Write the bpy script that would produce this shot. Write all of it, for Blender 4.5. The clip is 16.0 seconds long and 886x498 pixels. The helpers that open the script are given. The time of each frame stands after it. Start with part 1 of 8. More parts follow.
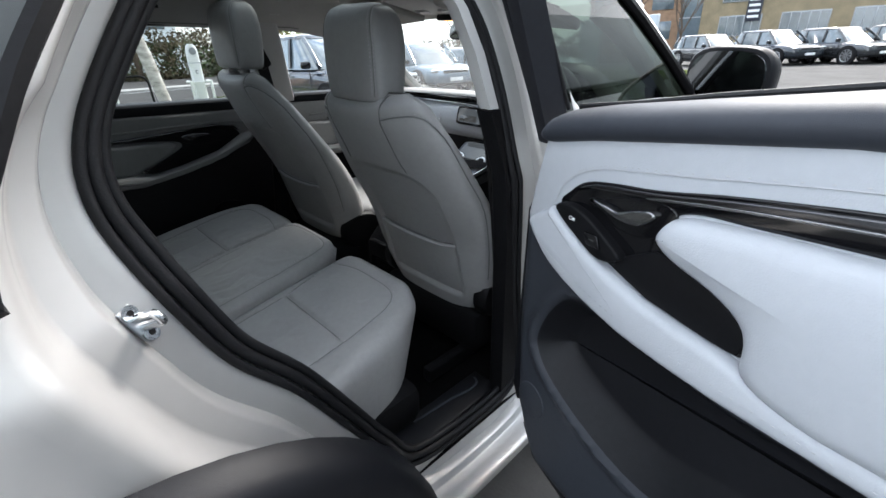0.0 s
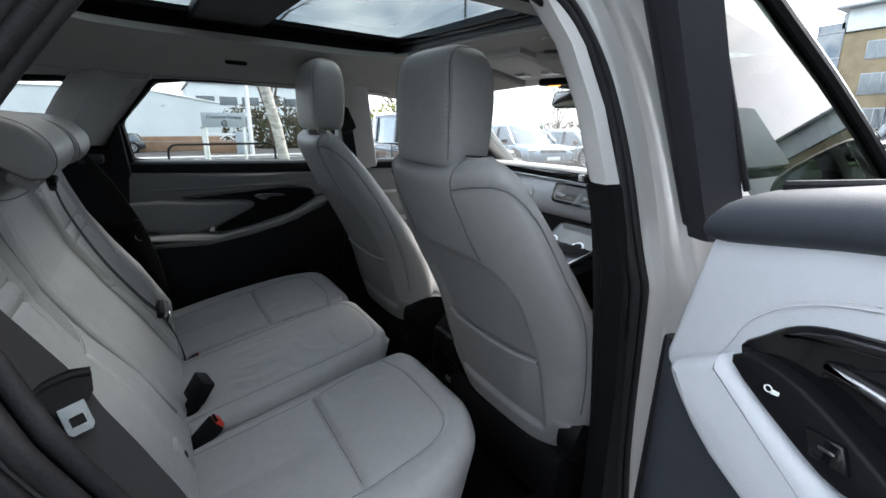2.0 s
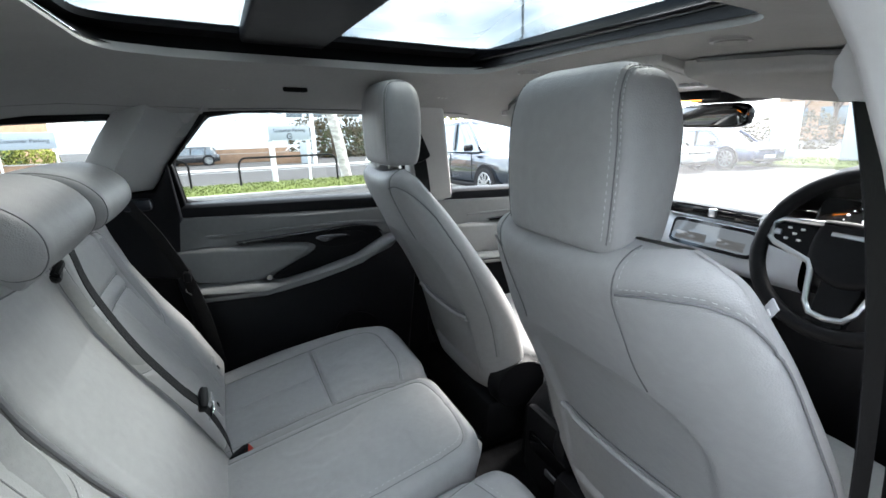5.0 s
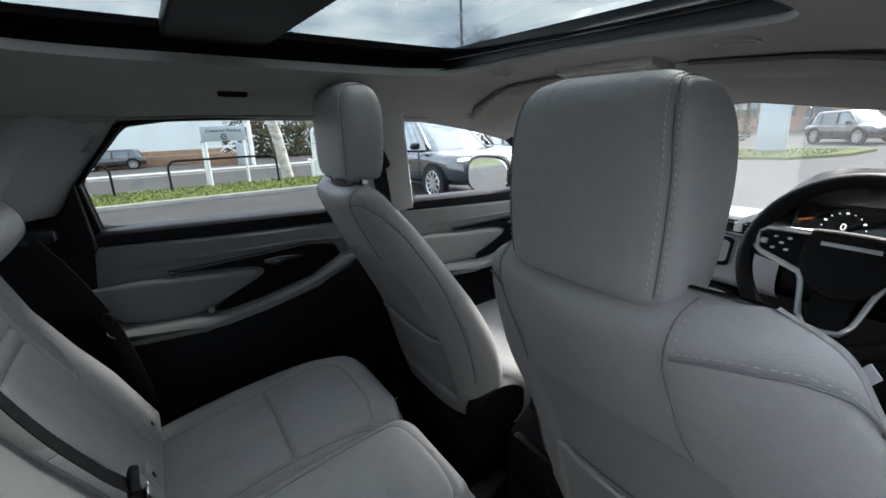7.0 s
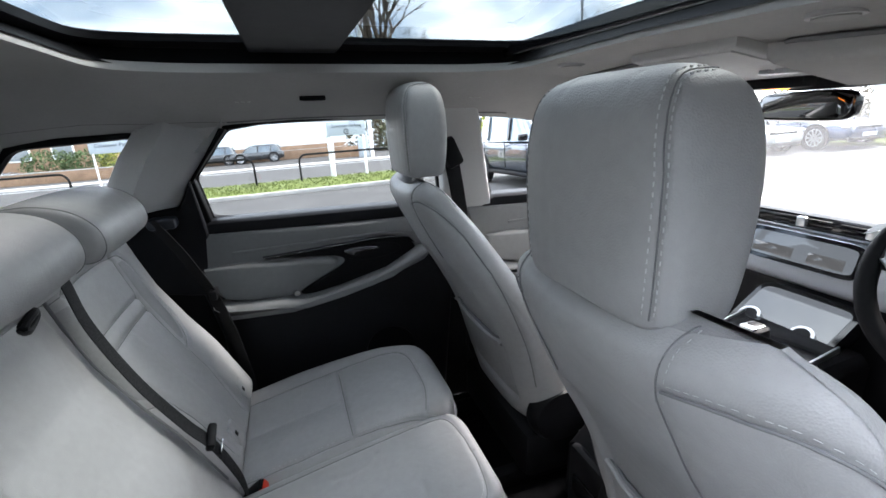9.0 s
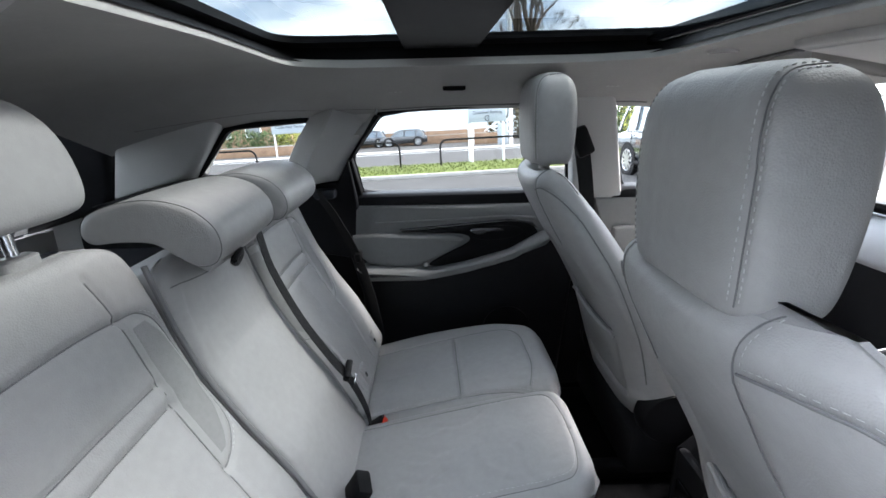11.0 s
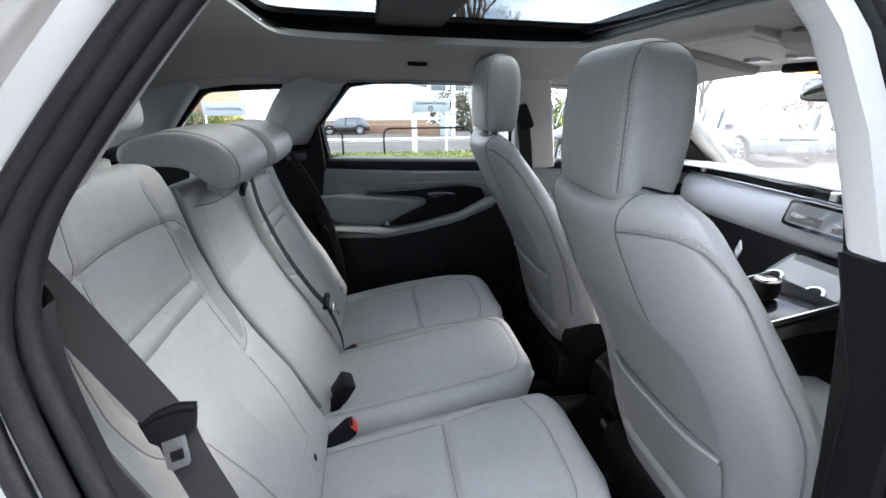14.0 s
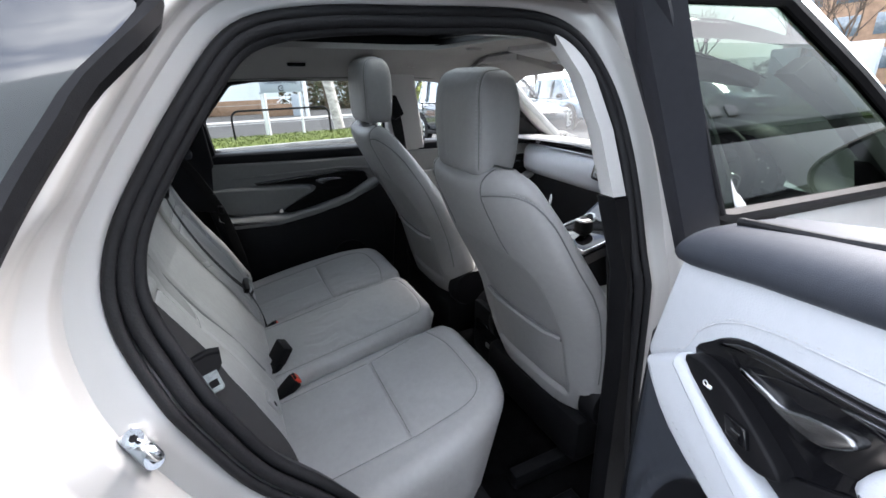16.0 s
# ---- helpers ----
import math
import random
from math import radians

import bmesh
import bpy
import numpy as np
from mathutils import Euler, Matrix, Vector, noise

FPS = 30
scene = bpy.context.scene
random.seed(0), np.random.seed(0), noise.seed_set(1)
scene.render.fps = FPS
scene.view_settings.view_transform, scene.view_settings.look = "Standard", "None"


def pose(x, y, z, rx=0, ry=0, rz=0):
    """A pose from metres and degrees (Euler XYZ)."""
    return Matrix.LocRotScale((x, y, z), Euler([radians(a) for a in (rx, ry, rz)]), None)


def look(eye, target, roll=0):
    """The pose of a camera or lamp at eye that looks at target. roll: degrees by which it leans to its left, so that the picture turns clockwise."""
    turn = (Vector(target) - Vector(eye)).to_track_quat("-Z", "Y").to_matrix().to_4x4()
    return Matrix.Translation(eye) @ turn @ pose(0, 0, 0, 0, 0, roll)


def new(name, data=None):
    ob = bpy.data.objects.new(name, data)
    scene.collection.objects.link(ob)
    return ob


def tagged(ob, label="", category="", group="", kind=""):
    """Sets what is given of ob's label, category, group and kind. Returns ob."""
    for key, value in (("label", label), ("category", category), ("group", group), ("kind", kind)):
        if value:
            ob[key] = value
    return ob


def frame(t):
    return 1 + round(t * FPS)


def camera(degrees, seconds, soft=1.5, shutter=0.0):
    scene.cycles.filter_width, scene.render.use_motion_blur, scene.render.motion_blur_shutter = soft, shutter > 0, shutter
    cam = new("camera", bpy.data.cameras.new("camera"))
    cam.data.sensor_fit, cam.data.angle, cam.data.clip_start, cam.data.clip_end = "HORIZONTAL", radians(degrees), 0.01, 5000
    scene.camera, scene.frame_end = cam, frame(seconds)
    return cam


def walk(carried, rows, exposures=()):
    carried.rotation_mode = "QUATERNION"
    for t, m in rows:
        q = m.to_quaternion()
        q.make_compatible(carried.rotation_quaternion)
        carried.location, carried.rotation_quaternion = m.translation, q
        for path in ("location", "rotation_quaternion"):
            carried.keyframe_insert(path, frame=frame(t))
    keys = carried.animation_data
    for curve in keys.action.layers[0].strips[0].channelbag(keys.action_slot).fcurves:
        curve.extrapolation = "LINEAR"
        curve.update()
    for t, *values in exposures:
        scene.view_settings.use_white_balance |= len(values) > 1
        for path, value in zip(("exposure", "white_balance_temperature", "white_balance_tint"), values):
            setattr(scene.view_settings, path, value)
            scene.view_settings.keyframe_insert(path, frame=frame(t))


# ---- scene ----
cam = camera(90.3, 16.0, soft=1.6)
# seconds, eye, target, roll
PATH = [
    (0, (1.297, -0.763, 1.394), (0.029, 0.532, 0.548), 0.7),
    (0.5, (1.259, -0.7, 1.372), (-0.092, 0.585, 0.647), 2.8),
    (1, (1.217, -0.638, 1.37), (-0.264, 0.553, 0.747), 2.9),
    (1.5, (1.157, -0.588, 1.355), (-0.387, 0.547, 0.782), 2.9),
    (2, (1.085, -0.547, 1.343), (-0.514, 0.52, 0.79), 2.5),
    (2.5, (1.016, -0.512, 1.349), (-0.685, 0.391, 0.812), 2.1),
    (3, (0.982, -0.474, 1.347), (-0.79, 0.295, 0.828), 1.4),
    (3.5, (0.924, -0.481, 1.37), (-0.861, 0.26, 0.859), 1.9),
    (6, (0.686, -0.469, 1.416), (-0.975, 0.49, 0.849), -0.3),
    (6.5, (0.65, -0.465, 1.428), (-0.985, 0.538, 0.861), -0.3),
    (7, (0.625, -0.465, 1.431), (-0.984, 0.587, 0.88), -0.1),
    (7.5, (0.611, -0.459, 1.441), (-0.979, 0.624, 0.892), 0.6),
    (8, (0.635, -0.419, 1.444), (-1.024, 0.548, 0.887), -0.2),
    (8.5, (0.657, -0.38, 1.442), (-1.095, 0.402, 0.879), -1.0),
    (9, (0.672, -0.36, 1.443), (-1.143, 0.25, 0.862), -1.9),
    (9.5, (0.693, -0.347, 1.446), (-1.187, 0.018, 0.87), -3.2),
    (10, (0.711, -0.335, 1.448), (-1.202, -0.192, 0.882), -4.0),
    (12.5, (0.856, -0.4, 1.428), (-1.029, -0.362, 0.762), 0.2),
    (13, (0.9, -0.406, 1.407), (-0.988, -0.3, 0.756), 0.7),
    (13.5, (0.938, -0.414, 1.401), (-0.948, -0.24, 0.757), 0.7),
    (14, (0.976, -0.431, 1.396), (-0.891, -0.13, 0.746), 1.4),
    (14.5, (1.014, -0.444, 1.41), (-0.82, -0.01, 0.74), 2.3),
    (15, (1.057, -0.474, 1.413), (-0.739, 0.079, 0.726), 2.1),
    (15.5, (1.123, -0.522, 1.429), (-0.604, 0.199, 0.724), 1.6),
    (16, (1.199, -0.575, 1.463), (-0.462, 0.26, 0.725), 0.1),
]
# seconds, stops
EXPOSURE = [(0, 1.73), (0.6, 1.33), (1.5, 1.38), (2.0, 1.98), (2.5, 2.4), (3.5, 2.82), (6, 3.0), (7, 1.97), (7.6, 1.97), (8, 2.2), (9, 2.92), (10, 3.0), (12.5, 2.96), (14.5, 3.04), (16, 2.42)]
# how the car and the camera in it stand on the ground
CAR = Euler((radians(-1.5), 0, 0)).to_matrix().to_4x4() @ Euler((0, radians(2.6), 0)).to_matrix().to_4x4()
CAR_SETTLED = True
walk(cam, [(t, CAR @ look(eye, target, roll)) for t, eye, target, roll in PATH], [(t, stops, 6280, 11 if t < 7.9 else 15) for t, stops in EXPOSURE])

# ---- light: bright broken cloud, soft sun from ahead of the car ----
world = bpy.data.worlds.new("sky")
scene.world = world
world.use_nodes = True
wn = world.node_tree.nodes
wl = world.node_tree.links
SUN_ELEV, SUN_AZ = radians(43), radians(-11)
sky = wn.new("ShaderNodeTexSky")
sky.sky_type = "NISHITA"
sky.sun_disc = False
sky.sun_elevation, sky.sun_rotation = SUN_ELEV, -SUN_AZ
sky.air_density, sky.dust_density, sky.ozone_density = 1.0, 2.5, 1.0
# thin bright cloud over the blue
wco = wn.new("ShaderNodeTexCoord")
wmap = wn.new("ShaderNodeMapping")
wmap.inputs["Scale"].default_value = (1.4, 1.4, 4.5)
wnoise = wn.new("ShaderNodeTexNoise")
wnoise.inputs["Scale"].default_value = 2.2
wnoise.inputs["Detail"].default_value = 7
wnoise.inputs["Roughness"].default_value = 0.55
wramp = wn.new("ShaderNodeValToRGB")
wramp.color_ramp.elements[0].position, wramp.color_ramp.elements[1].position = 0.34, 0.62
wmix = wn.new("ShaderNodeMix")
wmix.data_type = "RGBA"
wmix.inputs["B"].default_value = (9.2, 9.6, 9.7, 1)
wl.new(wco.outputs["Generated"], wmap.inputs["Vector"])
wl.new(wmap.outputs["Vector"], wnoise.inputs["Vector"])
wl.new(wnoise.outputs["Fac"], wramp.inputs["Fac"])
wl.new(wramp.outputs["Color"], wmix.inputs["Factor"])
wl.new(sky.outputs["Color"], wmix.inputs["A"])
bg = wn["Background"]
wl.new(wmix.outputs["Result"], bg.inputs["Color"])
bg.inputs["Strength"].default_value = 0.15

sun_data = bpy.data.lights.new("sun", "SUN")
sun_data.energy, sun_data.angle, sun_data.color = 2.2, radians(10.0), (1.0, 0.95, 0.88)
sun = new("sun", sun_data)
sun_way = Vector((math.sin(SUN_AZ) * math.cos(SUN_ELEV), math.cos(SUN_AZ) * math.cos(SUN_ELEV), math.sin(SUN_ELEV)))
sun.matrix_world = look(sun_way * 30, (0, 0, 0))

# ---- materials ----
def material(name, color, rough=0.5, metal=0.0, var=0.08, scale=6.0, bump=0.0, bump_scale=200.0, coat=0.0, wear=0.0, dark=None, spec=0.5, stretch=(1, 1, 1), crease=0.0):
    """A surface with colour drift at a large and a fine scale, uneven gloss and a fine relief."""
    m = bpy.data.materials.new(name)
    m.use_nodes = True
    n, l = m.node_tree.nodes, m.node_tree.links
    b = n["Principled BSDF"]
    co = n.new("ShaderNodeTexCoord")
    mp = n.new("ShaderNodeMapping")
    mp.inputs["Scale"].default_value = stretch
    l.new(co.outputs["Object"], mp.inputs["Vector"])
    big = n.new("ShaderNodeTexNoise")
    big.inputs["Scale"].default_value, big.inputs["Detail"].default_value = scale, 4
    fine = n.new("ShaderNodeTexNoise")
    fine.inputs["Scale"].default_value, fine.inputs["Detail"].default_value = scale * 14, 5
    for t in (big, fine):
        l.new(mp.outputs["Vector"], t.inputs["Vector"])
    d = dark or tuple(c * (1 - 3 * var) for c in color)
    mix = n.new("ShaderNodeMix")
    mix.data_type = "RGBA"
    mix.inputs["A"].default_value = (*[min(1, c * (1 + var)) for c in color], 1)
    mix.inputs["B"].default_value = (*d, 1)
    add = n.new("ShaderNodeMath")
    add.operation = "MULTIPLY_ADD"
    add.inputs[1].default_value, add.inputs[2].default_value = 0.4, 0.0
    l.new(fine.outputs["Fac"], add.inputs[0])
    add2 = n.new("ShaderNodeMath")
    add2.operation = "MULTIPLY_ADD"
    add2.inputs[1].default_value = 0.6
    l.new(big.outputs["Fac"], add2.inputs[0])
    l.new(add.outputs[0], add2.inputs[2])
    ramp = n.new("ShaderNodeMapRange")
    ramp.inputs["From Min"].default_value, ramp.inputs["From Max"].default_value = 0.35, 0.75
    l.new(add2.outputs[0], ramp.inputs["Value"])
    l.new(ramp.outputs["Result"], mix.inputs["Factor"])
    l.new(mix.outputs["Result"], b.inputs["Base Color"])
    rr = n.new("ShaderNodeMapRange")
    rr.inputs["To Min"].default_value, rr.inputs["To Max"].default_value = max(0.02, rough - 0.06 - wear), min(1, rough + 0.08 + wear)
    l.new(add2.outputs[0], rr.inputs["Value"])
    l.new(rr.outputs["Result"], b.inputs["Roughness"])
    b.inputs["Metallic"].default_value = metal
    b.inputs["Coat Weight"].default_value = coat
    b.inputs["Coat Roughness"].default_value = 0.04
    b.inputs["Specular IOR Level"].default_value = spec
    if bump:
        grain = n.new("ShaderNodeTexVoronoi")
        grain.inputs["Scale"].default_value = bump_scale
        l.new(mp.outputs["Vector"], grain.inputs["Vector"])
        soft = n.new("ShaderNodeTexNoise")
        soft.inputs["Scale"].default_value, soft.inputs["Detail"].default_value = bump_scale / 12, 3
        l.new(mp.outputs["Vector"], soft.inputs["Vector"])
        both = n.new("ShaderNodeMath")
        both.operation = "ADD"
        l.new(grain.outputs["Distance"], both.inputs[0])
        l.new(soft.outputs["Fac"], both.inputs[1])
        bp = n.new("ShaderNodeBump")
        bp.inputs["Strength"].default_value, bp.inputs["Distance"].default_value = bump, 0.002
        l.new(both.outputs[0], bp.inputs["Height"])
        l.new(bp.outputs["Normal"], b.inputs["Normal"])
        if crease:
            # soft unevenness and pulls of a padded cover
            pull = n.new("ShaderNodeTexNoise")
            pull.inputs["Scale"].default_value, pull.inputs["Detail"].default_value, pull.inputs["Distortion"].default_value = 11, 3, 1.6
            l.new(mp.outputs["Vector"], pull.inputs["Vector"])
            bq = n.new("ShaderNodeBump")
            bq.inputs["Strength"].default_value, bq.inputs["Distance"].default_value = crease, 0.012
            l.new(pull.outputs["Fac"], bq.inputs["Height"])
            l.new(bq.outputs["Normal"], bp.inputs["Normal"])
    return m


def glass_material(name, tint=(0.9, 0.95, 0.93), rough=0.0, mirror=0.05):
    """A thin pane: mostly clear, with a mirror image at glancing angles."""
    m = bpy.data.materials.new(name)
    m.use_nodes = True
    n, l = m.node_tree.nodes, m.node_tree.links
    n.remove(n["Principled BSDF"])
    clear = n.new("ShaderNodeBsdfTransparent")
    clear.inputs["Color"].default_value = (*tint, 1)
    gloss = n.new("ShaderNodeBsdfGlossy")
    gloss.inputs["Roughness"].default_value = rough
    lw = n.new("ShaderNodeLayerWeight")
    pw = n.new("ShaderNodeMath")
    pw.operation = "POWER"
    pw.inputs[1].default_value = 5.0
    l.new(lw.outputs["Facing"], pw.inputs[0])
    k = n.new("ShaderNodeMath")
    k.operation = "MULTIPLY_ADD"
    k.inputs[1].default_value, k.inputs[2].default_value = 0.85, mirror
    l.new(pw.outputs[0], k.inputs[0])
    mx = n.new("ShaderNodeMixShader")
    l.new(k.outputs[0], mx.inputs[0])
    l.new(clear.outputs[0], mx.inputs[1])
    l.new(gloss.outputs[0], mx.inputs[2])
    l.new(mx.outputs[0], n["Material Output"].inputs["Surface"])
    return m


def veiled(m, share):
    """A pale film added over a pane in place of veiling glare; it scatters the light that falls on it."""
    n, l = m.node_tree.nodes, m.node_tree.links
    out = n["Material Output"]
    first = out.inputs["Surface"].links[0].from_socket
    film = n.new("ShaderNodeBsdfTranslucent")
    film.inputs["Color"].default_value = (0.85, 0.87, 0.88, 1)
    noise = n.new("ShaderNodeTexNoise")
    noise.inputs["Scale"].default_value, noise.inputs["Detail"].default_value = 7, 6
    amount = n.new("ShaderNodeMapRange")
    amount.inputs["To Min"].default_value, amount.inputs["To Max"].default_value = share * 0.6, share * 1.4
    l.new(noise.outputs["Fac"], amount.inputs["Value"])
    mx = n.new("ShaderNodeMixShader")
    l.new(amount.outputs["Result"], mx.inputs[0])
    l.new(first, mx.inputs[1])
    l.new(film.outputs[0], mx.inputs[2])
    l.new(mx.outputs[0], out.inputs["Surface"])
    return m


def glow_material(name, color, strength, base=1.0):
    m = bpy.data.materials.new(name)
    m.use_nodes = True
    b = m.node_tree.nodes["Principled BSDF"]
    b.inputs["Base Color"].default_value = (*[c * base for c in color], 1)
    b.inputs["Roughness"].default_value = 0.04
    b.inputs["Emission Color"].default_value = (*color, 1)
    b.inputs["Emission Strength"].default_value = strength
    return m


LEATHER = material("leather_grey", (0.315, 0.312, 0.309), 0.44, var=0.04, scale=5, bump=0.2, bump_scale=520, spec=0.38, crease=0.14)
# darker copy of the grey leather: the far doors' shade put into the colour
LEATHER_SHADED = material("leather_shaded_grey", (0.21, 0.21, 0.21), 0.5, var=0.04, scale=5, bump=0.2, bump_scale=520, spec=0.3)
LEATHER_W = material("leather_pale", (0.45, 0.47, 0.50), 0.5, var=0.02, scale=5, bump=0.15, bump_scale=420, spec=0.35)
BELT_DARK = material("black_belt_webbing", (0.014, 0.014, 0.015), 0.7, var=0.1, scale=8, bump=0.4, bump_scale=800, spec=0.15)
SUEDE = material("perforated_grey", (0.26, 0.26, 0.258), 0.75, var=0.05, scale=8, bump=0.4, bump_scale=520, spec=0.2)
SEAM = material("seam_shadow_grey", (0.15, 0.15, 0.153), 0.8, var=0.05)
THREAD = material("stitch_thread", (0.48, 0.48, 0.48), 0.8, var=0.05)
HEADLINER = material("headliner_cloth", (0.40, 0.392, 0.375), 0.95, var=0.03, scale=10, bump=0.25, bump_scale=900, spec=0.1)
TRIM_W = material("pale_trim_plastic", (0.48, 0.476, 0.465), 0.6, var=0.02, scale=10, bump=0.06, bump_scale=900, spec=0.3)
BLACK = material("black_plastic", (0.006, 0.006, 0.007), 0.5, var=0.15, scale=9, bump=0.12, bump_scale=900, spec=0.13)
BLACK_SOFT = material("black_soft_plastic", (0.009, 0.0094, 0.0115), 0.45, var=0.12, scale=6, bump=0.12, bump_scale=900, spec=0.2)
POST_BLACK = material("door_frame_black", (0.018, 0.0185, 0.023), 0.45, var=0.1, scale=6, bump=0.08, bump_scale=900, spec=0.3)
GREY_SOFT = material("slate_soft_plastic", (0.031, 0.035, 0.044), 0.5, var=0.06, scale=6, bump=0.10, bump_scale=900, spec=0.32)
GLOSS_BLACK = material("piano_black", (0.005, 0.005, 0.006), 0.08, var=0.1, coat=0.15, spec=0.4)
CHARCOAL = material("charcoal_plastic", (0.018, 0.018, 0.020), 0.34, var=0.08, scale=6, bump=0.12, bump_scale=900, spec=0.45)
RUBBER = material("seal_rubber", (0.012, 0.012, 0.0135), 0.55, var=0.12, scale=14, bump=0.2, bump_scale=300, spec=0.22)
CARPET = material("black_carpet", (0.005, 0.005, 0.0055), 1.0, var=0.3, scale=30, bump=0.8, bump_scale=900, spec=0.05)
PAINT = material("silver_paint", (0.51, 0.502, 0.49), 0.34, metal=0.42, var=0.012, scale=3, coat=0.8)
DARK_SATIN = material("smoked_satin_metal", (0.10, 0.10, 0.105), 0.22, metal=1.0, var=0.05)
DIM_MIRROR = material("dim_cabin_mirror_glass", (0.15, 0.155, 0.16), 0.03, metal=1.0, var=0.0)
# outside mirror: the dark scene it reflects is put into the tint
DARK_VIEW_MIRROR = material("dark_reflection_mirror_glass", (0.07, 0.073, 0.076), 0.02, metal=1.0, var=0.0)
HANDLE = material("handle_satin_metal", (0.30, 0.305, 0.31), 0.24, metal=1.0, var=0.05)
CHROME = material("chrome", (0.75, 0.76, 0.77), 0.14, metal=1.0, var=0.03)
SATIN = material("satin_metal", (0.55, 0.56, 0.57), 0.32, metal=1.0, var=0.04)
BELT = material("seat_belt_webbing", (0.033, 0.0325, 0.034), 0.6, var=0.05, scale=8, bump=0.25, bump_scale=1400, spec=0.2)
RED = material("buckle_red", (0.55, 0.035, 0.012), 0.4, var=0.05)
GLASS = glass_material("clear_glass", (0.95, 0.97, 0.96))
# the windscreen's washed-out glare is put in as a thin pale film
SCREEN_GLASS = veiled(glass_material("windscreen_glass", (0.66, 0.69, 0.68)), 0.03)
ROOF_GLASS = glass_material("roof_glass", (0.165, 0.182, 0.180))
DOOR_GLASS = glass_material("side_glass", (0.062, 0.086, 0.070), mirror=0.042)
TINTED = glass_material("tinted_rear_glass", (0.54, 0.565, 0.56))
PRIVACY = material("privacy_glass", (0.012, 0.013, 0.014), 0.03, var=0.05, coat=1.0)
MIRROR = material("mirror_glass", (0.85, 0.86, 0.86), 0.01, metal=1.0, var=0.0)
SCREEN = material("screen_glass", (0.02, 0.021, 0.022), 0.05, var=0.05, coat=1.0)
PAPER = material("paper_label", (0.75, 0.76, 0.75), 0.8, var=0.04)
ORANGE = glow_material("amber_lamp", (1.0, 0.28, 0.03), 1.5)
# weak screen glows; on the console panel they stand for reflected sky
PALE_GLOW = glow_material("pale_glow_screen", (0.50, 0.56, 0.60), 0.045, 0.04)
GREY_GLOW = glow_material("grey_glow_screen", (0.45, 0.46, 0.45), 0.03, 0.04)
DIAL = glow_material("dial_white", (0.85, 0.87, 0.9), 0.4)


# ---- shape helpers ----
from mathutils.bvhtree import BVHTree


def thing(name, label, category, at=(0, 0, 0), group="", kind=""):
    ob = new(name)
    ob.empty_display_size = 0.05
    ob.location = at
    return tagged(ob, label, category, group, kind)


def finish(bm, smooth=True):
    bmesh.ops.recalc_face_normals(bm, faces=bm.faces)
    if all(not e.is_boundary for e in bm.edges) and bm.calc_volume(signed=True) < 0:
        bmesh.ops.reverse_faces(bm, faces=bm.faces)
    for f in bm.faces:
        f.smooth = smooth
    return bm


def part(name, bm, material, parent=None, label="", smooth=True, flat_over=40):
    finish(bm, smooth)
    if smooth:
        lim = radians(flat_over)
        for e in bm.edges:
            if len(e.link_faces) == 2 and e.calc_face_angle(0) > lim:
                e.smooth = False
    if CAR_SETTLED:
        bmesh.ops.transform(bm, matrix=CAR, verts=bm.verts)
    me = bpy.data.meshes.new(name)
    bm.to_mesh(me)
    bm.free()
    me.materials.append(material)
    ob = new(name, me)
    if parent is not None:
        ob.parent = parent
        base = parent.location + (parent.parent.location if parent.parent else Vector())
        me.transform(Matrix.Translation(-base))
    if label:
        ob["label"] = label
    if name == "stitching":
        ob["kind"] = "stuff"
    return ob


def struct(name, bm, material, label, category="", smooth=True):
    return tagged(part(name, bm, material, None, "", smooth), label, category or name.split("_")[0], kind="structure")


def crom(pts, n=8, closed=False):
    """A smooth line through the given points."""
    P = [Vector(p) for p in pts]
    out, m = [], len(P)
    for i in range(m if closed else m - 1):
        a, b, c, d = (P[(i + k) % m] if closed else P[min(max(i + k, 0), m - 1)] for k in (-1, 0, 1, 2))
        for s in range(n):
            t = s / n
            out.append(0.5 * (2 * b + (c - a) * t + (2 * a - 5 * b + 4 * c - d) * t * t + (3 * b - a - 3 * c + d) * t ** 3))
    if not closed:
        out.append(P[-1])
    return out


def loft(rings, caps=True, closed=True, bm=None):
    bm = bm or bmesh.new()
    vs = [[bm.verts.new(p) for p in r] for r in rings]
    m = len(rings[0])
    for a, b in zip(vs, vs[1:]):
        for i in range(m if closed else m - 1):
            j = (i + 1) % m
            bm.faces.new((a[i], a[j], b[j], b[i]))
    if caps:
        bm.faces.new(vs[0][::-1])
        bm.faces.new(vs[-1])
    return bm


def tube(pts, r=0.002, n=6, closed=False, bm=None, flat=1.0):
    r = r * 0.6 if r < 0.0031 else r
    P = [Vector(p) for p in pts]
    rings, m = [], len(P)
    up = Vector((0.13, 0.21, 0.97))
    for i, p in enumerate(P):
        a, b = (P[(i - 1) % m], P[(i + 1) % m]) if closed else (P[max(i - 1, 0)], P[min(i + 1, m - 1)])
        d = (b - a).normalized() if (b - a).length > 1e-9 else Vector((0, 0, 1))
        s = d.cross(up)
        s = s.normalized() if s.length > 1e-4 else Vector((1, 0, 0))
        q = s.cross(d)
        rings.append([p + r * (math.cos(t) * s + flat * math.sin(t) * q) for t in (k * math.tau / n for k in range(n))])
    if closed:
        rings.append(rings[0])
    return loft(rings, not closed, bm=bm)


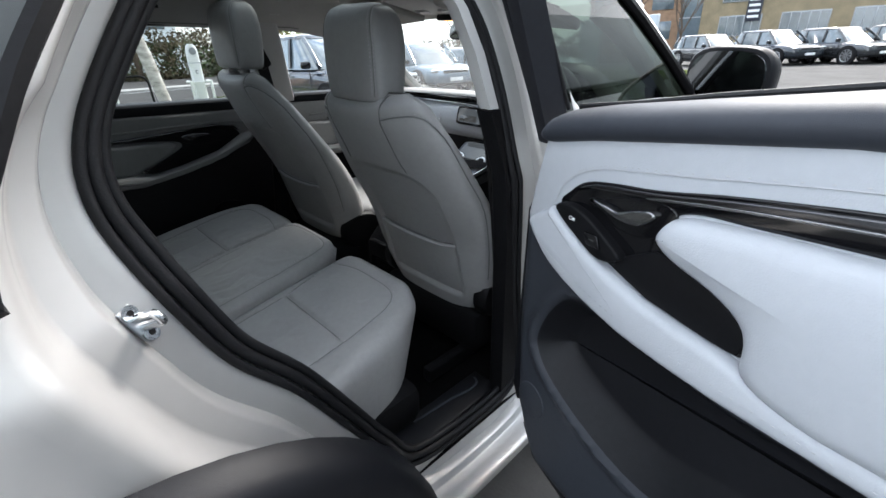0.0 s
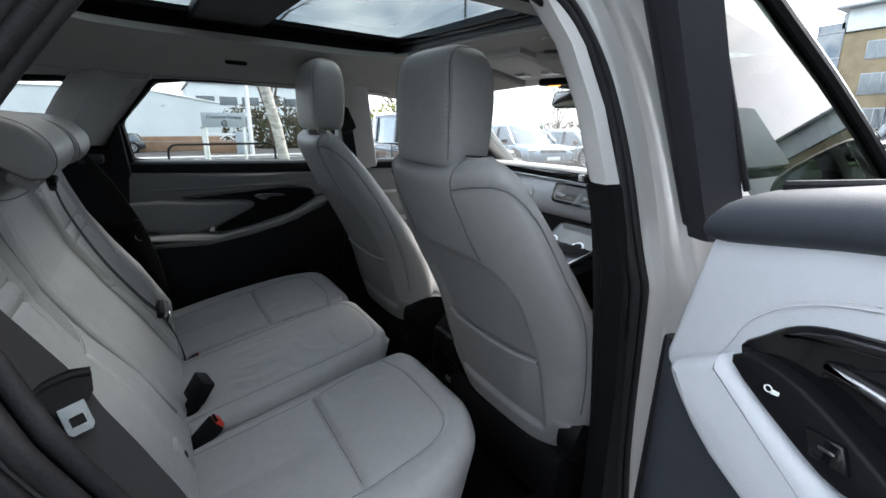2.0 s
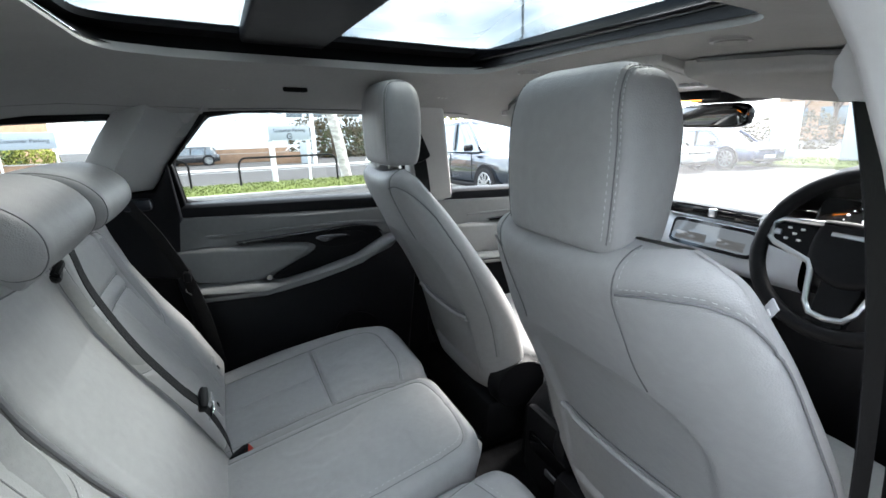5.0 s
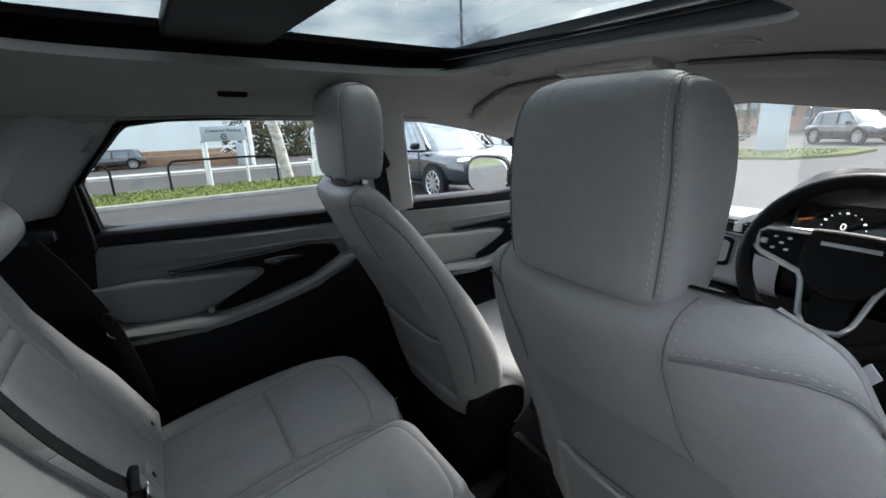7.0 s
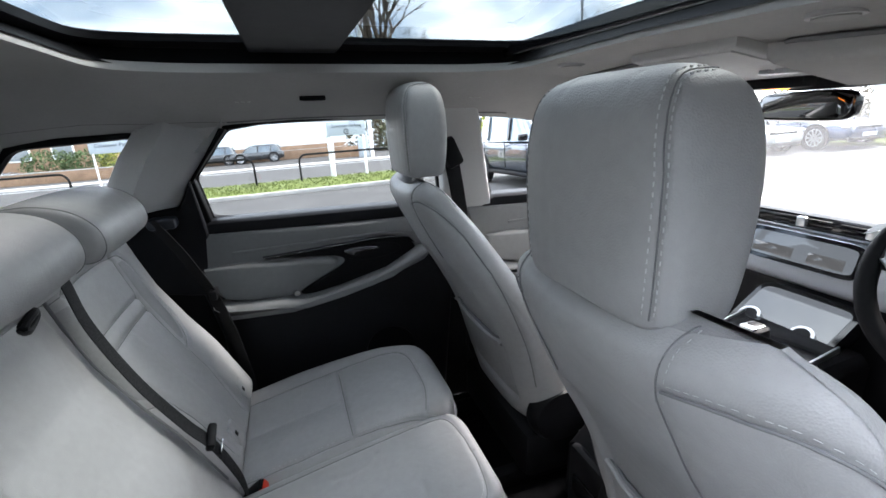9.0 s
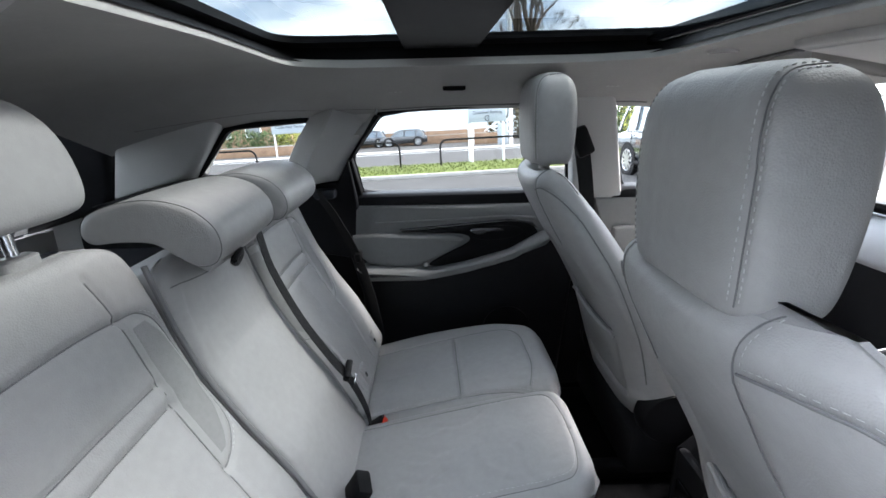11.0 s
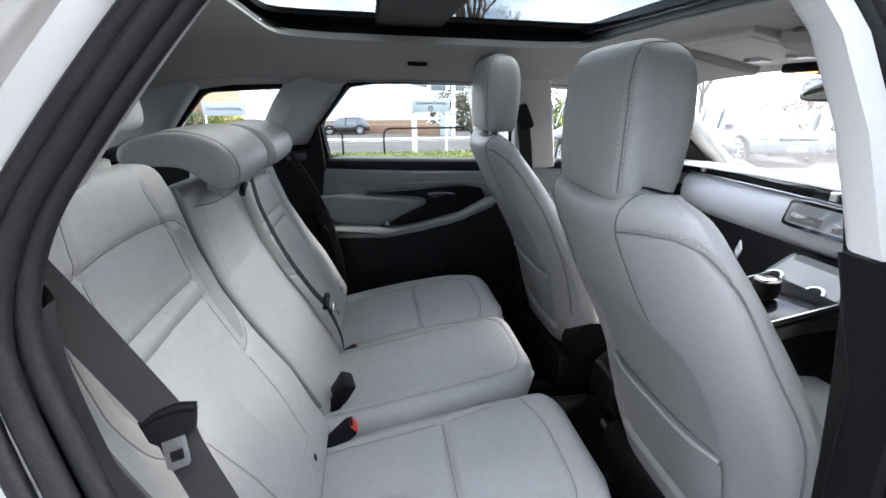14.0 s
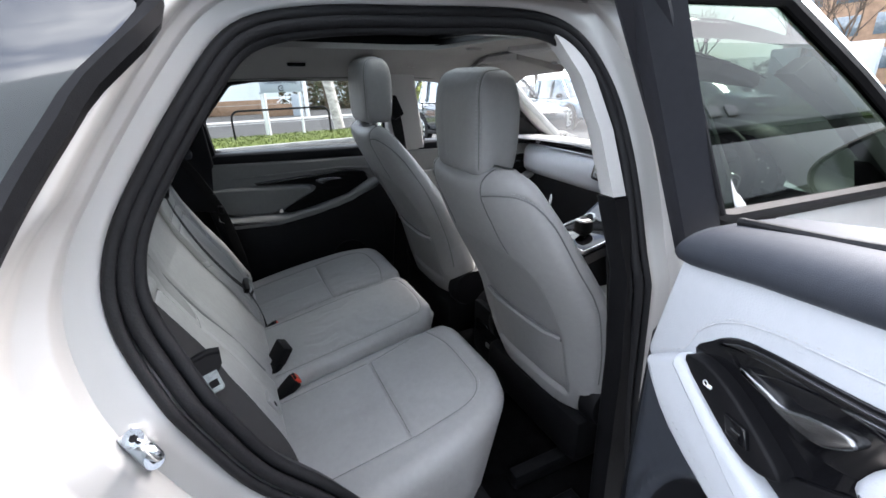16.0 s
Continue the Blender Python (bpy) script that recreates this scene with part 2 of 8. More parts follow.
def ribbon(pts, side, width, thick, bm=None):
    """A flat band along a line; side: its direction across, the same all along or one for each point."""
    P = [Vector(p) for p in pts]
    rings = []
    for i, p in enumerate(P):
        d = (P[min(i + 1, len(P) - 1)] - P[max(i - 1, 0)]).normalized()
        s = Vector(side[i] if isinstance(side, list) else side)
        s = (s - s.dot(d) * d).normalized() * width / 2
        q = s.cross(d).normalized() * thick / 2
        rings.append([p - s - q, p + s - q, p + s + q, p - s + q])
    return loft(rings, bm=bm)


def box(c, s, r=0.0, seg=2, turn=None, bm=None):
    """A block with rounded edges."""
    b2 = bmesh.new()
    bmesh.ops.create_cube(b2, size=1)
    bmesh.ops.scale(b2, vec=s, verts=b2.verts)
    if r > 0:
        bmesh.ops.bevel(b2, geom=list(b2.edges), offset=min(r, 0.49 * min(s)), segments=seg, profile=0.5, affect="EDGES")
    m = Matrix.Translation(c) @ (turn or Matrix())
    bmesh.ops.transform(b2, matrix=m, verts=b2.verts)
    if bm is None:
        return b2
    me = bpy.data.meshes.new("t")
    b2.to_mesh(me)
    b2.free()
    bm.from_mesh(me)
    bpy.data.meshes.remove(me)
    return bm


def offset(poly, d):
    """A 2D outline moved inwards by d (counter-clockwise outline)."""
    out, m = [], len(poly)
    for i in range(m):
        a, b, c = Vector(poly[i - 1]), Vector(poly[i]), Vector(poly[(i + 1) % m])
        n1 = Vector((-(b - a).y, (b - a).x))
        n2 = Vector((-(c - b).y, (c - b).x))
        n = (n1.normalized() if n1.length else n1) + (n2.normalized() if n2.length else n2)
        n = n.normalized() if n.length > 1e-6 else Vector((0, 0))
        out.append(b + n * d)
    return out


def ccw(poly):
    a = sum(poly[i - 1][0] * poly[i][1] - poly[i][0] * poly[i - 1][1] for i in range(len(poly)))
    return poly if a > 0 else poly[::-1]


def plate(poly, w0, w1, to, r=0.004, n=0, crown=0.0, seg=3, bm=None, hub=None):
    """A slab with a rounded rim: a 2D outline raised from w0 to w1 and mapped to the world by to(a, b, w). n: smooths the outline."""
    P = [Vector(p[:2]) for p in (crom([(*p, 0) for p in poly], n, True) if n else poly)]
    P = ccw(P)
    rings, s = [[(p, w0) for p in P], [(p, w1 - math.copysign(r, w1 - w0)) for p in P]], math.copysign(1, w1 - w0)
    for k in range(1, seg + 1):
        t = k / seg * math.pi / 2
        rings.append([(p, w1 - s * r * (1 - math.sin(t))) for p in offset(P, r * (1 - math.cos(t)))])
    inner = [p for p, _ in rings[-1]]
    mid = Vector(hub) if hub else sum(inner, Vector((0, 0))) / len(inner)
    if crown:
        for k in (0.8, 0.6, 0.4, 0.2, 0.06):
            rings.append([(mid + (p - mid) * k, w1 + crown * (1 - k * k)) for p in inner])
    return loft([[to(p.x, p.y, w) for p, w in ring] for ring in rings], bm=bm)


def superring(cx, cy, z, a, b, e=3.0, n=40, tilt=0.0):
    """A rounded-rectangle ring; tilt raises it towards +y."""
    out = []
    for k in range(n):
        t = k * math.tau / n
        c, s = math.cos(t), math.sin(t)
        x = a * math.copysign(abs(c) ** (2 / e), c)
        y = b * math.copysign(abs(s) ** (2 / e), s)
        out.append(Vector((cx + x, cy + y, z + tilt * y)))
    return out


def surface(ob):
    """A ray-casting tree of a mesh object, in the world."""
    bm = bmesh.new()
    bm.from_mesh(ob.data)
    off, p = Vector(ob.location), ob.parent
    while p is not None:
        off += p.location
        p = p.parent
    bmesh.ops.translate(bm, vec=off, verts=bm.verts)
    if CAR_SETTLED:
        bmesh.ops.transform(bm, matrix=CAR.inverted(), verts=bm.verts)
    tree = BVHTree.FromBMesh(bm)
    bm.free()
    return tree


def laid(tree, pts, lift=0.0, n=8, closed=False):
    """A smooth line laid on the nearest surface."""
    out = []
    for p in crom(pts, n, closed):
        q, nn, _, _ = tree.find_nearest(p)
        out.append((q + nn * lift) if q is not None else p)
    return out


def stitches(line, bm, step=0.007, r=0.0008):
    d = 0.0
    for a, b in zip(line, line[1:]):
        d += (b - a).length
        if d > step:
            d = 0
            v = (b - a).normalized() * step * 0.32
            tube([b - v, b + v], r, 4, bm=bm)
    return bm


def resampled(P, step):
    """A closed outline with points at even steps."""
    out, rest = [], 0.0
    for a, b in zip(P, P[1:] + P[:1]):
        length = (b - a).length
        d = rest
        while d < length:
            out.append(a.lerp(b, d / length))
            d += step
        rest = d - length
    return out


def line_distance(A, B, line):
    near = np.full(A.shape, 9.0)
    for (a0, b0), (a1, b1) in zip(line, line[1:]):
        da, db = a1 - a0, b1 - b0
        t = np.clip(((A - a0) * da + (B - b0) * db) / max(1e-12, da * da + db * db), 0, 1)
        near = np.minimum(near, np.hypot(A - a0 - t * da, B - b0 - t * db))
    return near


class Pillow:
    """A padded cover over rows (b, from a, to a), with a rolled rim of radius r, pressed seams (line, width, depth) and swellings (a, b, ra, rb, height)."""
    def __init__(self, table, w0, w1, r, to, seams=(), swell=(), step=0.004):
        rows = crom(table, 6)
        self.b, self.lo, self.hi = (np.array([p[i] for p in rows]) for i in range(3))
        self.w0, self.w1, self.r, self.to, self.seams, self.swell, self.step = w0, w1, r, to, seams, swell, step

    def w(self, A, B):
        A, B = np.asarray(A, dtype=float), np.asarray(B, dtype=float)
        dx = np.minimum(A - np.interp(B, self.b, self.lo), np.interp(B, self.b, self.hi) - A)
        dy = np.minimum(B - self.b[0], self.b[-1] - B)
        d = np.where((dx < self.r) & (dy < self.r), self.r - np.hypot(self.r - dx, self.r - dy), np.minimum(dx, dy))
        k = np.clip(1 - d / self.r, 0, 1)
        W = self.w1 - self.r * (1 - np.sqrt(1 - k * k))
        for a, b, ra, rb, h in self.swell:
            W = W + h * np.exp(-((A - a) / ra) ** 2 - ((B - b) / rb) ** 2) * (1 - k)
        for line, width, depth in self.seams:
            W = W - depth * np.exp(-(line_distance(A, B, line) / width) ** 2)
        return W

    def on(self, line, lift=0.0, n=8):
        """The world line over a line of the cover."""
        flat = [(p.x, p.y) for p in crom([(*q, 0) for q in line], n)]
        W = self.w([q[0] for q in flat], [q[1] for q in flat])
        return [self.to(q[0], q[1], float(w) + lift) for q, w in zip(flat, W)]

    def mesh(self):
        nb = int((self.b[-1] - self.b[0]) / self.step)
        na = int((self.hi - self.lo).max() / self.step)
        u = np.linspace(0, 1, na + 1)
        B = np.repeat(np.linspace(self.b[0], self.b[-1], nb + 1)[:, None], na + 1, 1)
        lo, hi = np.interp(B, self.b, self.lo), np.interp(B, self.b, self.hi)
        A = lo + (hi - lo) * u[None, :]
        W = self.w(A, B)
        A, B, W = (np.pad(X, 1, mode="edge") for X in (A, B, W))
        W[0], W[-1], W[:, 0], W[:, -1] = self.w0, self.w0, self.w0, self.w0
        return loft([[self.to(float(a), float(b), float(w)) for a, b, w in zip(*r)] for r in zip(A, B, W)], False, False)


def curved(line, n=8):
    return [(p.x, p.y) for p in crom([(*q, 0) for q in line], n)]


def dent(ob, lines, width=0.004, depth=0.003):
    """Presses lines into a fine mesh, along its normals; a negative depth raises them."""
    me = ob.data
    off, p = Vector(ob.location), ob.parent
    while p is not None:
        off += p.location
        p = p.parent
    pts = []
    for ln in lines:
        for a, b in zip(ln, ln[1:]):
            k = max(1, int((b - a).length / 0.003))
            pts += [CAR @ a.lerp(b, i / k) - off for i in range(k)]
    L = np.array([tuple(p) for p in pts], dtype=np.float32)
    co = np.empty(len(me.vertices) * 3, dtype=np.float32)
    no = np.empty(len(me.vertices) * 3, dtype=np.float32)
    me.vertices.foreach_get("co", co)
    me.vertices.foreach_get("normal", no)
    co, no = co.reshape(-1, 3), no.reshape(-1, 3)
    near = np.full(len(co), 1.0, dtype=np.float32)
    lo, hi = L.min(0) - 4 * width, L.max(0) + 4 * width
    idx = np.nonzero(((co > lo) & (co < hi)).all(1))[0]
    for i in range(0, len(idx), 2000):
        j = idx[i:i + 2000]
        near[j] = np.sqrt(((co[j, None, :] - L[None, :, :]) ** 2).sum(2)).min(1)
    co -= no * (depth * np.exp(-(near / width) ** 2))[:, None]
    me.vertices.foreach_set("co", co.reshape(-1))
    me.update()


XY = lambda a, b, w: Vector((a, b, w))

# ---- ground under the car ----
# ---- car shell: right is +x, ahead is +y ----
def side_in(z):
    return 0.70 - max(0.0, z - 1.1) * 0.28


def side_out(z):
    return 0.845 - max(0.0, z - 1.1) * 0.45 - max(0.0, 0.55 - z) * 0.12


def left_base(z):
    return 0.76 - max(0.0, z - 1.15) * 0.38


def LEFT(y, z, w):
    """A point of the left wall, w metres inwards from the glass."""
    return Vector((-(left_base(z) - w), y, z))


def RIGHT(y, z, w):
    return Vector((left_base(z) - w, y, z))


# rear right door opening, as (y, z)
DOORWAY = [(-0.30, 1.538), (-0.433, 1.531), (-0.527, 1.512), (-0.575, 1.466), (-0.648, 1.365), (-0.690, 1.292), (-0.702, 1.225),
           (-0.684, 1.150), (-0.640, 1.040), (-0.598, 0.955), (-0.515, 0.850), (-0.422, 0.694), (-0.345, 0.565), (-0.235, 0.43), (0.08, 0.41), (0.178, 0.48),
           (0.168, 0.60), (0.133, 0.78), (0.105, 1.04), (0.090, 1.15), (0.080, 1.28), (0.058, 1.385), (0.028, 1.455), (-0.03, 1.52), (-0.12, 1.543)]
opening = [Vector((p.x, p.y)) for p in crom([(*p, 0) for p in DOORWAY], 5, True)]
opening = ccw(resampled(opening, 0.014))
for _ in range(3):
    opening = [(a + b * 2 + c) / 4 for a, b, c in zip(opening[-1:] + opening[:-1], opening, opening[1:] + opening[:1])]


def jamb(d):
    """The opening's outline moved out by d; behind, the painted jamb is wide at the waist and slim along the roof pillar."""
    out = []
    for p, q in zip(opening, offset(opening, -1.0)):
        rear = float(np.interp(p.x, (-0.45, -0.30), (1, 0)))
        ka = 1 + rear * (float(np.interp(p.y, (1.15, 1.33), (1, 0.62))) - 1)
        kb = 1 + rear * (float(np.interp(p.y, (0.60, 0.85, 1.17, 1.33), (1.0, 1.9, 1.9, 0.5))) - 1)
        out.append(p + (q - p) * (min(d, 0.06) * ka + max(0.0, d - 0.06) * kb if d > 0.02 else d))
    return out


def ring_at(d, fx):
    return [Vector((fx(p.y), p.x, p.y)) for p in jamb(d)]


# outer limit of the side panel, met by straight lines from the opening
def side_limit(p):
    q = Vector(p)
    c = Vector((-0.27, 1.0))
    d = (q - c).normalized()
    ks = []
    if d.x < -1e-4: ks.append((-1.02 - c.x) / d.x)
    if d.x > 1e-4: ks.append((0.30 - c.x) / d.x)
    if d.y < -1e-4: ks.append((0.34 - c.y) / d.y)
    if d.y > 1e-4: ks.append((1.60 - c.y) / d.y)
    return c + d * min(ks)


body = thing("car_body", "silver metallic painted body shell of a parked car", "car body", (0, 0, 0), kind="structure")
far_ring = [side_limit(p) for p in opening]
for p in far_ring:
    p.x = min(p.x, float(np.interp(p.y, (1.15, 1.28, 1.385, 1.6), (0.30, 0.20, 0.175, 0.10))))
r4 = jamb(0.105)
mids0 = [a.lerp(b, 0.15) for a, b in zip(r4, far_ring)]
mids = [a.lerp(b, 0.35) for a, b in zip(r4, far_ring)]
mids2 = [a.lerp(b, 0.7) for a, b in zip(r4, far_ring)]
def haunch(q):
    """How far the quarter panel swells out over the rear wheel."""
    return float(np.interp(q.y, (0.40, 0.70, 0.85, 1.0, 1.15), (0.045, 0.065, 0.060, 0.034, 0.0))) * float(np.interp(q.x, (-0.45, -0.25), (1, 0)))


def between(k, e=0.0):
    return lambda z: side_in(z) + 0.018 + (side_out(z) - side_in(z) - 0.018) * k + e


rings = [ring_at(-0.012, lambda z: side_in(z) - 0.012), ring_at(0.004, side_in), ring_at(0.012, lambda z: side_in(z) + 0.010), ring_at(0.030, lambda z: side_in(z) + 0.014), ring_at(0.052, lambda z: side_in(z) + 0.018),
         ring_at(0.054, between(0.10)), ring_at(0.056, between(0.22)), ring_at(0.060, between(0.27)), ring_at(0.076, between(0.31)), ring_at(0.079, between(0.36)), ring_at(0.081, between(0.62)), ring_at(0.083, between(0.80)),
         ring_at(0.087, between(0.92)), ring_at(0.094, between(0.985)), ring_at(0.105, between(1.0))] + [[Vector((side_out(q.y) + e + k * haunch(q), q.x, q.y)) for q in ms] for ms, e, k in ((mids0, 0.002, 0.16), (mids, 0.004, 0.42), (mids2, 0.006, 0.85), (far_ring, 0.004, 1.05))]
for ring in rings:
    for p in ring:
        if p.z > 1.572:
            p.z = 1.572 + (p.z - 1.572) * 0.08
side = part("side_panel", loft(rings, False), PAINT, body, flat_over=60)
side_tree = surface(side)


# rear quarter behind the side panel
def quarter_ring(y, k):
    zs = [0.34, 0.6, 0.7, 0.85, 1.0, 1.15, 1.25, 1.45, 1.60]
    return [Vector((side_out(z) + 0.004 + 1.05 * haunch(Vector((-0.5, z))) / (1 + k) - k * (0.02 if z < 1.1 else 0.06), y, z - k * max(0, z - 1.0) * 0.12)) for z in zs]


part("rear_quarter", loft([quarter_ring(-1.02, 0), quarter_ring(-1.25, 0.3), quarter_ring(-1.5, 1.0), quarter_ring(-1.68, 2.2), quarter_ring(-1.74, 4)], False, False), PAINT, body)
# left outside wall below the windows
zs = [0.34, 0.5, 0.8, 1.0, 1.12, 1.165]
# along, inwards, top edge
WING = [(1.205, 0, 1.165), (1.5, 0.0, 1.06), (1.9, 0.02, 1.01), (2.2, 0.07, 0.95), (2.4, 0.18, 0.86), (2.5, 0.30, 0.78)]
part("side_panel", loft([[Vector((-(side_out(z) + (0.0 if z < 1.1 else -0.01)) + kk, y, z)) for z in zs] for y, kk in ((-1.74, 0.12), (-1.5, 0.03), (-1.0, 0), (0, 0), (1.2, 0))], False, False), PAINT, body)
part("front_wing", loft([[Vector((-side_out(z) + kk, y, min(z, top))) for z in zs] for y, kk, top in WING], False, False), PAINT, body)
# right outside wall ahead of the doorway: the closed front door and wing
part("front_door", loft([[Vector((side_out(z) - kk, y, z)) for z in zs[:-1] + [1.18, 1.232]] for y, kk in ((0.303, 0), (0.7, 0), (1.2, 0.0))], False, False), PAINT, body)
part("front_wing", loft([[Vector((side_out(z) - kk, y, min(z, top))) for z in zs] for y, kk, top in WING], False, False), PAINT, body)
# bonnet, nose, tail
part("bonnet", loft([[Vector((x, y, z - 0.05 * (x / 0.8) ** 2)) for x in (-0.80, -0.6, -0.3, 0, 0.3, 0.6, 0.80)] for y, z in ((1.22, 1.10), (1.6, 1.09), (2.1, 1.02), (2.4, 0.93), (2.52, 0.80))], False, False), PAINT, body)
part("front_bumper", loft([[Vector((x, y - 0.22 * (x / 0.75) ** 2, z)) for x in (-0.75, -0.5, -0.2, 0.2, 0.5, 0.75)] for y, z in ((2.52, 0.80), (2.60, 0.6), (2.58, 0.34))], False, False), PAINT, body)
part("tailgate", loft([[Vector((x, y + 0.08 * (x / 0.75) ** 2, z)) for x in (-0.78, -0.5, -0.2, 0.2, 0.5, 0.78)] for y, z in ((-1.76, 0.34), (-1.80, 0.7), (-1.74, 1.08))], False, False), PAINT, body)
part("rear_screen", loft([[Vector((x * (1 - 0.25 * (z - 1.08)), y, z)) for x in (-0.68, -0.3, 0.3, 0.68)] for y, z in ((-1.73, 1.085), (-1.55, 1.30), (-1.40, 1.47))], False, False), TINTED, body, "dark tinted rear window glass")
for s in (1, -1):
    part("rear_pillar", loft([[Vector((s * x, y - 0.02, z)) for x in (0.66 - 0.2 * (z - 1.08), 0.775 - 0.38 * (z - 1.08))] for y, z in ((-1.70, 1.08), (-1.55, 1.30), (-1.40, 1.50))], False, False), PAINT, body)
# roof skin round the glass panel
RX0, RX1, RY0, RY1 = -0.47, 0.47, -0.76, 0.30


def roof_z(x, y):
    return 1.625 - 0.062 * (x / 0.62) ** 2 - 0.04 * max(0, (y - 0.1) / 0.5) ** 2 - 0.05 * max(0, (-0.6 - y) / 0.8) ** 2


def roof_strip(x0, x1, y0, y1, nx=6, ny=10, lift=0.0):
    return loft([[Vector((x0 + (x1 - x0) * i / nx, y0 + (y1 - y0) * j / ny, roof_z(x0 + (x1 - x0) * i / nx, y0 + (y1 - y0) * j / ny) + lift)) for i in range(nx + 1)] for j in range(ny + 1)], False, False)


part("roof_panel", roof_strip(-0.62, 0.62, -1.42, RY0), PAINT, body)
part("roof_panel", roof_strip(-0.62, 0.62, RY1, 0.66), PAINT, body)
part("roof_panel", roof_strip(-0.62, RX0, RY0, RY1), PAINT, body)
part("roof_panel", roof_strip(RX1, 0.62, RY0, RY1), PAINT, body)

# rear wheel arch cladding and wheels
arch = thing("wheel_arch", "black plastic wheel arch cladding on the rear quarter", "car trim", (0.85, -0.90, 0.40), kind="structure")
rr = []
for k in range(33):
    t = radians(-18 + k * 216 / 32)
    c, s = math.cos(t), math.sin(t)
    rr.append([Vector((0.885 + dx, -0.850 + q * c, 0.462 + q * s)) for q, dx in ((0.375, -0.08), (0.385, 0.022), (0.40, 0.034), (0.45, 0.040), (0.490, 0.034), (0.508, 0.014), (0.512, -0.03))])
part("cladding", loft(rr, False, False), BLACK_SOFT, arch)
TYRE = material("tyre_rubber", (0.02, 0.02, 0.021), 0.85, var=0.15, scale=20, bump=0.5, bump_scale=120, spec=0.2)
ALLOY = material("alloy_silver", (0.55, 0.56, 0.57), 0.3, metal=0.9, var=0.03)


def wheel_parts(parent, cx, cy, cz, r, width, side, spokes=10, rim_mat=None):
    """A tyre and a spoked rim about an axle along x; side: +1 if its outside faces +x."""
    prof = [(r * 0.68, -0.46), (r * 0.80, -0.5), (r * 0.95, -0.47), (r, -0.36), (r, 0.36), (r * 0.95, 0.47), (r * 0.80, 0.5), (r * 0.68, 0.46)]
    n = 36
    tb = loft([[Vector((cx + side * w * width, cy + q * math.cos(k * math.tau / n), cz + q * math.sin(k * math.tau / n))) for q, w in prof] for k in range(n + 1)], False, False)
    bmesh.ops.remove_doubles(tb, verts=tb.verts, dist=1e-5)
    tyre = part("tyre", tb, TYRE, parent)
    prof = [(r * 0.70, -0.4), (r * 0.66, -0.1), (r * 0.66, 0.36), (r * 0.69, 0.47), (r * 0.71, 0.46), (r * 0.70, 0.3)]
    rb = loft([[Vector((cx + side * w * width, cy + q * math.cos(k * math.tau / n), cz + q * math.sin(k * math.tau / n))) for q, w in prof] for k in range(n + 1)], False, False)
    for k in range(spokes):
        t = k * math.tau / spokes
        a = Vector((cx + side * width * 0.36, cy + 0.08 * r * math.cos(t), cz + 0.08 * r * math.sin(t)))
        b = Vector((cx + side * width * 0.42, cy + 0.68 * r * math.cos(t), cz + 0.68 * r * math.sin(t)))
        ribbon([a, a.lerp(b, 0.5), b], Vector((0, -math.sin(t), math.cos(t))), r * 0.13, 0.02, bm=rb)
    tube([(cx + side * width * 0.34, cy, cz), (cx + side * width * 0.43, cy, cz)], r * 0.16, 16, bm=rb)
    rim = part("rim", rb, rim_mat or ALLOY, tyre, "silver alloy rim")
    db = loft([[Vector((cx + side * width * 0.05, cy + q * math.cos(k * math.tau / 24), cz + q * math.sin(k * math.tau / 24))) for k in range(24)] for q in (0.01, r * 0.6)], False)
    part("brake_disc", db, BLACK, tyre)
    return tyre


for x, y, nm in ((0.74, -0.90, 1), (-0.74, -0.90, -1), (0.74, 1.78, 1), (-0.74, 1.78, -1)):
    w = thing("wheel", "black tyre on a silver alloy wheel of the silver car", "wheel", (x, y, 0.0), "wheels of the car")
    wheel_parts(w, x, y, 0.365, 0.365, 0.22, nm)

# privacy glass of the right quarter light, with its black surround
qpoly = [(-0.618, 1.535), (-0.680, 1.440), (-0.740, 1.352), (-0.815, 1.22), (-0.84, 1.19), (-1.30, 1.22), (-1.10, 1.50), (-0.90, 1.55)]
part("quarter_glass", plate(qpoly, -0.01, 0.004, lambda a, b, w: Vector((side_out(b) + 0.008 + w, a, b)), 0.003, 3), PRIVACY, body, "dark privacy glass with a black surround")
qs = [Vector((side_out(p.y) + 0.010, p.x, p.y)) for p in crom([(*p, 0) for p in qpoly], 6, True)]
part("glass_surround", tube(qs, 0.012, 6, True), BLACK, body)

# door opening: rubber seals
seal = thing("door_seal", "black ribbed rubber seal round the door opening", "door seal", (0.7, -0.3, 0.41), kind="structure")
def seal_ring(low, high, dx):
    """A line round the opening, nearer to its edge above the waist than below it."""
    out = []
    for p, q in zip(opening, offset(opening, -1.0)):
        k = min(1.0, max(0.0, (p.y - 1.15) / 0.18))
        c = p + (q - p) * (low + (high - low) * k)
        out.append(Vector((side_in(c.y) + dx, c.x, c.y)))
    return out


for low, high, r, dx in ((-0.028, -0.017, 0.008, -0.008), (-0.013, -0.007, 0.009, 0.002), (0.004, 0.004, 0.007, 0.008)):
    part("seal_rib", tube(seal_ring(low, high, dx), r, 10, True), RUBBER, seal)

# striker on the rear jamb
st = thing("door_striker", "bright zinc-plated door striker with two bolts", "door striker", (0.716, -0.711, 1.053))
st_at, st_z, _, _ = side_tree.ray_cast(Vector((0.95, -0.706, 1.082)), Vector((-1, 0, 0)))
st_z = (st_z + Vector((0.2, 0.5, 0.55))).normalized()
st_x = Vector((0.011, 0.018, -0.033))
st_x = (st_x - st_x.dot(st_z) * st_z).normalized()
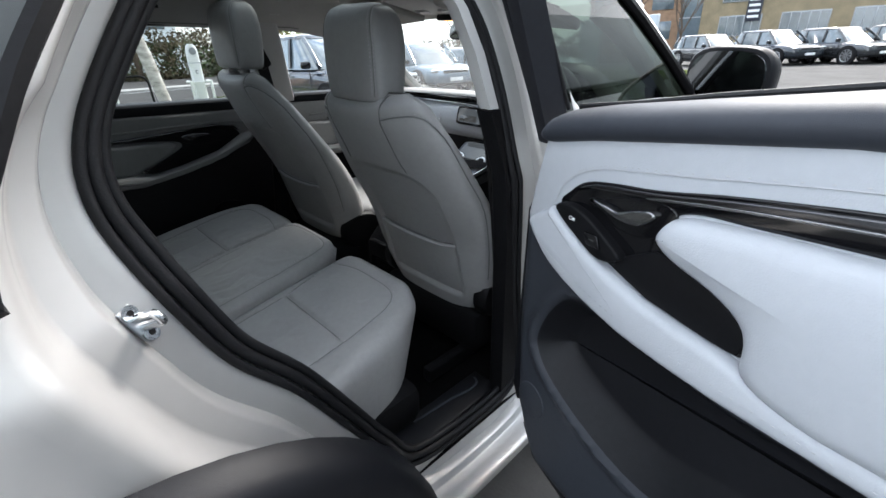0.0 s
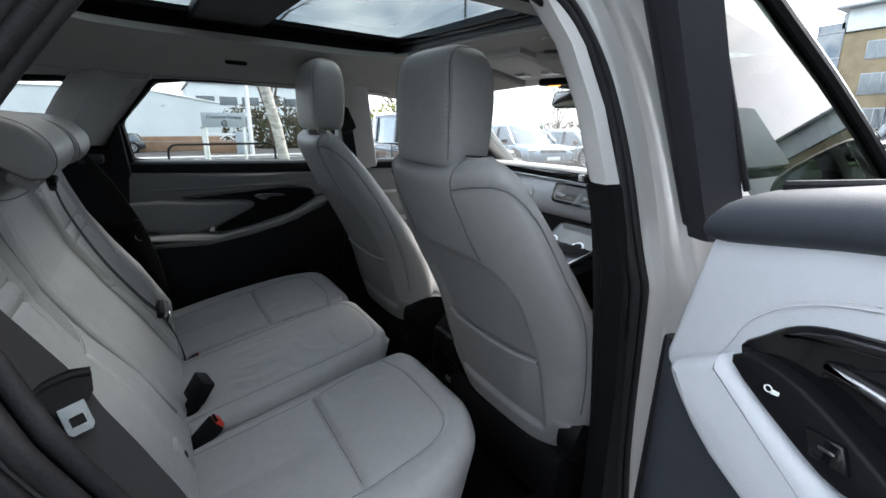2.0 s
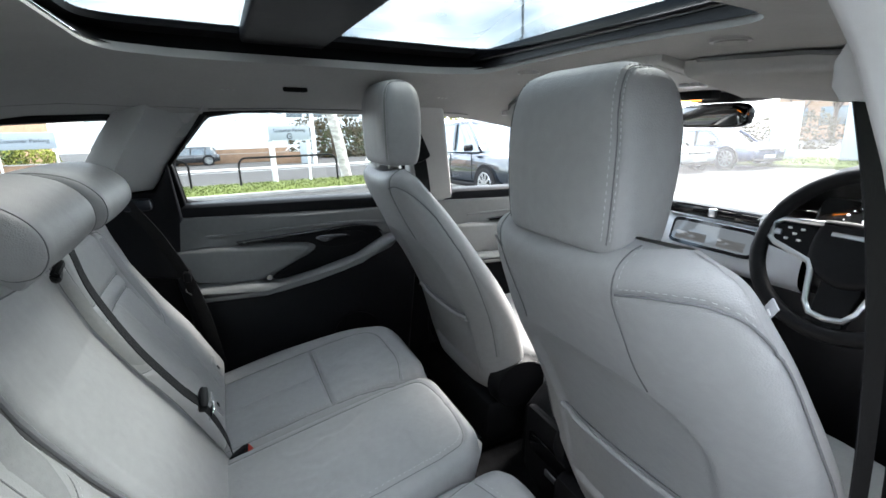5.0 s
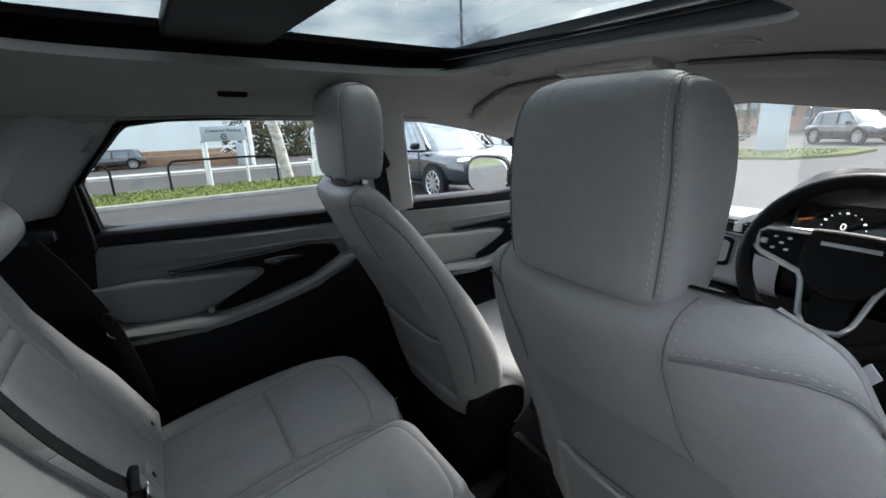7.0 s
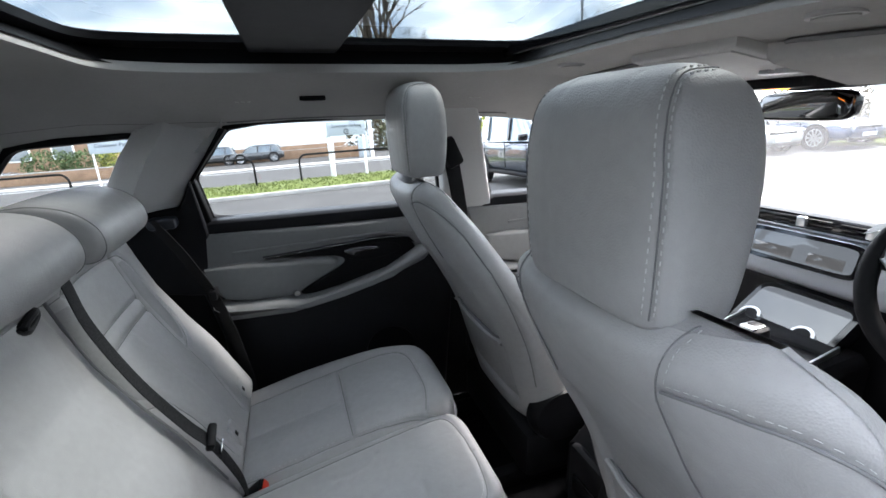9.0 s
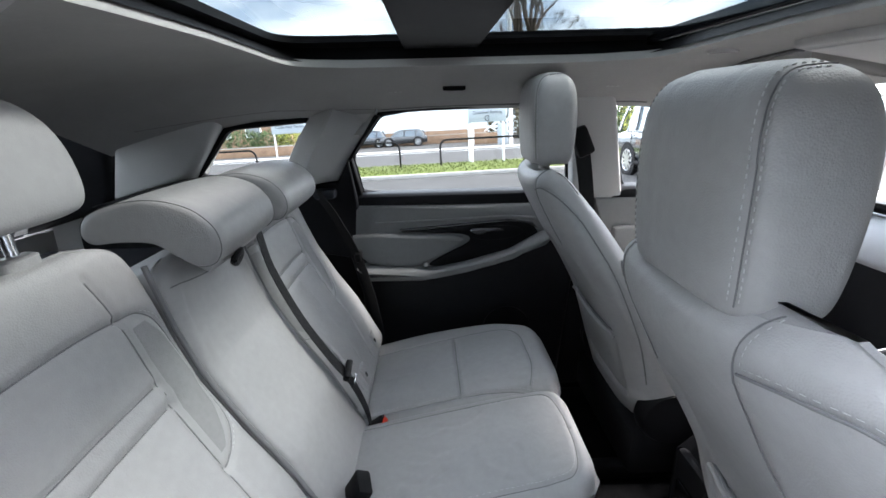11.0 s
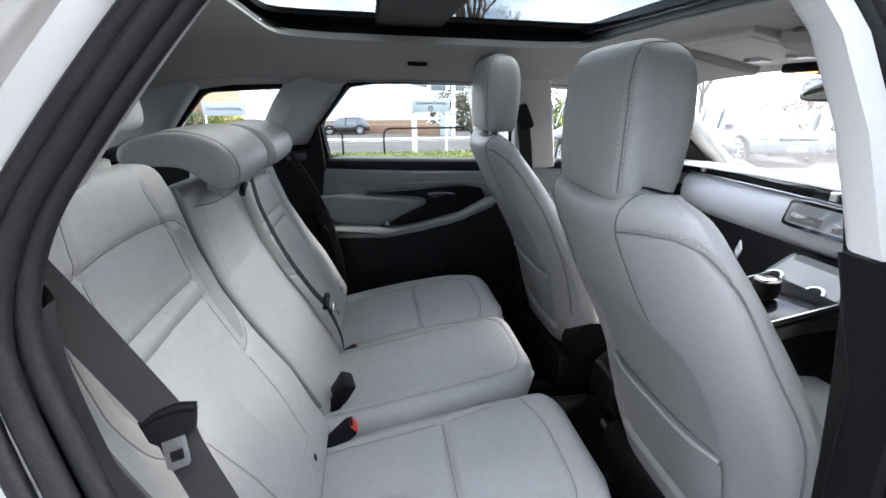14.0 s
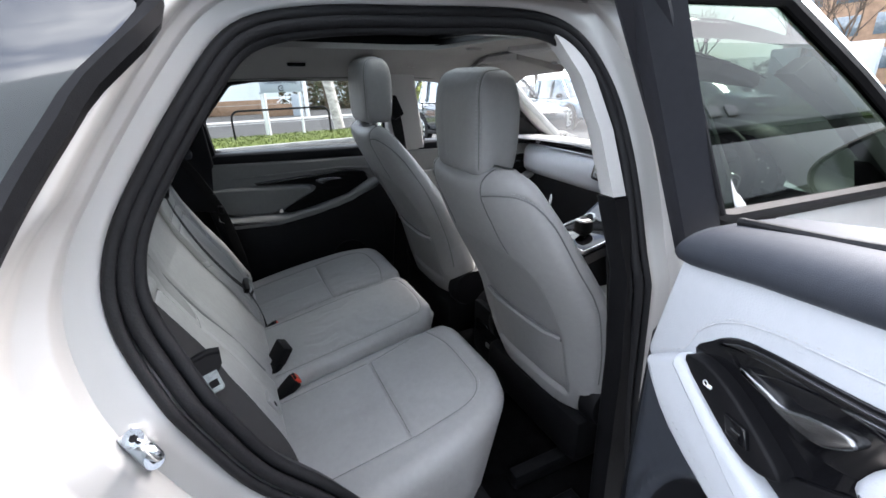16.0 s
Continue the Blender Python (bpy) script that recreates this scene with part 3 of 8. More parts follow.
stm = Matrix.Translation(st_at + Vector((0.007, 0.002, 0))) @ Matrix((st_x, st_z.cross(st_x), st_z)).transposed().to_4x4() @ Matrix.Scale(0.8, 4)
part("plate", box((0, 0, 0), (0.064, 0.026, 0.008), 0.003, turn=stm), SATIN, st)
part("loop", tube([stm @ p for p in crom([(-0.009, 0, 0), (-0.009, 0, 0.042), (-0.005, 0, 0.051), (0.005, 0, 0.051), (0.009, 0, 0.042), (0.009, 0, 0)], 5)], 0.0058, 10), CHROME, st)
for e in (-1, 1):
    part("bolt", tube([stm @ Vector((e * 0.021, 0, 0.003)), stm @ Vector((e * 0.021, 0, 0.009))], 0.0105, 14), CHROME, st)
    part("bolt_socket", tube([stm @ Vector((e * 0.021, 0, 0.008)), stm @ Vector((e * 0.021, 0, 0.0095))], 0.0045, 6), BLACK, st)

# ---- inside: floor, tunnel, sill ----
fl = struct("floor", loft([[Vector((x, y, z)) for x in (-0.72, -0.3, -0.16, -0.13, 0.13, 0.16, 0.3, 0.72)] for y, z in ((-0.6, 0.40), (0.0, 0.40), (0.6, 0.40), (1.0, 0.42), (1.2, 0.62))], False, False), CARPET, "black carpet on the car floor", "floor")
for v in fl.data.vertices:
    if abs(v.co.x) < 0.14:
        v.co.z += 0.10
struct("sill_trim", plate([(-0.30, 0.0), (0.13, 0.0), (0.13, 0.10), (-0.24, 0.10)], 0.395, 0.425, lambda a, b, w: Vector((0.575 + b, a, w)), 0.012, 0), BLACK_SOFT, "black plastic sill trim with a shallow groove", "sill trim")
struct("sill_groove", tube(crom([(0.60, -0.16, 0.425), (0.612, -0.02, 0.426), (0.625, 0.05, 0.426), (0.618, 0.09, 0.426), (0.60, 0.10, 0.425)], 6), 0.004, 6), GREY_SOFT, "raised line on the sill trim", "sill trim")
struct("floor_underside", box((0, 0.35, 0.30), (1.5, 4.0, 0.05), 0.02), BLACK, "black underbody of the car", "underbody")
struct("bulkhead", loft([[Vector((x, y, z)) for x in (-0.74, 0.74)] for y, z in ((1.19, 0.30), (1.2, 0.7), (1.2, 1.09))], False, False), CARPET, "black bulkhead ahead of the footwells", "bulkhead")
struct("parcel_shelf", plate([(-0.66, -1.62), (0.66, -1.62), (0.66, -0.92), (-0.66, -0.92)], 1.0, 1.03, XY, 0.008), BLACK_SOFT, "black load cover behind the rear seat", "parcel shelf")

# black lining behind the lower rear part of the door opening
lin = [p for p in offset(opening, 0.022) if p.x < -0.2 and 0.45 < p.y < 1.25]
lin.sort(key=lambda p: p.y)
struct("trim_rear_right", loft([[Vector((side_in(p.y) - 0.012, p.x, p.y)), Vector((side_in(p.y) - 0.045, p.x - 0.004, p.y)), Vector((side_in(p.y) - 0.075, p.x - 0.03, p.y)), Vector((0.60, p.x - 0.10, p.y)), Vector((0.58, p.x - 0.4, p.y))] for p in lin], False, False), CHARCOAL, "black plastic trim beside the rear seat", "side trim")

# ---- left wall: windows, pillars, doors ----
WIN_REAR = [(-0.59, 1.172), (-0.607, 1.30), (-0.505, 1.425), (-0.42, 1.438), (0.055, 1.452), (0.11, 1.168)]
WIN_FRONT = [(0.31, 1.156), (0.19, 1.448), (0.50, 1.452), (0.70, 1.355), (1.02, 1.135)]
WIN_QUARTER = [(-0.716, 1.415), (-0.835, 1.235), (-1.115, 1.25), (-0.97, 1.397)]


def rounded(poly, k=0.16, n=5):
    """An outline with its corners rounded."""
    out, m = [], len(poly)
    for i in range(m):
        a, b, c = Vector(poly[i - 1]), Vector(poly[i]), Vector(poly[(i + 1) % m])
        p, q = b.lerp(a, k), b.lerp(c, k)
        for s in range(n + 1):
            t = s / n
            out.append((1 - t) ** 2 * p + 2 * t * (1 - t) * b + t * t * q)
    return out


for nm, poly, lab in (("window_1", WIN_REAR, "tinted window of the passenger side rear door"), ("window_2", WIN_FRONT, "clear window of the passenger side front door"), ("window_3", WIN_QUARTER, "tinted passenger side rear quarter window")):
    win = thing(nm, lab, "window", LEFT(poly[0][0], poly[0][1], 0), kind="structure")
    o = rounded(poly, 0.12)
    g = bmesh.new()
    g.faces.new([g.verts.new(LEFT(p.x, p.y, -0.012)) for p in o])
    pane = part("pane", g, GLASS if nm == "window_2" else TINTED, win)
    pane.visible_shadow = nm != "window_2"
    part("window_frame", tube([LEFT(p.x, p.y, -0.004) for p in offset(ccw(o), -0.010)], 0.014, 8, True), BLACK, win, "black rubber window surround")


def slab(name, poly, w_out, w_in, mat, label, cat, r=0.006, n=0, right=False):
    to = (lambda a, b, w: RIGHT(a, b, w)) if right else (lambda a, b, w: LEFT(a, b, w))
    return struct(name, plate(poly, w_out, w_in, to, r, n), mat, label, cat)


# outer steel of the pillars and rail
B_POLY = [(0.135, 1.165), (0.29, 1.155), (0.172, 1.455), (0.078, 1.455)]
C_POLY = [(-0.61, 1.165), (-0.625, 1.30), (-0.525, 1.425), (-0.70, 1.425), (-0.815, 1.23), (-0.80, 1.165)]
D_POLY = [(-0.80, 1.165), (-0.83, 1.225), (-1.125, 1.24), (-0.985, 1.405), (-1.20, 1.41), (-1.60, 1.16)]
A_POLY = [(0.50, 1.462), (0.71, 1.37), (1.04, 1.14), (1.20, 1.12), (0.80, 1.38), (0.62, 1.50)]
for nm, poly, mt in (("pillar_b_outer", B_POLY, GLOSS_BLACK), ("pillar_c_outer", C_POLY, GLOSS_BLACK), ("pillar_d_outer", D_POLY, PAINT), ("pillar_a_outer", A_POLY, PAINT)):
    slab(nm, poly, -0.05, -0.006, mt, "outer skin of a roof pillar", "pillar")
slab("roof_rail_outer", [(-1.25, 1.42), (-0.75, 1.428), (-0.4, 1.448), (0.1, 1.462), (0.5, 1.462), (0.64, 1.44), (0.64, 1.54), (-0.4, 1.57), (-1.3, 1.52)], -0.05, -0.006, PAINT, "silver roof rail above the windows", "roof rail")
slab("roof_rail_right", [(0.10, 1.592), (0.41, 1.606), (0.66, 1.47), (0.68, 1.50), (0.42, 1.64), (0.10, 1.63)], -0.06, -0.02, PAINT, "silver roof rail above the front door", "roof rail", right=True)

# inside trims of the pillars
slab("pillar_b_trim", [(0.12, 1.10), (0.30, 1.10), (0.205, 1.44), (0.19, 1.475), (0.055, 1.475), (0.07, 1.44)], 0.0, 0.045, TRIM_W, "pale plastic trim on the middle pillar", "pillar trim", 0.02)
fin = []
for z, yf, yr in ((1.226, -0.655, -0.800), (1.232, -0.652, -0.806), (1.26, -0.636, -0.795), (1.31, -0.604, -0.768), (1.37, -0.560, -0.735), (1.42, -0.520, -0.706), (1.47, -0.495, -0.690), (1.53, -0.46, -0.67)):
    b = left_base(z)
    k = float(np.interp(z, (1.226, 1.232, 1.33, 1.38, 1.42, 1.47, 1.53), (0.02, 0.0, 0.012, 0.045, 0.085, 0.128, 0.145)))
    fin.append([Vector((-b + 0.004, yf, z)), Vector((-b + 0.035, yf - 0.004, z)), Vector((-b + 0.075 - k, yf - 0.030, z)), Vector((-b + 0.135 - k, yr + 0.068, z)), Vector((-b + 0.147 - k, yr + 0.058, z)), Vector((-b + 0.146 - k, yr + 0.048, z)), Vector((-b + 0.102 - k, yr - 0.014, z)), Vector((-b + 0.092 - k, yr - 0.018, z)), Vector((-b + 0.05 - 0.35 * k, yr - 0.006, z)), Vector((-b + 0.004, yr + 0.02, z))])
struct("pillar_c_trim", loft(fin, False, True), TRIM_W, "pale rounded plastic trim on the rear pillar", "pillar trim")
slab("door_frame_rear", [(-0.590, 1.172), (-0.607, 1.30), (-0.505, 1.425), (-0.52, 1.43), (-0.655, 1.235), (-0.72, 1.16), (-0.62, 1.12)], -0.002, 0.045, BLACK, "black frame behind the rear door window", "door frame")
slab("pillar_c_lower", [(-0.60, 1.10), (-0.615, 1.30), (-0.66, 1.222), (-0.86, 1.222), (-0.90, 1.0), (-0.62, 0.95)], -0.005, 0.058, BLACK_SOFT, "black plastic trim below the rear pillar", "pillar trim", 0.01)
slab("pillar_d_trim", [(-0.98, 1.41), (-1.125, 1.245), (-1.40, 1.18), (-1.27, 1.44), (-1.16, 1.46), (-0.98, 1.47)], 0.0, 0.06, TRIM_W, "pale plastic trim beside the tailgate", "pillar trim", 0.03)
slab("quarter_sill", [(-0.80, 1.17), (-0.80, 1.232), (-1.14, 1.247), (-1.45, 1.17)], 0.0, 0.10, BLACK_SOFT, "dark ledge below the quarter window", "window ledge", 0.02)
for rt in (False, True):
    slab("pillar_a_trim", [(0.53, 1.465), (0.72, 1.365), (1.05, 1.12), (1.17, 1.10), (0.80, 1.37), (0.62, 1.50)], 0.0, 0.05, TRIM_W, "pale plastic trim on the windscreen pillar", "pillar trim", 0.02, right=rt)
slab("pillar_a_right", [(0.66, 1.475), (0.82, 1.375), (0.98, 1.245), (1.03, 1.222), (0.835, 1.385), (0.67, 1.490)], -0.05, -0.006, PAINT, "silver outer skin of the windscreen pillar", "pillar", right=True)
slab("tailgate_trim", [(-1.29, 1.46), (-1.40, 1.20), (-1.44, 1.15), (-1.80, 1.05), (-1.78, 1.30), (-1.45, 1.50)], -0.03, 0.05, BLACK_SOFT, "black trim beside the tailgate", "side trim", 0.02)
# sail panel at the foot of the windscreen pillar
for rt in (False, True):
    slab("mirror_sail", [(0.80, 1.12), (1.06, 1.12), (0.80, 1.27)], -0.004, 0.03, BLACK, "black corner panel behind the outside mirror", "door trim", right=rt)
slab("inner_wall_left", [(-1.6, 0.36), (1.2, 0.36), (1.2, 1.15), (-1.6, 1.15)], -0.03, -0.01, BLACK, "inside of the passenger side door steel", "door panel")
slab("inner_wall_right", [(0.26, 0.36), (1.2, 0.36), (1.2, 1.15), (0.24, 1.15)], -0.03, -0.01, BLACK, "inside of the driver's side front door steel", "door panel", right=True)
slab("inner_wall_rear", [(-1.6, 0.36), (-0.88, 0.36), (-0.90, 1.18), (-1.6, 1.18)], 0.02, 0.06, BLACK, "inside of the driver's side rear wing", "side trim", right=True)


def door_card(name, parent_label, y_shift=0.0, length=1.0, mirror=False):
    """The inside of a far-side door: dark ledge, grey pads with shade in their colour, black gloss figure, handle and
    armrest.
    """
    d = thing(name, parent_label, "car door", LEFT(-0.3 + y_shift, 0.42, 0.03), kind="structure")
    Y = lambda p: (p[0] * length + y_shift, p[1])
    def pl(nm, poly, w0, w1, mat, r=0.008, n=0, crown=0.0, label="", parent=d):
        return part(nm, plate([Y(p) for p in poly], w0, w1, lambda a, b, w: LEFT(a, b, w), r, n, crown), mat, parent, label)
    pl("lower_panel", [(-0.60, 0.44), (0.10, 0.40), (0.15, 0.95), (0.12, 1.02), (-0.58, 0.93), (-0.66, 1.0), (-0.62, 0.8)], -0.02, 0.045, BLACK_SOFT, 0.02)
    pl("top_ledge", [(-0.66, 1.128), (0.16, 1.122), (0.14, 1.172), (-0.60, 1.176)], -0.02, 0.055, BLACK_SOFT, 0.022, label="black soft ledge under the window")
    pl("upper_pad", [(-0.69, 1.14), (-0.66, 1.03), (-0.55, 0.915), (-0.35, 0.905), (-0.02, 1.03), (0.15, 1.03), (0.16, 1.128), (-0.3, 1.132)], -0.01, 0.065, LEATHER_SHADED, 0.012, label="grey leather upper pad")
    pl("seam_ridge", [(-0.55, 1.072), (-0.1, 1.082), (0.02, 1.07), (0.10, 1.04), (0.10, 1.052), (0.03, 1.082), (-0.1, 1.092), (-0.55, 1.08)], 0.05, 0.070, LEATHER_SHADED, 0.003)
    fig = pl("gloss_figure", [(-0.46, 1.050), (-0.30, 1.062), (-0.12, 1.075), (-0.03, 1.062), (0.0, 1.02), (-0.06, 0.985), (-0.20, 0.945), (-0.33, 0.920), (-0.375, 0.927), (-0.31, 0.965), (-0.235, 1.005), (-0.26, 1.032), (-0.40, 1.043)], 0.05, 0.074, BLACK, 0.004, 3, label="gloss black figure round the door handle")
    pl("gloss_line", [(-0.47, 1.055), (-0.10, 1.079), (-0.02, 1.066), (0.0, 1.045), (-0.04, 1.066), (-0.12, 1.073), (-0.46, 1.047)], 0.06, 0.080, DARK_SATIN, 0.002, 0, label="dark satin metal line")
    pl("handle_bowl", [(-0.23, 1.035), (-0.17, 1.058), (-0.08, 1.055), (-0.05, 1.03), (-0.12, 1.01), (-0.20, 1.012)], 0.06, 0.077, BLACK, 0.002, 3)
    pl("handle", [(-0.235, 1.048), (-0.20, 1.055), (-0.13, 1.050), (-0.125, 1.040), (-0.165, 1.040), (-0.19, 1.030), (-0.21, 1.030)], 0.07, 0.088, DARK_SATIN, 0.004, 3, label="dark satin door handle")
    arm = pl("armrest", [(-0.62, 0.93), (-0.58, 0.885), (-0.40, 0.880), (-0.15, 0.93), (0.02, 0.995), (0.06, 1.04), (0.0, 1.03), (-0.10, 0.975), (-0.25, 0.935), (-0.36, 0.915), (-0.42, 0.925), (-0.55, 0.93)], 0.0, 0.125, LEATHER_SHADED, 0.022, 0, label="grey leather armrest edge")
    pl("lower_pad", [(-0.63, 1.04), (-0.585, 0.94), (-0.45, 0.922), (-0.40, 0.93), (-0.31, 0.97), (-0.255, 1.008), (-0.28, 1.03), (-0.42, 1.037)], 0.05, 0.088, LEATHER_SHADED, 0.014, 2, label="grey leather pad")
    part("cap", tube([LEFT(*Y((-0.392, 0.936)), 0.085), LEFT(*Y((-0.386, 0.938)), 0.105)], 0.009, 10), CHROME, d, "bright chrome end cap")
    part("speaker", tube([LEFT(*Y((-0.10, 0.66)), 0.04), LEFT(*Y((-0.10, 0.66)), 0.052)], 0.085, 28), BLACK, d)
    return d


door_card("door_1", "closed passenger side rear door with grey leather pads and black gloss figure")
door_card("door_2", "closed passenger side front door with grey leather pads and black gloss figure", 0.95, 1.1)

# left outside mirror
om = thing("door_mirror", "silver outside mirror on the passenger side front door", "door mirror", (-0.80, 0.86, 1.10))
mm = Matrix.Translation((-0.97, 0.86, 1.20)) @ Euler((0, 0, radians(12))).to_matrix().to_4x4()
part("housing", loft([[mm @ Vector((p.x, y, p.y)) for p in superring(0, 0, 0, a, b, 3.2, 32)] for y, a, b in ((0.10, 0.05, 0.03), (0.06, 0.105, 0.075), (0.0, 0.125, 0.092), (-0.035, 0.128, 0.094), (-0.045, 0.122, 0.088))]), GLOSS_BLACK, om)
part("mirror_glass", loft([[mm @ Vector((p.x, y, p.y)) for p in superring(0, 0, 0, a, b, 3.0, 32)] for y, a, b in ((-0.046, 0.114, 0.080), (-0.050, 0.112, 0.078))]), MIRROR, om, "mirror glass")
part("foot", box((-0.83, 0.87, 1.13), (0.12, 0.07, 0.05), 0.015), BLACK, om)
# right outside mirror, seen from behind over the open door
om2 = thing("door_mirror", "black outside mirror on the front door", "door mirror", (0.86, 1.0, 1.12))
mm = Matrix.Translation((0.885, 1.0, 1.30)) @ Matrix.Scale(1.06, 4) @ Euler((0, 0, radians(-14))).to_matrix().to_4x4()
part("housing", loft([[mm @ Vector((p.x, y, p.y)) for p in superring(0, 0, 0, a, b, 3.2, 32)] for y, a, b in ((0.10, 0.05, 0.03), (0.06, 0.105, 0.075), (0.0, 0.125, 0.092), (-0.035, 0.128, 0.094), (-0.045, 0.122, 0.088))]), BLACK_SOFT, om2)
part("mirror_glass", loft([[mm @ Vector((p.x, y, p.y)) for p in superring(0, 0, 0, a, b, 3.0, 32)] for y, a, b in ((-0.046, 0.114, 0.080), (-0.050, 0.112, 0.078))]), DARK_VIEW_MIRROR, om2, "mirror glass tinted dark in place of a dark reflection")
part("foot", box((0.80, 1.02, 1.18), (0.10, 0.07, 0.07), 0.015), BLACK, om2)
# right front window with its bright strip
win = thing("window_4", "closed window of the driver's side front door with bright strip", "window", RIGHT(0.31, 1.156, 0), kind="structure")
o = rounded([(0.125, 1.252), (0.085, 1.572), (0.40, 1.585), (0.64, 1.455), (0.80, 1.352), (0.95, 1.238)], 0.05)
g = bmesh.new()
g.faces.new([g.verts.new(RIGHT(p.x, p.y, -0.058)) for p in o])
pane = part("pane", g, DOOR_GLASS, win)
pane.visible_shadow = False
part("window_frame", tube([RIGHT(p.x, p.y, -0.060) for p in offset(ccw(o), -0.010)], 0.016, 8, True), BLACK, win)
part("bright_strip", tube([RIGHT(y, z, -0.070) for y, z, _ in crom([(0.14, 1.594, 0), (0.38, 1.606, 0), (0.46, 1.576, 0), (0.65, 1.474, 0), (0.81, 1.371, 0), (0.96, 1.258, 0)], 6)], 0.006, 6), CHROME, win, "bright chrome strip")

# ---- headliner and glass roof ----
OX0, OX1, OY0, OY1 = -0.405, 0.405, -0.690, 0.215


def liner_z(x, y):
    e = abs(x)
    side = 0.0 if e < 0.40 else -(0.42 if x < 0 else 0.18) * (e - 0.40)
    front = -0.062 * max(0, (y - 0.20) / 0.42) ** 1.6
    back = -0.10 * max(0, (-0.70 - y) / 0.6) ** 1.4
    return 1.556 + side + front + back - 0.012 * (e / 0.4) ** 2 * (e < 0.4) - 0.012 * (e >= 0.4)


def squared(cx, cy, a, b, e, n):
    return [Vector((cx + a * math.copysign(abs(math.cos(t)) ** (2 / e), math.cos(t)), cy + b * math.copysign(abs(math.sin(t)) ** (2 / e), math.sin(t)))) for t in (k * math.tau / n for k in range(n))]


inner = squared(0, (OY0 + OY1) / 2, OX1, (OY1 - OY0) / 2, 9, 96)
outer = []
for p in inner:
    d = Vector((p.x / OX1, (p.y - (OY0 + OY1) / 2) / ((OY1 - OY0) / 2)))
    e = d / max(abs(d.x), abs(d.y))
    outer.append(Vector((e.x * (0.655 if e.x < 0 else 0.535), -0.345 + e.y * 0.995)))
rings = []
for k in range(0, 15):
    t = k / 14
    rings.append([Vector((q.x, q.y, liner_z(q.x, q.y))) for q in (a.lerp(b, t) for a, b in zip(inner, outer))])
lip = [[Vector((p.x * 1.012, p.y + (0.01 if p.y > -0.2 else -0.01), liner_z(p.x, p.y) + 0.018)) for p in inner], [Vector((p.x * 1.004, p.y, liner_z(p.x, p.y) + 0.004)) for p in inner]]
ceiling = struct("ceiling", loft(lip + rings, False), HEADLINER, "pale cloth headliner with an opening for the glass roof", "ceiling")
ceiling_tree = surface(ceiling)

roof = thing("glass_roof", "panoramic glass roof with black surround and cross bar", "glass roof", (0, -0.24, 1.6), kind="structure")
gl = squared(0, (OY0 + OY1) / 2 + 0.01, 0.40, 0.47, 12, 96)
rings = [[Vector((p.x * 1.02, p.y, liner_z(p.x, p.y) + 0.012)) for p in inner]]
rings.append([Vector((p.x, p.y, 1.590)) for p in squared(0, -0.235, 0.425, 0.485, 10, 96)])
rings.append([Vector((p.x, p.y, 1.596)) for p in squared(0, -0.225, 0.375, 0.475, 12, 96)])
rings.append([Vector((p.x, p.y, 1.610)) for p in squared(0, -0.225, 0.374, 0.474, 12, 96)])
part("surround", loft(rings, False), BLACK, roof, flat_over=25)
part("cross_bar", plate([(-0.40, -0.415), (0.40, -0.415), (0.40, -0.230), (-0.40, -0.230)], 1.606, 1.580, XY, 0.012), BLACK_SOFT, roof, "black cross bar with the rolled blind")
for y0, y1 in ((-0.76, -0.405), (-0.245, 0.30)):
    g = roof_strip(-0.45, 0.45, y0, y1, 8, 8, 0.0)
    part("pane", g, ROOF_GLASS, roof, "lightly tinted roof glass")
part("surround_rail", plate([(-0.40, 0.175), (0.40, 0.175), (0.40, 0.20), (-0.40, 0.20)], 1.60, 1.575, XY, 0.006), GLOSS_BLACK, roof)

# seam of the headliner above the left windows
struct("headliner_edge", tube(laid(ceiling_tree, [(-0.635, -0.50, 1.46), (-0.635, -0.2, 1.47), (-0.635, 0.3, 1.47)], 0.001), 0.0035, 6), SEAM, "edge of the headliner above the passenger side windows", "headliner edge")
struct("headliner_edge", tube(laid(ceiling_tree, [(-0.635, -0.50, 1.46), (-0.62, -0.72, 1.46), (-0.60, -0.95, 1.45), (-0.57, -1.2, 1.43)], 0.001), 0.0025, 6), SEAM, "edge of the headliner above the rear pillar", "headliner edge")


def on_ceiling(x, y):
    return Vector((x, y, liner_z(x, y)))


# coat hook recess
hook = thing("coat_hook", "dark folded coat hook recessed in the headliner", "coat hook", (-0.536, -0.29, 1.49))
q, nn, _, _ = ceiling_tree.find_nearest(Vector((-0.512, -0.287, 1.497)))
part("recess", box((q.x, q.y, q.z - 0.001), (0.020, 0.062, 0.010), 0.003, turn=Euler((0, radians(35), 0)).to_matrix().to_4x4()), BLACK, hook)
part("flap", box((q.x + 0.001, q.y, q.z - 0.004), (0.012, 0.050, 0.010), 0.003, turn=Euler((0, radians(35), 0)).to_matrix().to_4x4()), GREY_SOFT, hook)
# faint airbag lettering, unreadable at this size
for y in (-0.46, 0.14):
    tag = thing("airbag_mark", "faint embossed airbag marking on the headliner", "marking", on_ceiling(-0.52, y))
    tb = bmesh.new()
    for k in range(3):
        box((-0.532, y + 0.013 * k, liner_z(-0.532, y) - 0.0005), (0.008, 0.008, 0.002), 0.0005, bm=tb)
    part("letter_bars", tb, TRIM_W, tag)

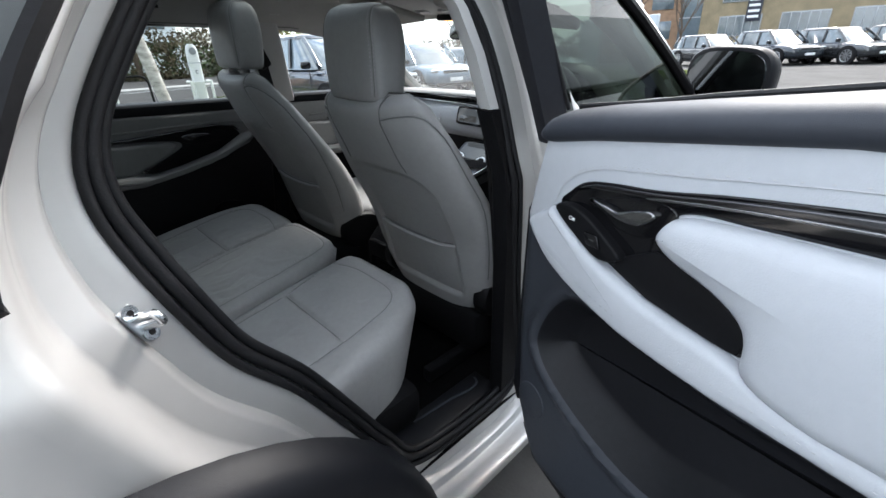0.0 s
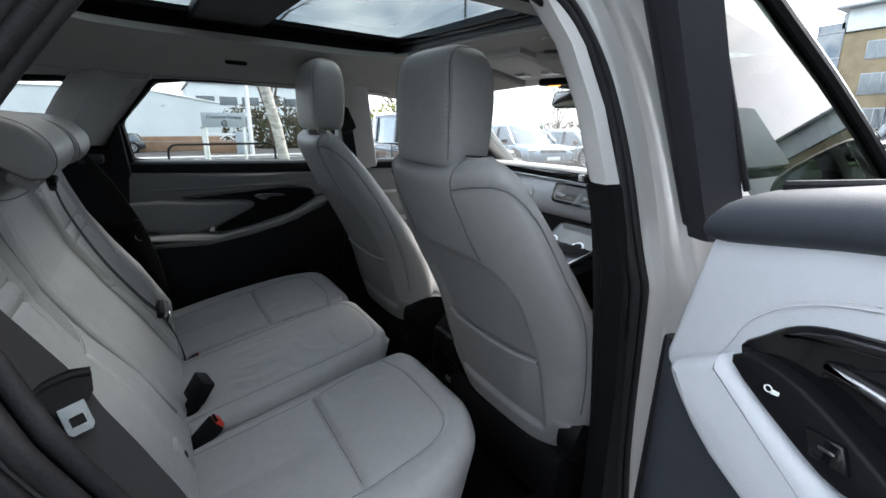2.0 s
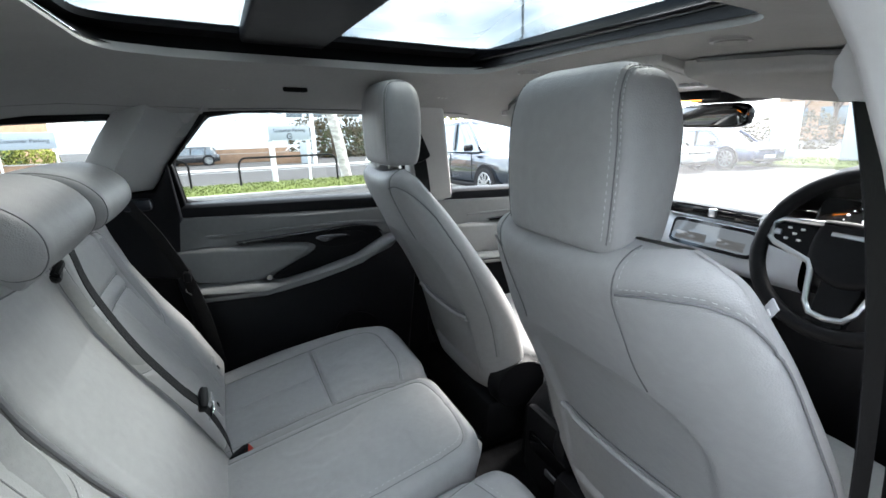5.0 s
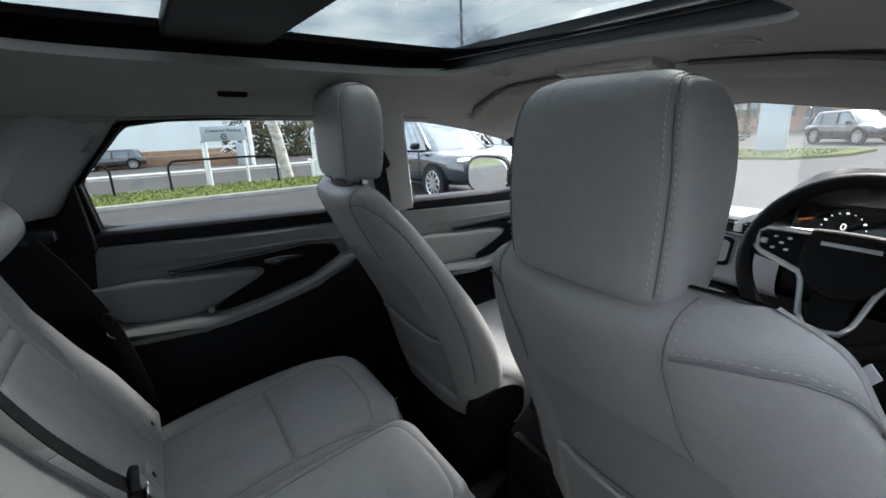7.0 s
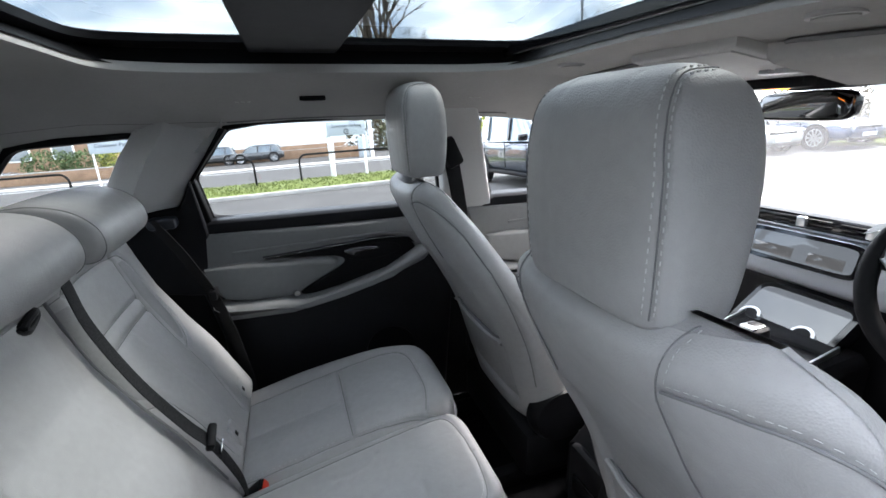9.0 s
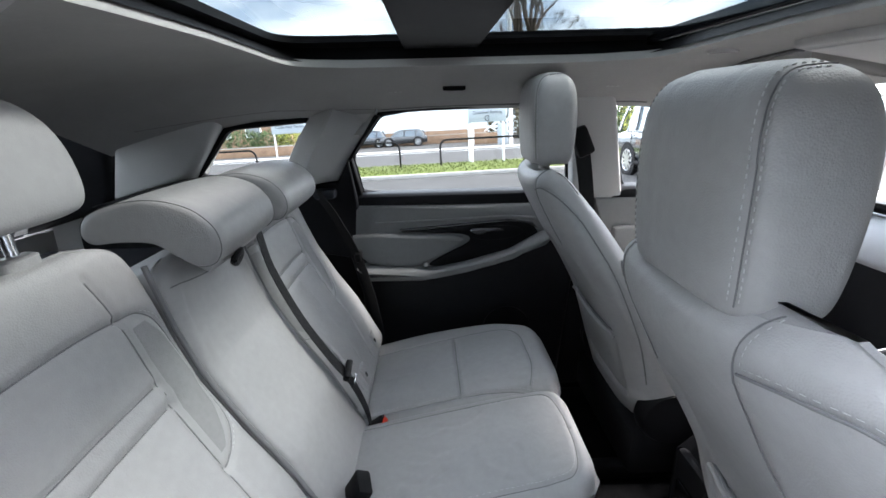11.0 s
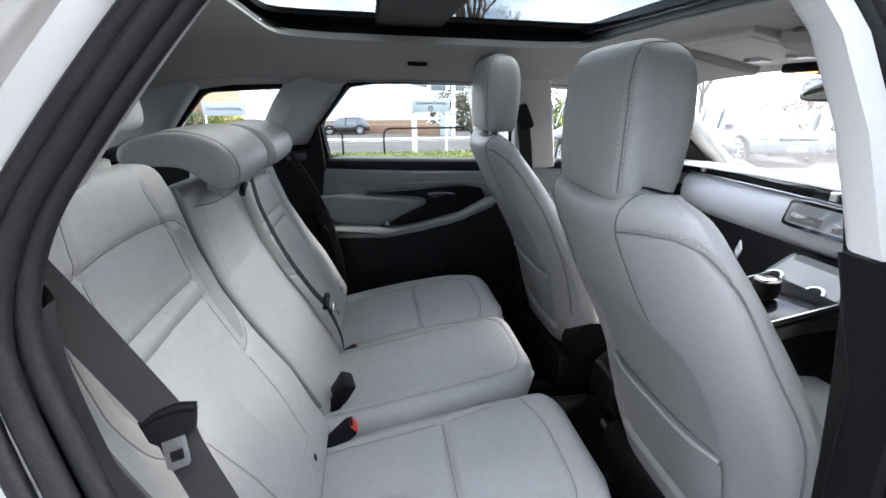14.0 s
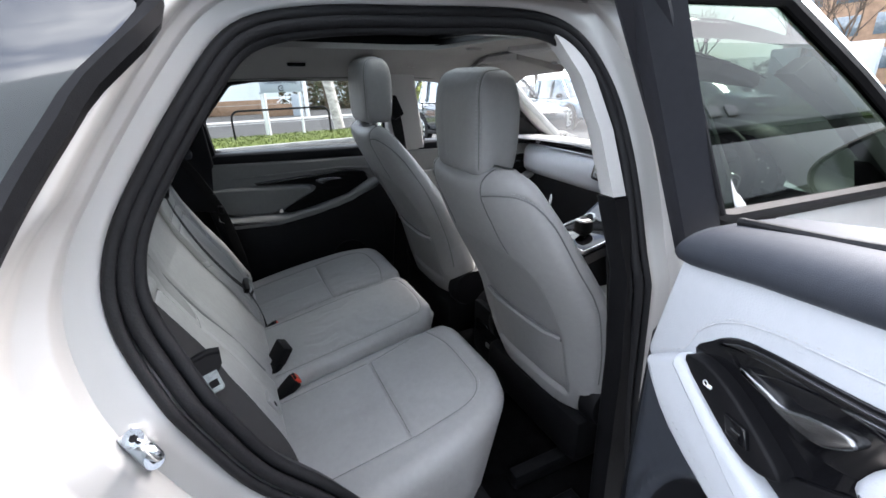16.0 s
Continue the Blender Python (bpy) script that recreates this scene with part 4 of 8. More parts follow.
# round roof lamps ahead of the glass
for x in (0.27, -0.27):
    lamp = thing("roof_button", "round pale speaker cover in the headliner", "speaker cover", on_ceiling(x, 0.285))
    c = on_ceiling(x, 0.285)
    part("ring", tube([c + Vector((0, 0, 0.004)), c - Vector((0, 0, 0.004))], 0.030, 28), TRIM_W, lamp)
    part("cover", tube([c, c - Vector((0, 0, 0.006))], 0.024, 28), HEADLINER, lamp)

# sun visors
for s, nm in ((1, "driver"), (-1, "passenger")):
    vis = thing("sun_visor", "pale cloth sun visor folded up against the headliner", "sun visor", (s * 0.36, 0.48, 1.50), "sun visors")
    poly = [(s * 0.13, 0.385), (s * 0.17, 0.375), (s * 0.50, 0.40), (s * 0.56, 0.43), (s * 0.55, 0.56), (s * 0.50, 0.585), (s * 0.16, 0.575), (s * 0.13, 0.55)]
    part("panel", plate(poly, 0.006, 0.034, lambda a, b, w: on_ceiling(a, b) - Vector((0, 0, w)), 0.012, 3), HEADLINER, vis)
    part("edge_shadow", tube([on_ceiling(s * x, y) - Vector((0, 0, 0.006)) for x, y in ((0.12, 0.40), (0.16, 0.37), (0.34, 0.382), (0.51, 0.392), (0.565, 0.425))], 0.004, 6), SEAM, vis)
    if s < 0:
        part("warning_label", plate([(-0.50, 0.42), (-0.38, 0.415), (-0.38, 0.465), (-0.50, 0.47)], 0.033, 0.0355, lambda a, b, w: on_ceiling(a, b) - Vector((0, 0, w)), 0.0005), PAPER, vis, "white warning label with a yellow strip")
        part("label_strip", plate([(-0.50, 0.42), (-0.38, 0.415), (-0.38, 0.428), (-0.50, 0.433)], 0.0355, 0.0365, lambda a, b, w: on_ceiling(a, b) - Vector((0, 0, w)), 0.0004), material("label_yellow", (0.75, 0.55, 0.05), 0.7), vis, "yellow strip")
        lb = bmesh.new()
        for k in range(5):
            box(on_ceiling(-0.485 + k * 0.022, 0.452) - Vector((0, 0, 0.0365)), (0.013, 0.016, 0.0015), 0.0003, bm=lb)
        part("label_bars", lb, SEAM, vis)
        part("clip", box(on_ceiling(-0.555, 0.41) - Vector((0, 0, 0.01)), (0.03, 0.02, 0.016), 0.004), TRIM_W, vis)

# overhead console with lamps
con = thing("overhead_console", "pale overhead console with switches and amber lamp", "roof console", on_ceiling(0, 0.45))
part("panel", plate([(-0.115, 0.32), (0.115, 0.32), (0.12, 0.56), (-0.12, 0.56)], 0.0, 0.016, lambda a, b, w: on_ceiling(a, b) - Vector((0, 0, w)), 0.008), TRIM_W, con)
part("lid", plate([(-0.095, 0.335), (0.095, 0.335), (0.098, 0.45), (-0.098, 0.45)], 0.014, 0.020, lambda a, b, w: on_ceiling(a, b) - Vector((0, 0, w)), 0.004), TRIM_W, con)
for x in (-0.075, -0.045, 0.045, 0.075):
    part("switch", box(on_ceiling(x, 0.50) - Vector((0, 0, 0.02)), (0.022, 0.035, 0.01), 0.003), SATIN, con)
part("amber_lamp", box(on_ceiling(0.0, 0.585) - Vector((0, 0, 0.026)), (0.05, 0.012, 0.012), 0.003), ORANGE, con, "lit amber passenger airbag lamp")
part("lamp_housing", box(on_ceiling(0.0, 0.59) - Vector((0, 0, 0.018)), (0.12, 0.04, 0.022), 0.006), BLACK, con)
# camera pod and rear-view mirror
mir = thing("rear_view_mirror", "black frameless rear-view mirror under the windscreen header", "mirror", (0, 0.66, 1.44))
pod = part("pod", loft([[Vector((0.035 + x * k, y, z - 0.35 * x * x)) for x, z in ((-0.13, zt), (-0.10, zb + 0.006), (-0.06, zb), (0.06, zb), (0.10, zb + 0.006), (0.13, zt))] for y, zt, zb, k in ((0.605, 1.512, 1.506, 0.90), (0.63, 1.514, 1.492, 1.0), (0.68, 1.512, 1.470, 1.0), (0.705, 1.500, 1.472, 0.92))], True, True), BLACK, mir, "black sensor cover behind the windscreen")
for k in range(4):
    part("vent_slot", box((0.115 + 0.008 * k, 0.625, 1.494), (0.003, 0.004, 0.016), 0.0005), GREY_SOFT, pod)
part("arm", tube([(0.0, 0.70, 1.462), (-0.005, 0.705, 1.445)], 0.012, 10), BLACK, mir)
tm = Matrix.Translation((-0.01, 0.690, 1.437)) @ Euler((radians(-8), 0, radians(-14))).to_matrix().to_4x4()
part("mirror_case", loft([[tm @ Vector((p.x, y, p.y)) for p in superring(0, 0, 0, a, b, 4.5, 36)] for y, a, b in ((0.022, 0.09, 0.015), (0.016, 0.113, 0.028), (0.0, 0.119, 0.032), (-0.006, 0.117, 0.030))]), GLOSS_BLACK, mir)
part("mirror_glass", loft([[tm @ Vector((p.x, y, p.y)) for p in superring(0, 0, 0, a, b, 4.5, 36)] for y, a, b in ((-0.0062, 0.114, 0.0275), (-0.0075, 0.112, 0.026))]), DIM_MIRROR, mir, "dark mirror glass")

# windscreen
ws = thing("window_5", "large clear windscreen", "window", (0, 1.2, 1.08), kind="structure")
g = loft([[Vector((x * k, y - 0.14 * (x / 0.7) ** 2, z)) for x in (-0.72, -0.5, -0.25, 0, 0.25, 0.5, 0.72)] for y, z, k in ((1.28, 1.10, 1.0), (0.98, 1.30, 0.92), (0.68, 1.50, 0.82))], False, False)
pane = part("pane", g, SCREEN_GLASS, ws)
pane.visible_shadow = False

# ---- front seats ----


FULLER = [(0.56, 0.0), (0.60, 0.002), (0.75, 0.014), (0.85, 0.026), (0.95, 0.036), (1.05, 0.046), (1.15, 0.060), (1.215, 0.067), (1.255, 0.062), (1.278, 0.050), (1.30, 0.04)]


def crom_at(z, rows):
    """A smooth value between rows of (height, value)."""
    for (a, u0), (b, u1), (c, u2), (d, u3) in zip(rows, rows[1:], rows[2:], rows[3:]):
        if b <= z <= c:
            t = (z - b) / (c - b)
            m1, m2 = (u2 - u0) / (c - a) * (c - b), (u3 - u1) / (d - b) * (c - b)
            return (2 * t ** 3 - 3 * t * t + 1) * u1 + (t ** 3 - 2 * t * t + t) * m1 + (3 * t * t - 2 * t ** 3) * u2 + (t ** 3 - t * t) * m2
    return rows[1][1] if z < rows[1][0] else rows[-2][1]


def fuller(z):
    """How much further out the driver's seat bolster stands."""
    return crom_at(z, FULLER)


def front_seat(cx, label, dz=0.0, dy=0.0, hr_dz=0.0):
    seat = thing("front_seat", label, "car seat", (cx, 0.25, 0.42), "front seats")
    S = lambda x, y, z: Vector((cx + x, y + dy, z + dz))
    spec = [(0.60, 0.165, 0.19, 0.12), (0.66, 0.150, 0.232, 0.16), (0.75, 0.125, 0.252, 0.17), (0.85, 0.095, 0.257, 0.165), (0.95, 0.045, 0.252, 0.16),
            (1.05, -0.015, 0.236, 0.15), (1.15, -0.070, 0.205, 0.135), (1.215, -0.102, 0.178, 0.115), (1.255, -0.108, 0.162, 0.085), (1.278, -0.092, 0.130, 0.035)]
    line = crom([(z, yb, a) for z, yb, a, d in spec], 14)
    deep = crom([(z, d, 0) for z, yb, a, d in spec], 14)
    rings = []
    for (z, yb, a), (_, d, _) in zip(line, deep):
        # the driver's seat carries fuller bolsters
        out = fuller(z) if cx > 0 else 0.0
        inn = float(np.interp(z, (0.6, 0.75, 1.0, 1.12, 1.2), (0.0, 0.022, 0.014, 0.004, 0.0))) if cx > 0 else 0.0
        ring = []
        for p in superring(0, 0, 0, a, d / 2, 3.2, 150):
            y = yb + d / 2 + p.y
            f = abs(p.x) / a
            if p.y < 0:
                # flat back with wings set forward, and a sunk panel in the middle
                y += 0.035 * max(0, f - 0.55) ** 1.5 * (1 if z > 0.7 else 0.4)
                q = Vector((max(0, abs(p.x) - 0.085), max(0, z - 1.000)))
                k = min(1, max(0, (0.086 - q.length) / 0.020)) * min(1, max(0, (z - 0.64) / 0.03))
                y += 0.015 * k * k * (3 - 2 * k)
            t = (p.x / a) ** 2
            lift = 0.013 * t * max(0.0, min(1.0, (z - 1.14) / 0.12)) if cx > 0 and p.x > 0 else 0.0
            hollow_top = 0.016 * max(0.0, 1 - (p.x / 0.125) ** 2) * max(0.0, min(1.0, (z - 1.18) / 0.09))
            ring.append(S(p.x + (out if p.x > 0 else -inn) * t, y, z + lift - hollow_top))
        rings.append(ring)
    back = part("backrest", loft(rings), LEATHER, seat)
    tree = surface(back)
    pressed = []
    # side seams with piping, one each side, from the shoulder round to the front and down the flank
    for s in (1, -1):
        if s > 0 and cx > 0:
            way = ((0.119, -0.104, 1.227), (0.151, -0.100, 1.235), (0.180, -0.094, 1.240), (0.213, -0.082, 1.243), (0.240, -0.059, 1.230), (0.258, -0.020, 1.185), (0.280, 0.035, 1.09), (0.290, 0.090, 1.0), (0.284, 0.13, 0.87), (0.266, 0.16, 0.74))
        else:
            way = ((0.112, -0.115, 1.224), (0.135, -0.110, 1.232), (0.160, -0.098, 1.230), (0.190, -0.060, 1.212), (0.208, -0.020, 1.175), (0.232, 0.035, 1.09), (0.246, 0.080, 1.0), (0.252, 0.13, 0.87), (0.248, 0.16, 0.74))
        edge = laid(tree, [S(s * x, y, z) for x, y, z in way], 0.0012, 10)
        part("side_piping", tube(edge, 0.0026, 8), SEAM, back)
        pressed.append(edge)
        sb = bmesh.new()
        stitches([q[0] + q[1] * 0.0003 for q in (tree.find_nearest(p + Vector((0, -0.004, 0.006))) for p in edge)], sb, 0.007, 0.0005)
        part("stitching", sb, THREAD, back)
        vert = laid(tree, [S(s * 0.112, -0.10, 1.212), S(s * 0.114, -0.085, 1.17), S(s * 0.118, -0.06, 1.11), S(s * 0.135, -0.03, 1.06), S(s * 0.15, -0.015, 1.04), S(s * 0.175, 0.05, 0.94), S(s * 0.185, 0.10, 0.84), S(s * 0.180, 0.13, 0.70)], 0.0004, 10)
        pressed.append(vert[:26])
        part("back_seam", tube([p + Vector((0, 0.0006, 0)) for p in vert[:26]], 0.0014, 6), SEAM, back)
        top = laid(tree, [S(s * 0.112, -0.10, 1.212), S(s * 0.116, -0.10, 1.25), S(s * 0.126, -0.07, 1.275), S(s * 0.15, -0.03, 1.275), S(s * 0.18, 0.02, 1.25)], 0.0005, 8)
        part("shoulder_seam", tube(top, 0.0014, 6), SEAM, back)
        pressed.append(top)
        sb = bmesh.new()
        row = [tree.find_nearest(p + Vector((s * 0.007, 0, -0.002))) for p in top]
        stitches([q[0] + q[1] * 0.0005 for q in row], sb, 0.006, 0.0008)
        part("stitching", sb, THREAD, back)
    dent(back, pressed, 0.005, 0.0025)
    # map pocket with a rolled top
    nu, nv, rows = 14, 8, []
    for j in range(nv + 1):
        z = 0.665 + (0.845 - 0.665) * j / nv
        row = []
        for i in range(nu + 1):
            x = -0.168 + 0.336 * i / nu
            zz = z - 0.010 * (1 - (2 * i / nu - 1) ** 2) * j / nv
            hit, nn, _, _ = tree.ray_cast(S(x, -0.6, zz), Vector((0, 1, 0)))
            e = min(1, 4 * (1 - abs(2 * i / nu - 1)))
            row.append((hit if hit else S(x, 0.12, zz)) + Vector((0, -0.002 - 0.012 * e * (0.3 + 0.7 * j / nv), 0)))
        rows.append(row)
    part("map_pocket", loft(rows, False, False), LEATHER, seat)
    part("pocket_hem", tube(rows[-1], 0.0055, 8), LEATHER, seat)
    part("pocket_mouth", tube([p + Vector((0, 0.006, 0.005)) for p in rows[-1]], 0.004, 6), SEAM, seat)
    # headrest
    hs = [(1.262, -0.056, 0.088, 0.032), (1.267, -0.056, 0.105, 0.046), (1.297, -0.055, 0.111, 0.053), (1.36, -0.055, 0.114, 0.057), (1.41, -0.056, 0.112, 0.056), (1.445, -0.057, 0.104, 0.050), (1.465, -0.058, 0.090, 0.037), (1.476, -0.058, 0.064, 0.016)]
    hs = [(z + hr_dz, y, a, b) for z, y, a, b in hs]
    l1 = crom([(z, y, a) for z, y, a, b in hs], 9)
    l2 = crom([(z, b, 0) for z, y, a, b in hs], 9)
    rings = []
    for (z, y, a), (_, b, _) in zip(l1, l2):
        rings.append([S(p.x, y + p.y, z) for p in superring(0, 0, 0, a, b, 4.6, 130)])
    hr = part("headrest", loft(rings), LEATHER, seat)
    ht = surface(hr)
    for s in (1, -1):
        ln = laid(ht, [S(s * 0.103, -0.12, 1.272 + hr_dz), S(s * 0.107, -0.12, 1.32 + hr_dz), S(s * 0.107, -0.12, 1.38 + hr_dz), S(s * 0.102, -0.12, 1.43 + hr_dz), S(s * 0.090, -0.09, 1.475 + hr_dz), S(s * 0.080, -0.04, 1.48 + hr_dz)], 0.0004, 10)
        part("headrest_seam", tube(ln, 0.0012, 6), SEAM, hr)
        dent(hr, [ln], 0.0035, 0.002)
        for o in (-0.006, 0.006):
            sb = bmesh.new()
            row = [ht.find_nearest(p + Vector((o, -abs(o) * 0.5, 0))) for p in crom(ln[::3], 4)]
            stitches([q[0] + q[1] * 0.0004 for q in row], sb, 0.0058, 0.0011)
            part("stitching", sb, THREAD, hr)
        dent(hr, [laid(ht, [S(s * 0.045, -0.13, 1.290 + hr_dz), S(s * 0.047, -0.13, 1.36 + hr_dz), S(s * 0.045, -0.12, 1.43 + hr_dz), S(s * 0.042, -0.08, 1.475 + hr_dz)], 0.0, 10)], 0.003, 0.0012)
        part("headrest_post", tube([S(s * 0.05, -0.060, 1.31 + hr_dz), S(s * 0.05, -0.068, 1.255)], 0.0065, 12), CHROME, seat, "chrome headrest post")
        part("post_sleeve", tube([S(s * 0.05, -0.066, 1.284), S(s * 0.05, -0.068, 1.27)], 0.014, 14), TRIM_W, seat)
    # cushion, black base and side cover
    part("cushion", plate([(cx - 0.22, 0.30), (cx + 0.22, 0.30), (cx + 0.255, 0.50), (cx + 0.23, 0.70), (cx - 0.23, 0.70), (cx - 0.255, 0.50)], 0.58, 0.74, XY, 0.05, 3, 0.012, 4), LEATHER, seat)
    part("base", box((cx, 0.40, 0.53), (0.46, 0.50, 0.15), 0.03), BLACK, seat)
    for s in (1, -1):
        part("side_cover", loft([[Vector((cx + s * (0.235 + t), 0.25 + q * math.cos(k * math.tau / 24) * (1 + 0.2 * (math.cos(k * math.tau / 24) > 0)), 0.66 + q * 0.9 * math.sin(k * math.tau / 24))) for k in range(24)] for t, q in ((-0.03, 0.088), (0.0, 0.088), (0.015, 0.080), (0.018, 0.06))]), BLACK, seat)
        part("rail", box((cx + s * 0.17, 0.30, 0.435), (0.04, 0.62, 0.05), 0.01), BLACK, seat)
    return seat


driver_seat = front_seat(0.322, "grey leather driver's seat with stitched headrest")
front_seat(-0.425, "grey leather front passenger seat with stitched headrest", 0.02, 0.0, 0.022)
# cloth tag on the driver's seat
tg = thing("seat_tag", "small grey cloth airbag tag sewn on the seat edge", "label", (0.545, 0.0, 1.19))
q, nn, _, _ = surface(next(o for o in driver_seat.children if o.name.startswith("backrest"))).find_nearest(Vector((0.56, 0.0, 1.25)))
tag_turn = Euler((0, radians(35), radians(-30))).to_matrix().to_4x4()
part("tag", box(q + nn * 0.006, (0.014, 0.002, 0.021), 0.001, turn=tag_turn), material("tag_cloth", (0.42, 0.42, 0.44), 0.9), tg)
part("tag_print", box(q + nn * 0.0065 - Vector((0, 0.0024, 0.003)), (0.007, 0.0012, 0.003), 0.0003, turn=tag_turn), PAPER, tg)

# ---- rear bench ----
def back_y(z):
    """The front face of the rear backrest."""
    return float(np.interp(z, (0.60, 0.72, 0.86, 0.95, 1.05, 1.13, 1.19, 1.27), (-0.50, -0.535, -0.605, -0.662, -0.715, -0.742, -0.757, -0.775)))


def BACKFACE(x, z, w):
    return Vector((x, back_y(z) + w * 0.94, z + w * 0.33))


bench = thing("rear_bench", "grey leather rear bench with three places", "car seat", (0, -0.4, 0.42))
CUSH = [(-0.60, 0.152, 0.600), (-0.40, 0.150, 0.612), (-0.20, 0.152, 0.588), (-0.11, 0.158, 0.548), (-0.065, 0.168, 0.510), (-0.042, 0.195, 0.470), (-0.032, 0.25, 0.43)]


def cushion_z(x, y):
    """Height of the seat pad, rising to the front."""
    return 0.21 * (y + 0.60)


def pad_at(z0, z1, r):
    """Places a point of a seat pad, whose front leans back towards its foot."""
    return lambda a, b, w: Vector((a, b - max(0.0, b + 0.30) * 0.22 * max(0.0, min(1.0, (z1 - r - w) / 0.06)), w + (cushion_z(a, b) if w > z0 + 0.02 else 0)))


part("bench_base", box((0, -0.36, 0.485), (1.22, 0.46, 0.12), 0.03), BLACK, bench)
for s, dx in ((1, 0.0), (-1, -0.01)):
    X = lambda x: s * x + dx
    cross = curved([(X(0.205), -0.298), (X(0.35), -0.300), (X(0.50), -0.300)])
    inner_edge = curved([(X(0.205), -0.57), (X(0.205), -0.40), (X(0.204), -0.298), (X(0.190), -0.19), (X(0.178), -0.14), (X(0.160), -0.09)])
    front = curved([(X(0.50), -0.57), (X(0.508), -0.40), (X(0.508), -0.25), (X(0.495), -0.15), (X(0.45), -0.108), (X(0.36), -0.100), (X(0.27), -0.102), (X(0.185), -0.125)])
    low = curved([(X(0.59), -0.24), (X(0.545), -0.10), (X(0.50), -0.062), (X(0.43), -0.047), (X(0.28), -0.050), (X(0.19), -0.062)])
    middle = curved([(X(0.352), -0.57), (X(0.354), -0.44), (X(0.356), -0.305)])
    rng = random.Random(5 + s)
    soft = []
    for k in range(12):
        x, y, t, q = rng.uniform(0.22, 0.50), rng.uniform(-0.50, -0.12), rng.uniform(0, 3.1), rng.uniform(0.02, 0.05)
        soft.append((curved([(X(x), y), (X(x + q * math.cos(t)), y + q * math.sin(t)), (X(x + 1.8 * q * math.cos(t + 0.5)), y + 1.8 * q * math.sin(t + 0.5))], 4), 0.012, rng.choice((-1, 1)) * 0.0016))
    table = CUSH if s > 0 else [(b, -hi + dx, -lo + dx) for b, lo, hi in CUSH]
    pw_ = Pillow(table, 0.53, 0.668, 0.050, pad_at(0.53, 0.668, 0.050), [(cross, 0.006, 0.0065), (inner_edge, 0.006, 0.006), (front, 0.0045, 0.003), (low, 0.003, 0.0015), (middle, 0.010, 0.002)] + soft, [(X(0.355), -0.20, 0.10, 0.07, 0.006), (X(0.29), -0.43, 0.05, 0.09, 0.005), (X(0.43), -0.43, 0.05, 0.09, 0.005)])
    ob = part("cushion", pw_.mesh(), LEATHER, bench)
    for nm, ln in (("cross_seam", cross), ("edge_seam", inner_edge), ("front_seam", front)):
        part(nm, tube(pw_.on(ln[1:-1], 0.0006, 1), 0.0016, 6), SEAM, ob)
    sb = bmesh.new()
    stitches(pw_.on([(a, b + 0.008) for a, b in front[20:]], 0.0003, 2), sb)
    stitches(pw_.on([(a + s * 0.008, b) for a, b in inner_edge], 0.0003, 2), sb)
    part("stitching", sb, THREAD, ob)
# middle place, with pulls in its cover
soft = [(curved([(x, y), (x + q * math.cos(t), y + q * math.sin(t)), (x + 1.9 * q * math.cos(t + 0.35), y + 1.9 * q * math.sin(t + 0.35))], 4), 0.008, d) for x, y, t, q, d in
        ((0.095, -0.44, 0.9, 0.035, 0.003), (0.075, -0.43, 1.0, 0.040, -0.003), (0.05, -0.44, 1.2, 0.045, 0.003), (0.02, -0.42, 1.2, 0.03, -0.0025), (-0.02, -0.40, 1.0, 0.04, 0.002), (-0.06, -0.42, 1.3, 0.04, -0.002), (-0.08, -0.36, 1.4, 0.05, 0.002), (0.06, -0.33, 0.3, 0.05, 0.0018), (0.0, -0.28, 0.2, 0.06, -0.0018), (0.03, -0.20, 0.1, 0.07, 0.0015))]
edges = [curved([(e * 0.128, -0.56), (e * 0.130, -0.3), (e * 0.126, -0.15), (e * 0.110, -0.105), (e * 0.05, -0.090), (0.0, -0.088)]) for e in (1, -1)]
pw_ = Pillow([(-0.60, -0.165, 0.160), (-0.30, -0.165, 0.160), (-0.14, -0.158, 0.153), (-0.085, -0.143, 0.140), (-0.060, -0.115, 0.112)], 0.53, 0.698, 0.040, pad_at(0.53, 0.698, 0.040), [(e, 0.005, 0.004) for e in edges] + soft, [(0, -0.30, 0.09, 0.20, 0.006)])
cm = part("middle_cushion", pw_.mesh(), LEATHER, bench)
for e, ln in zip((1, -1), edges):
    part("edge_seam", tube(pw_.on(ln[1:-1], 0.0006, 1), 0.0014, 6), SEAM, cm)
    sb = bmesh.new()
    stitches(pw_.on([(a - e * 0.008, b - 0.004) for a, b in ln], 0.0003, 2), sb)
    part("stitching", sb, THREAD, cm)

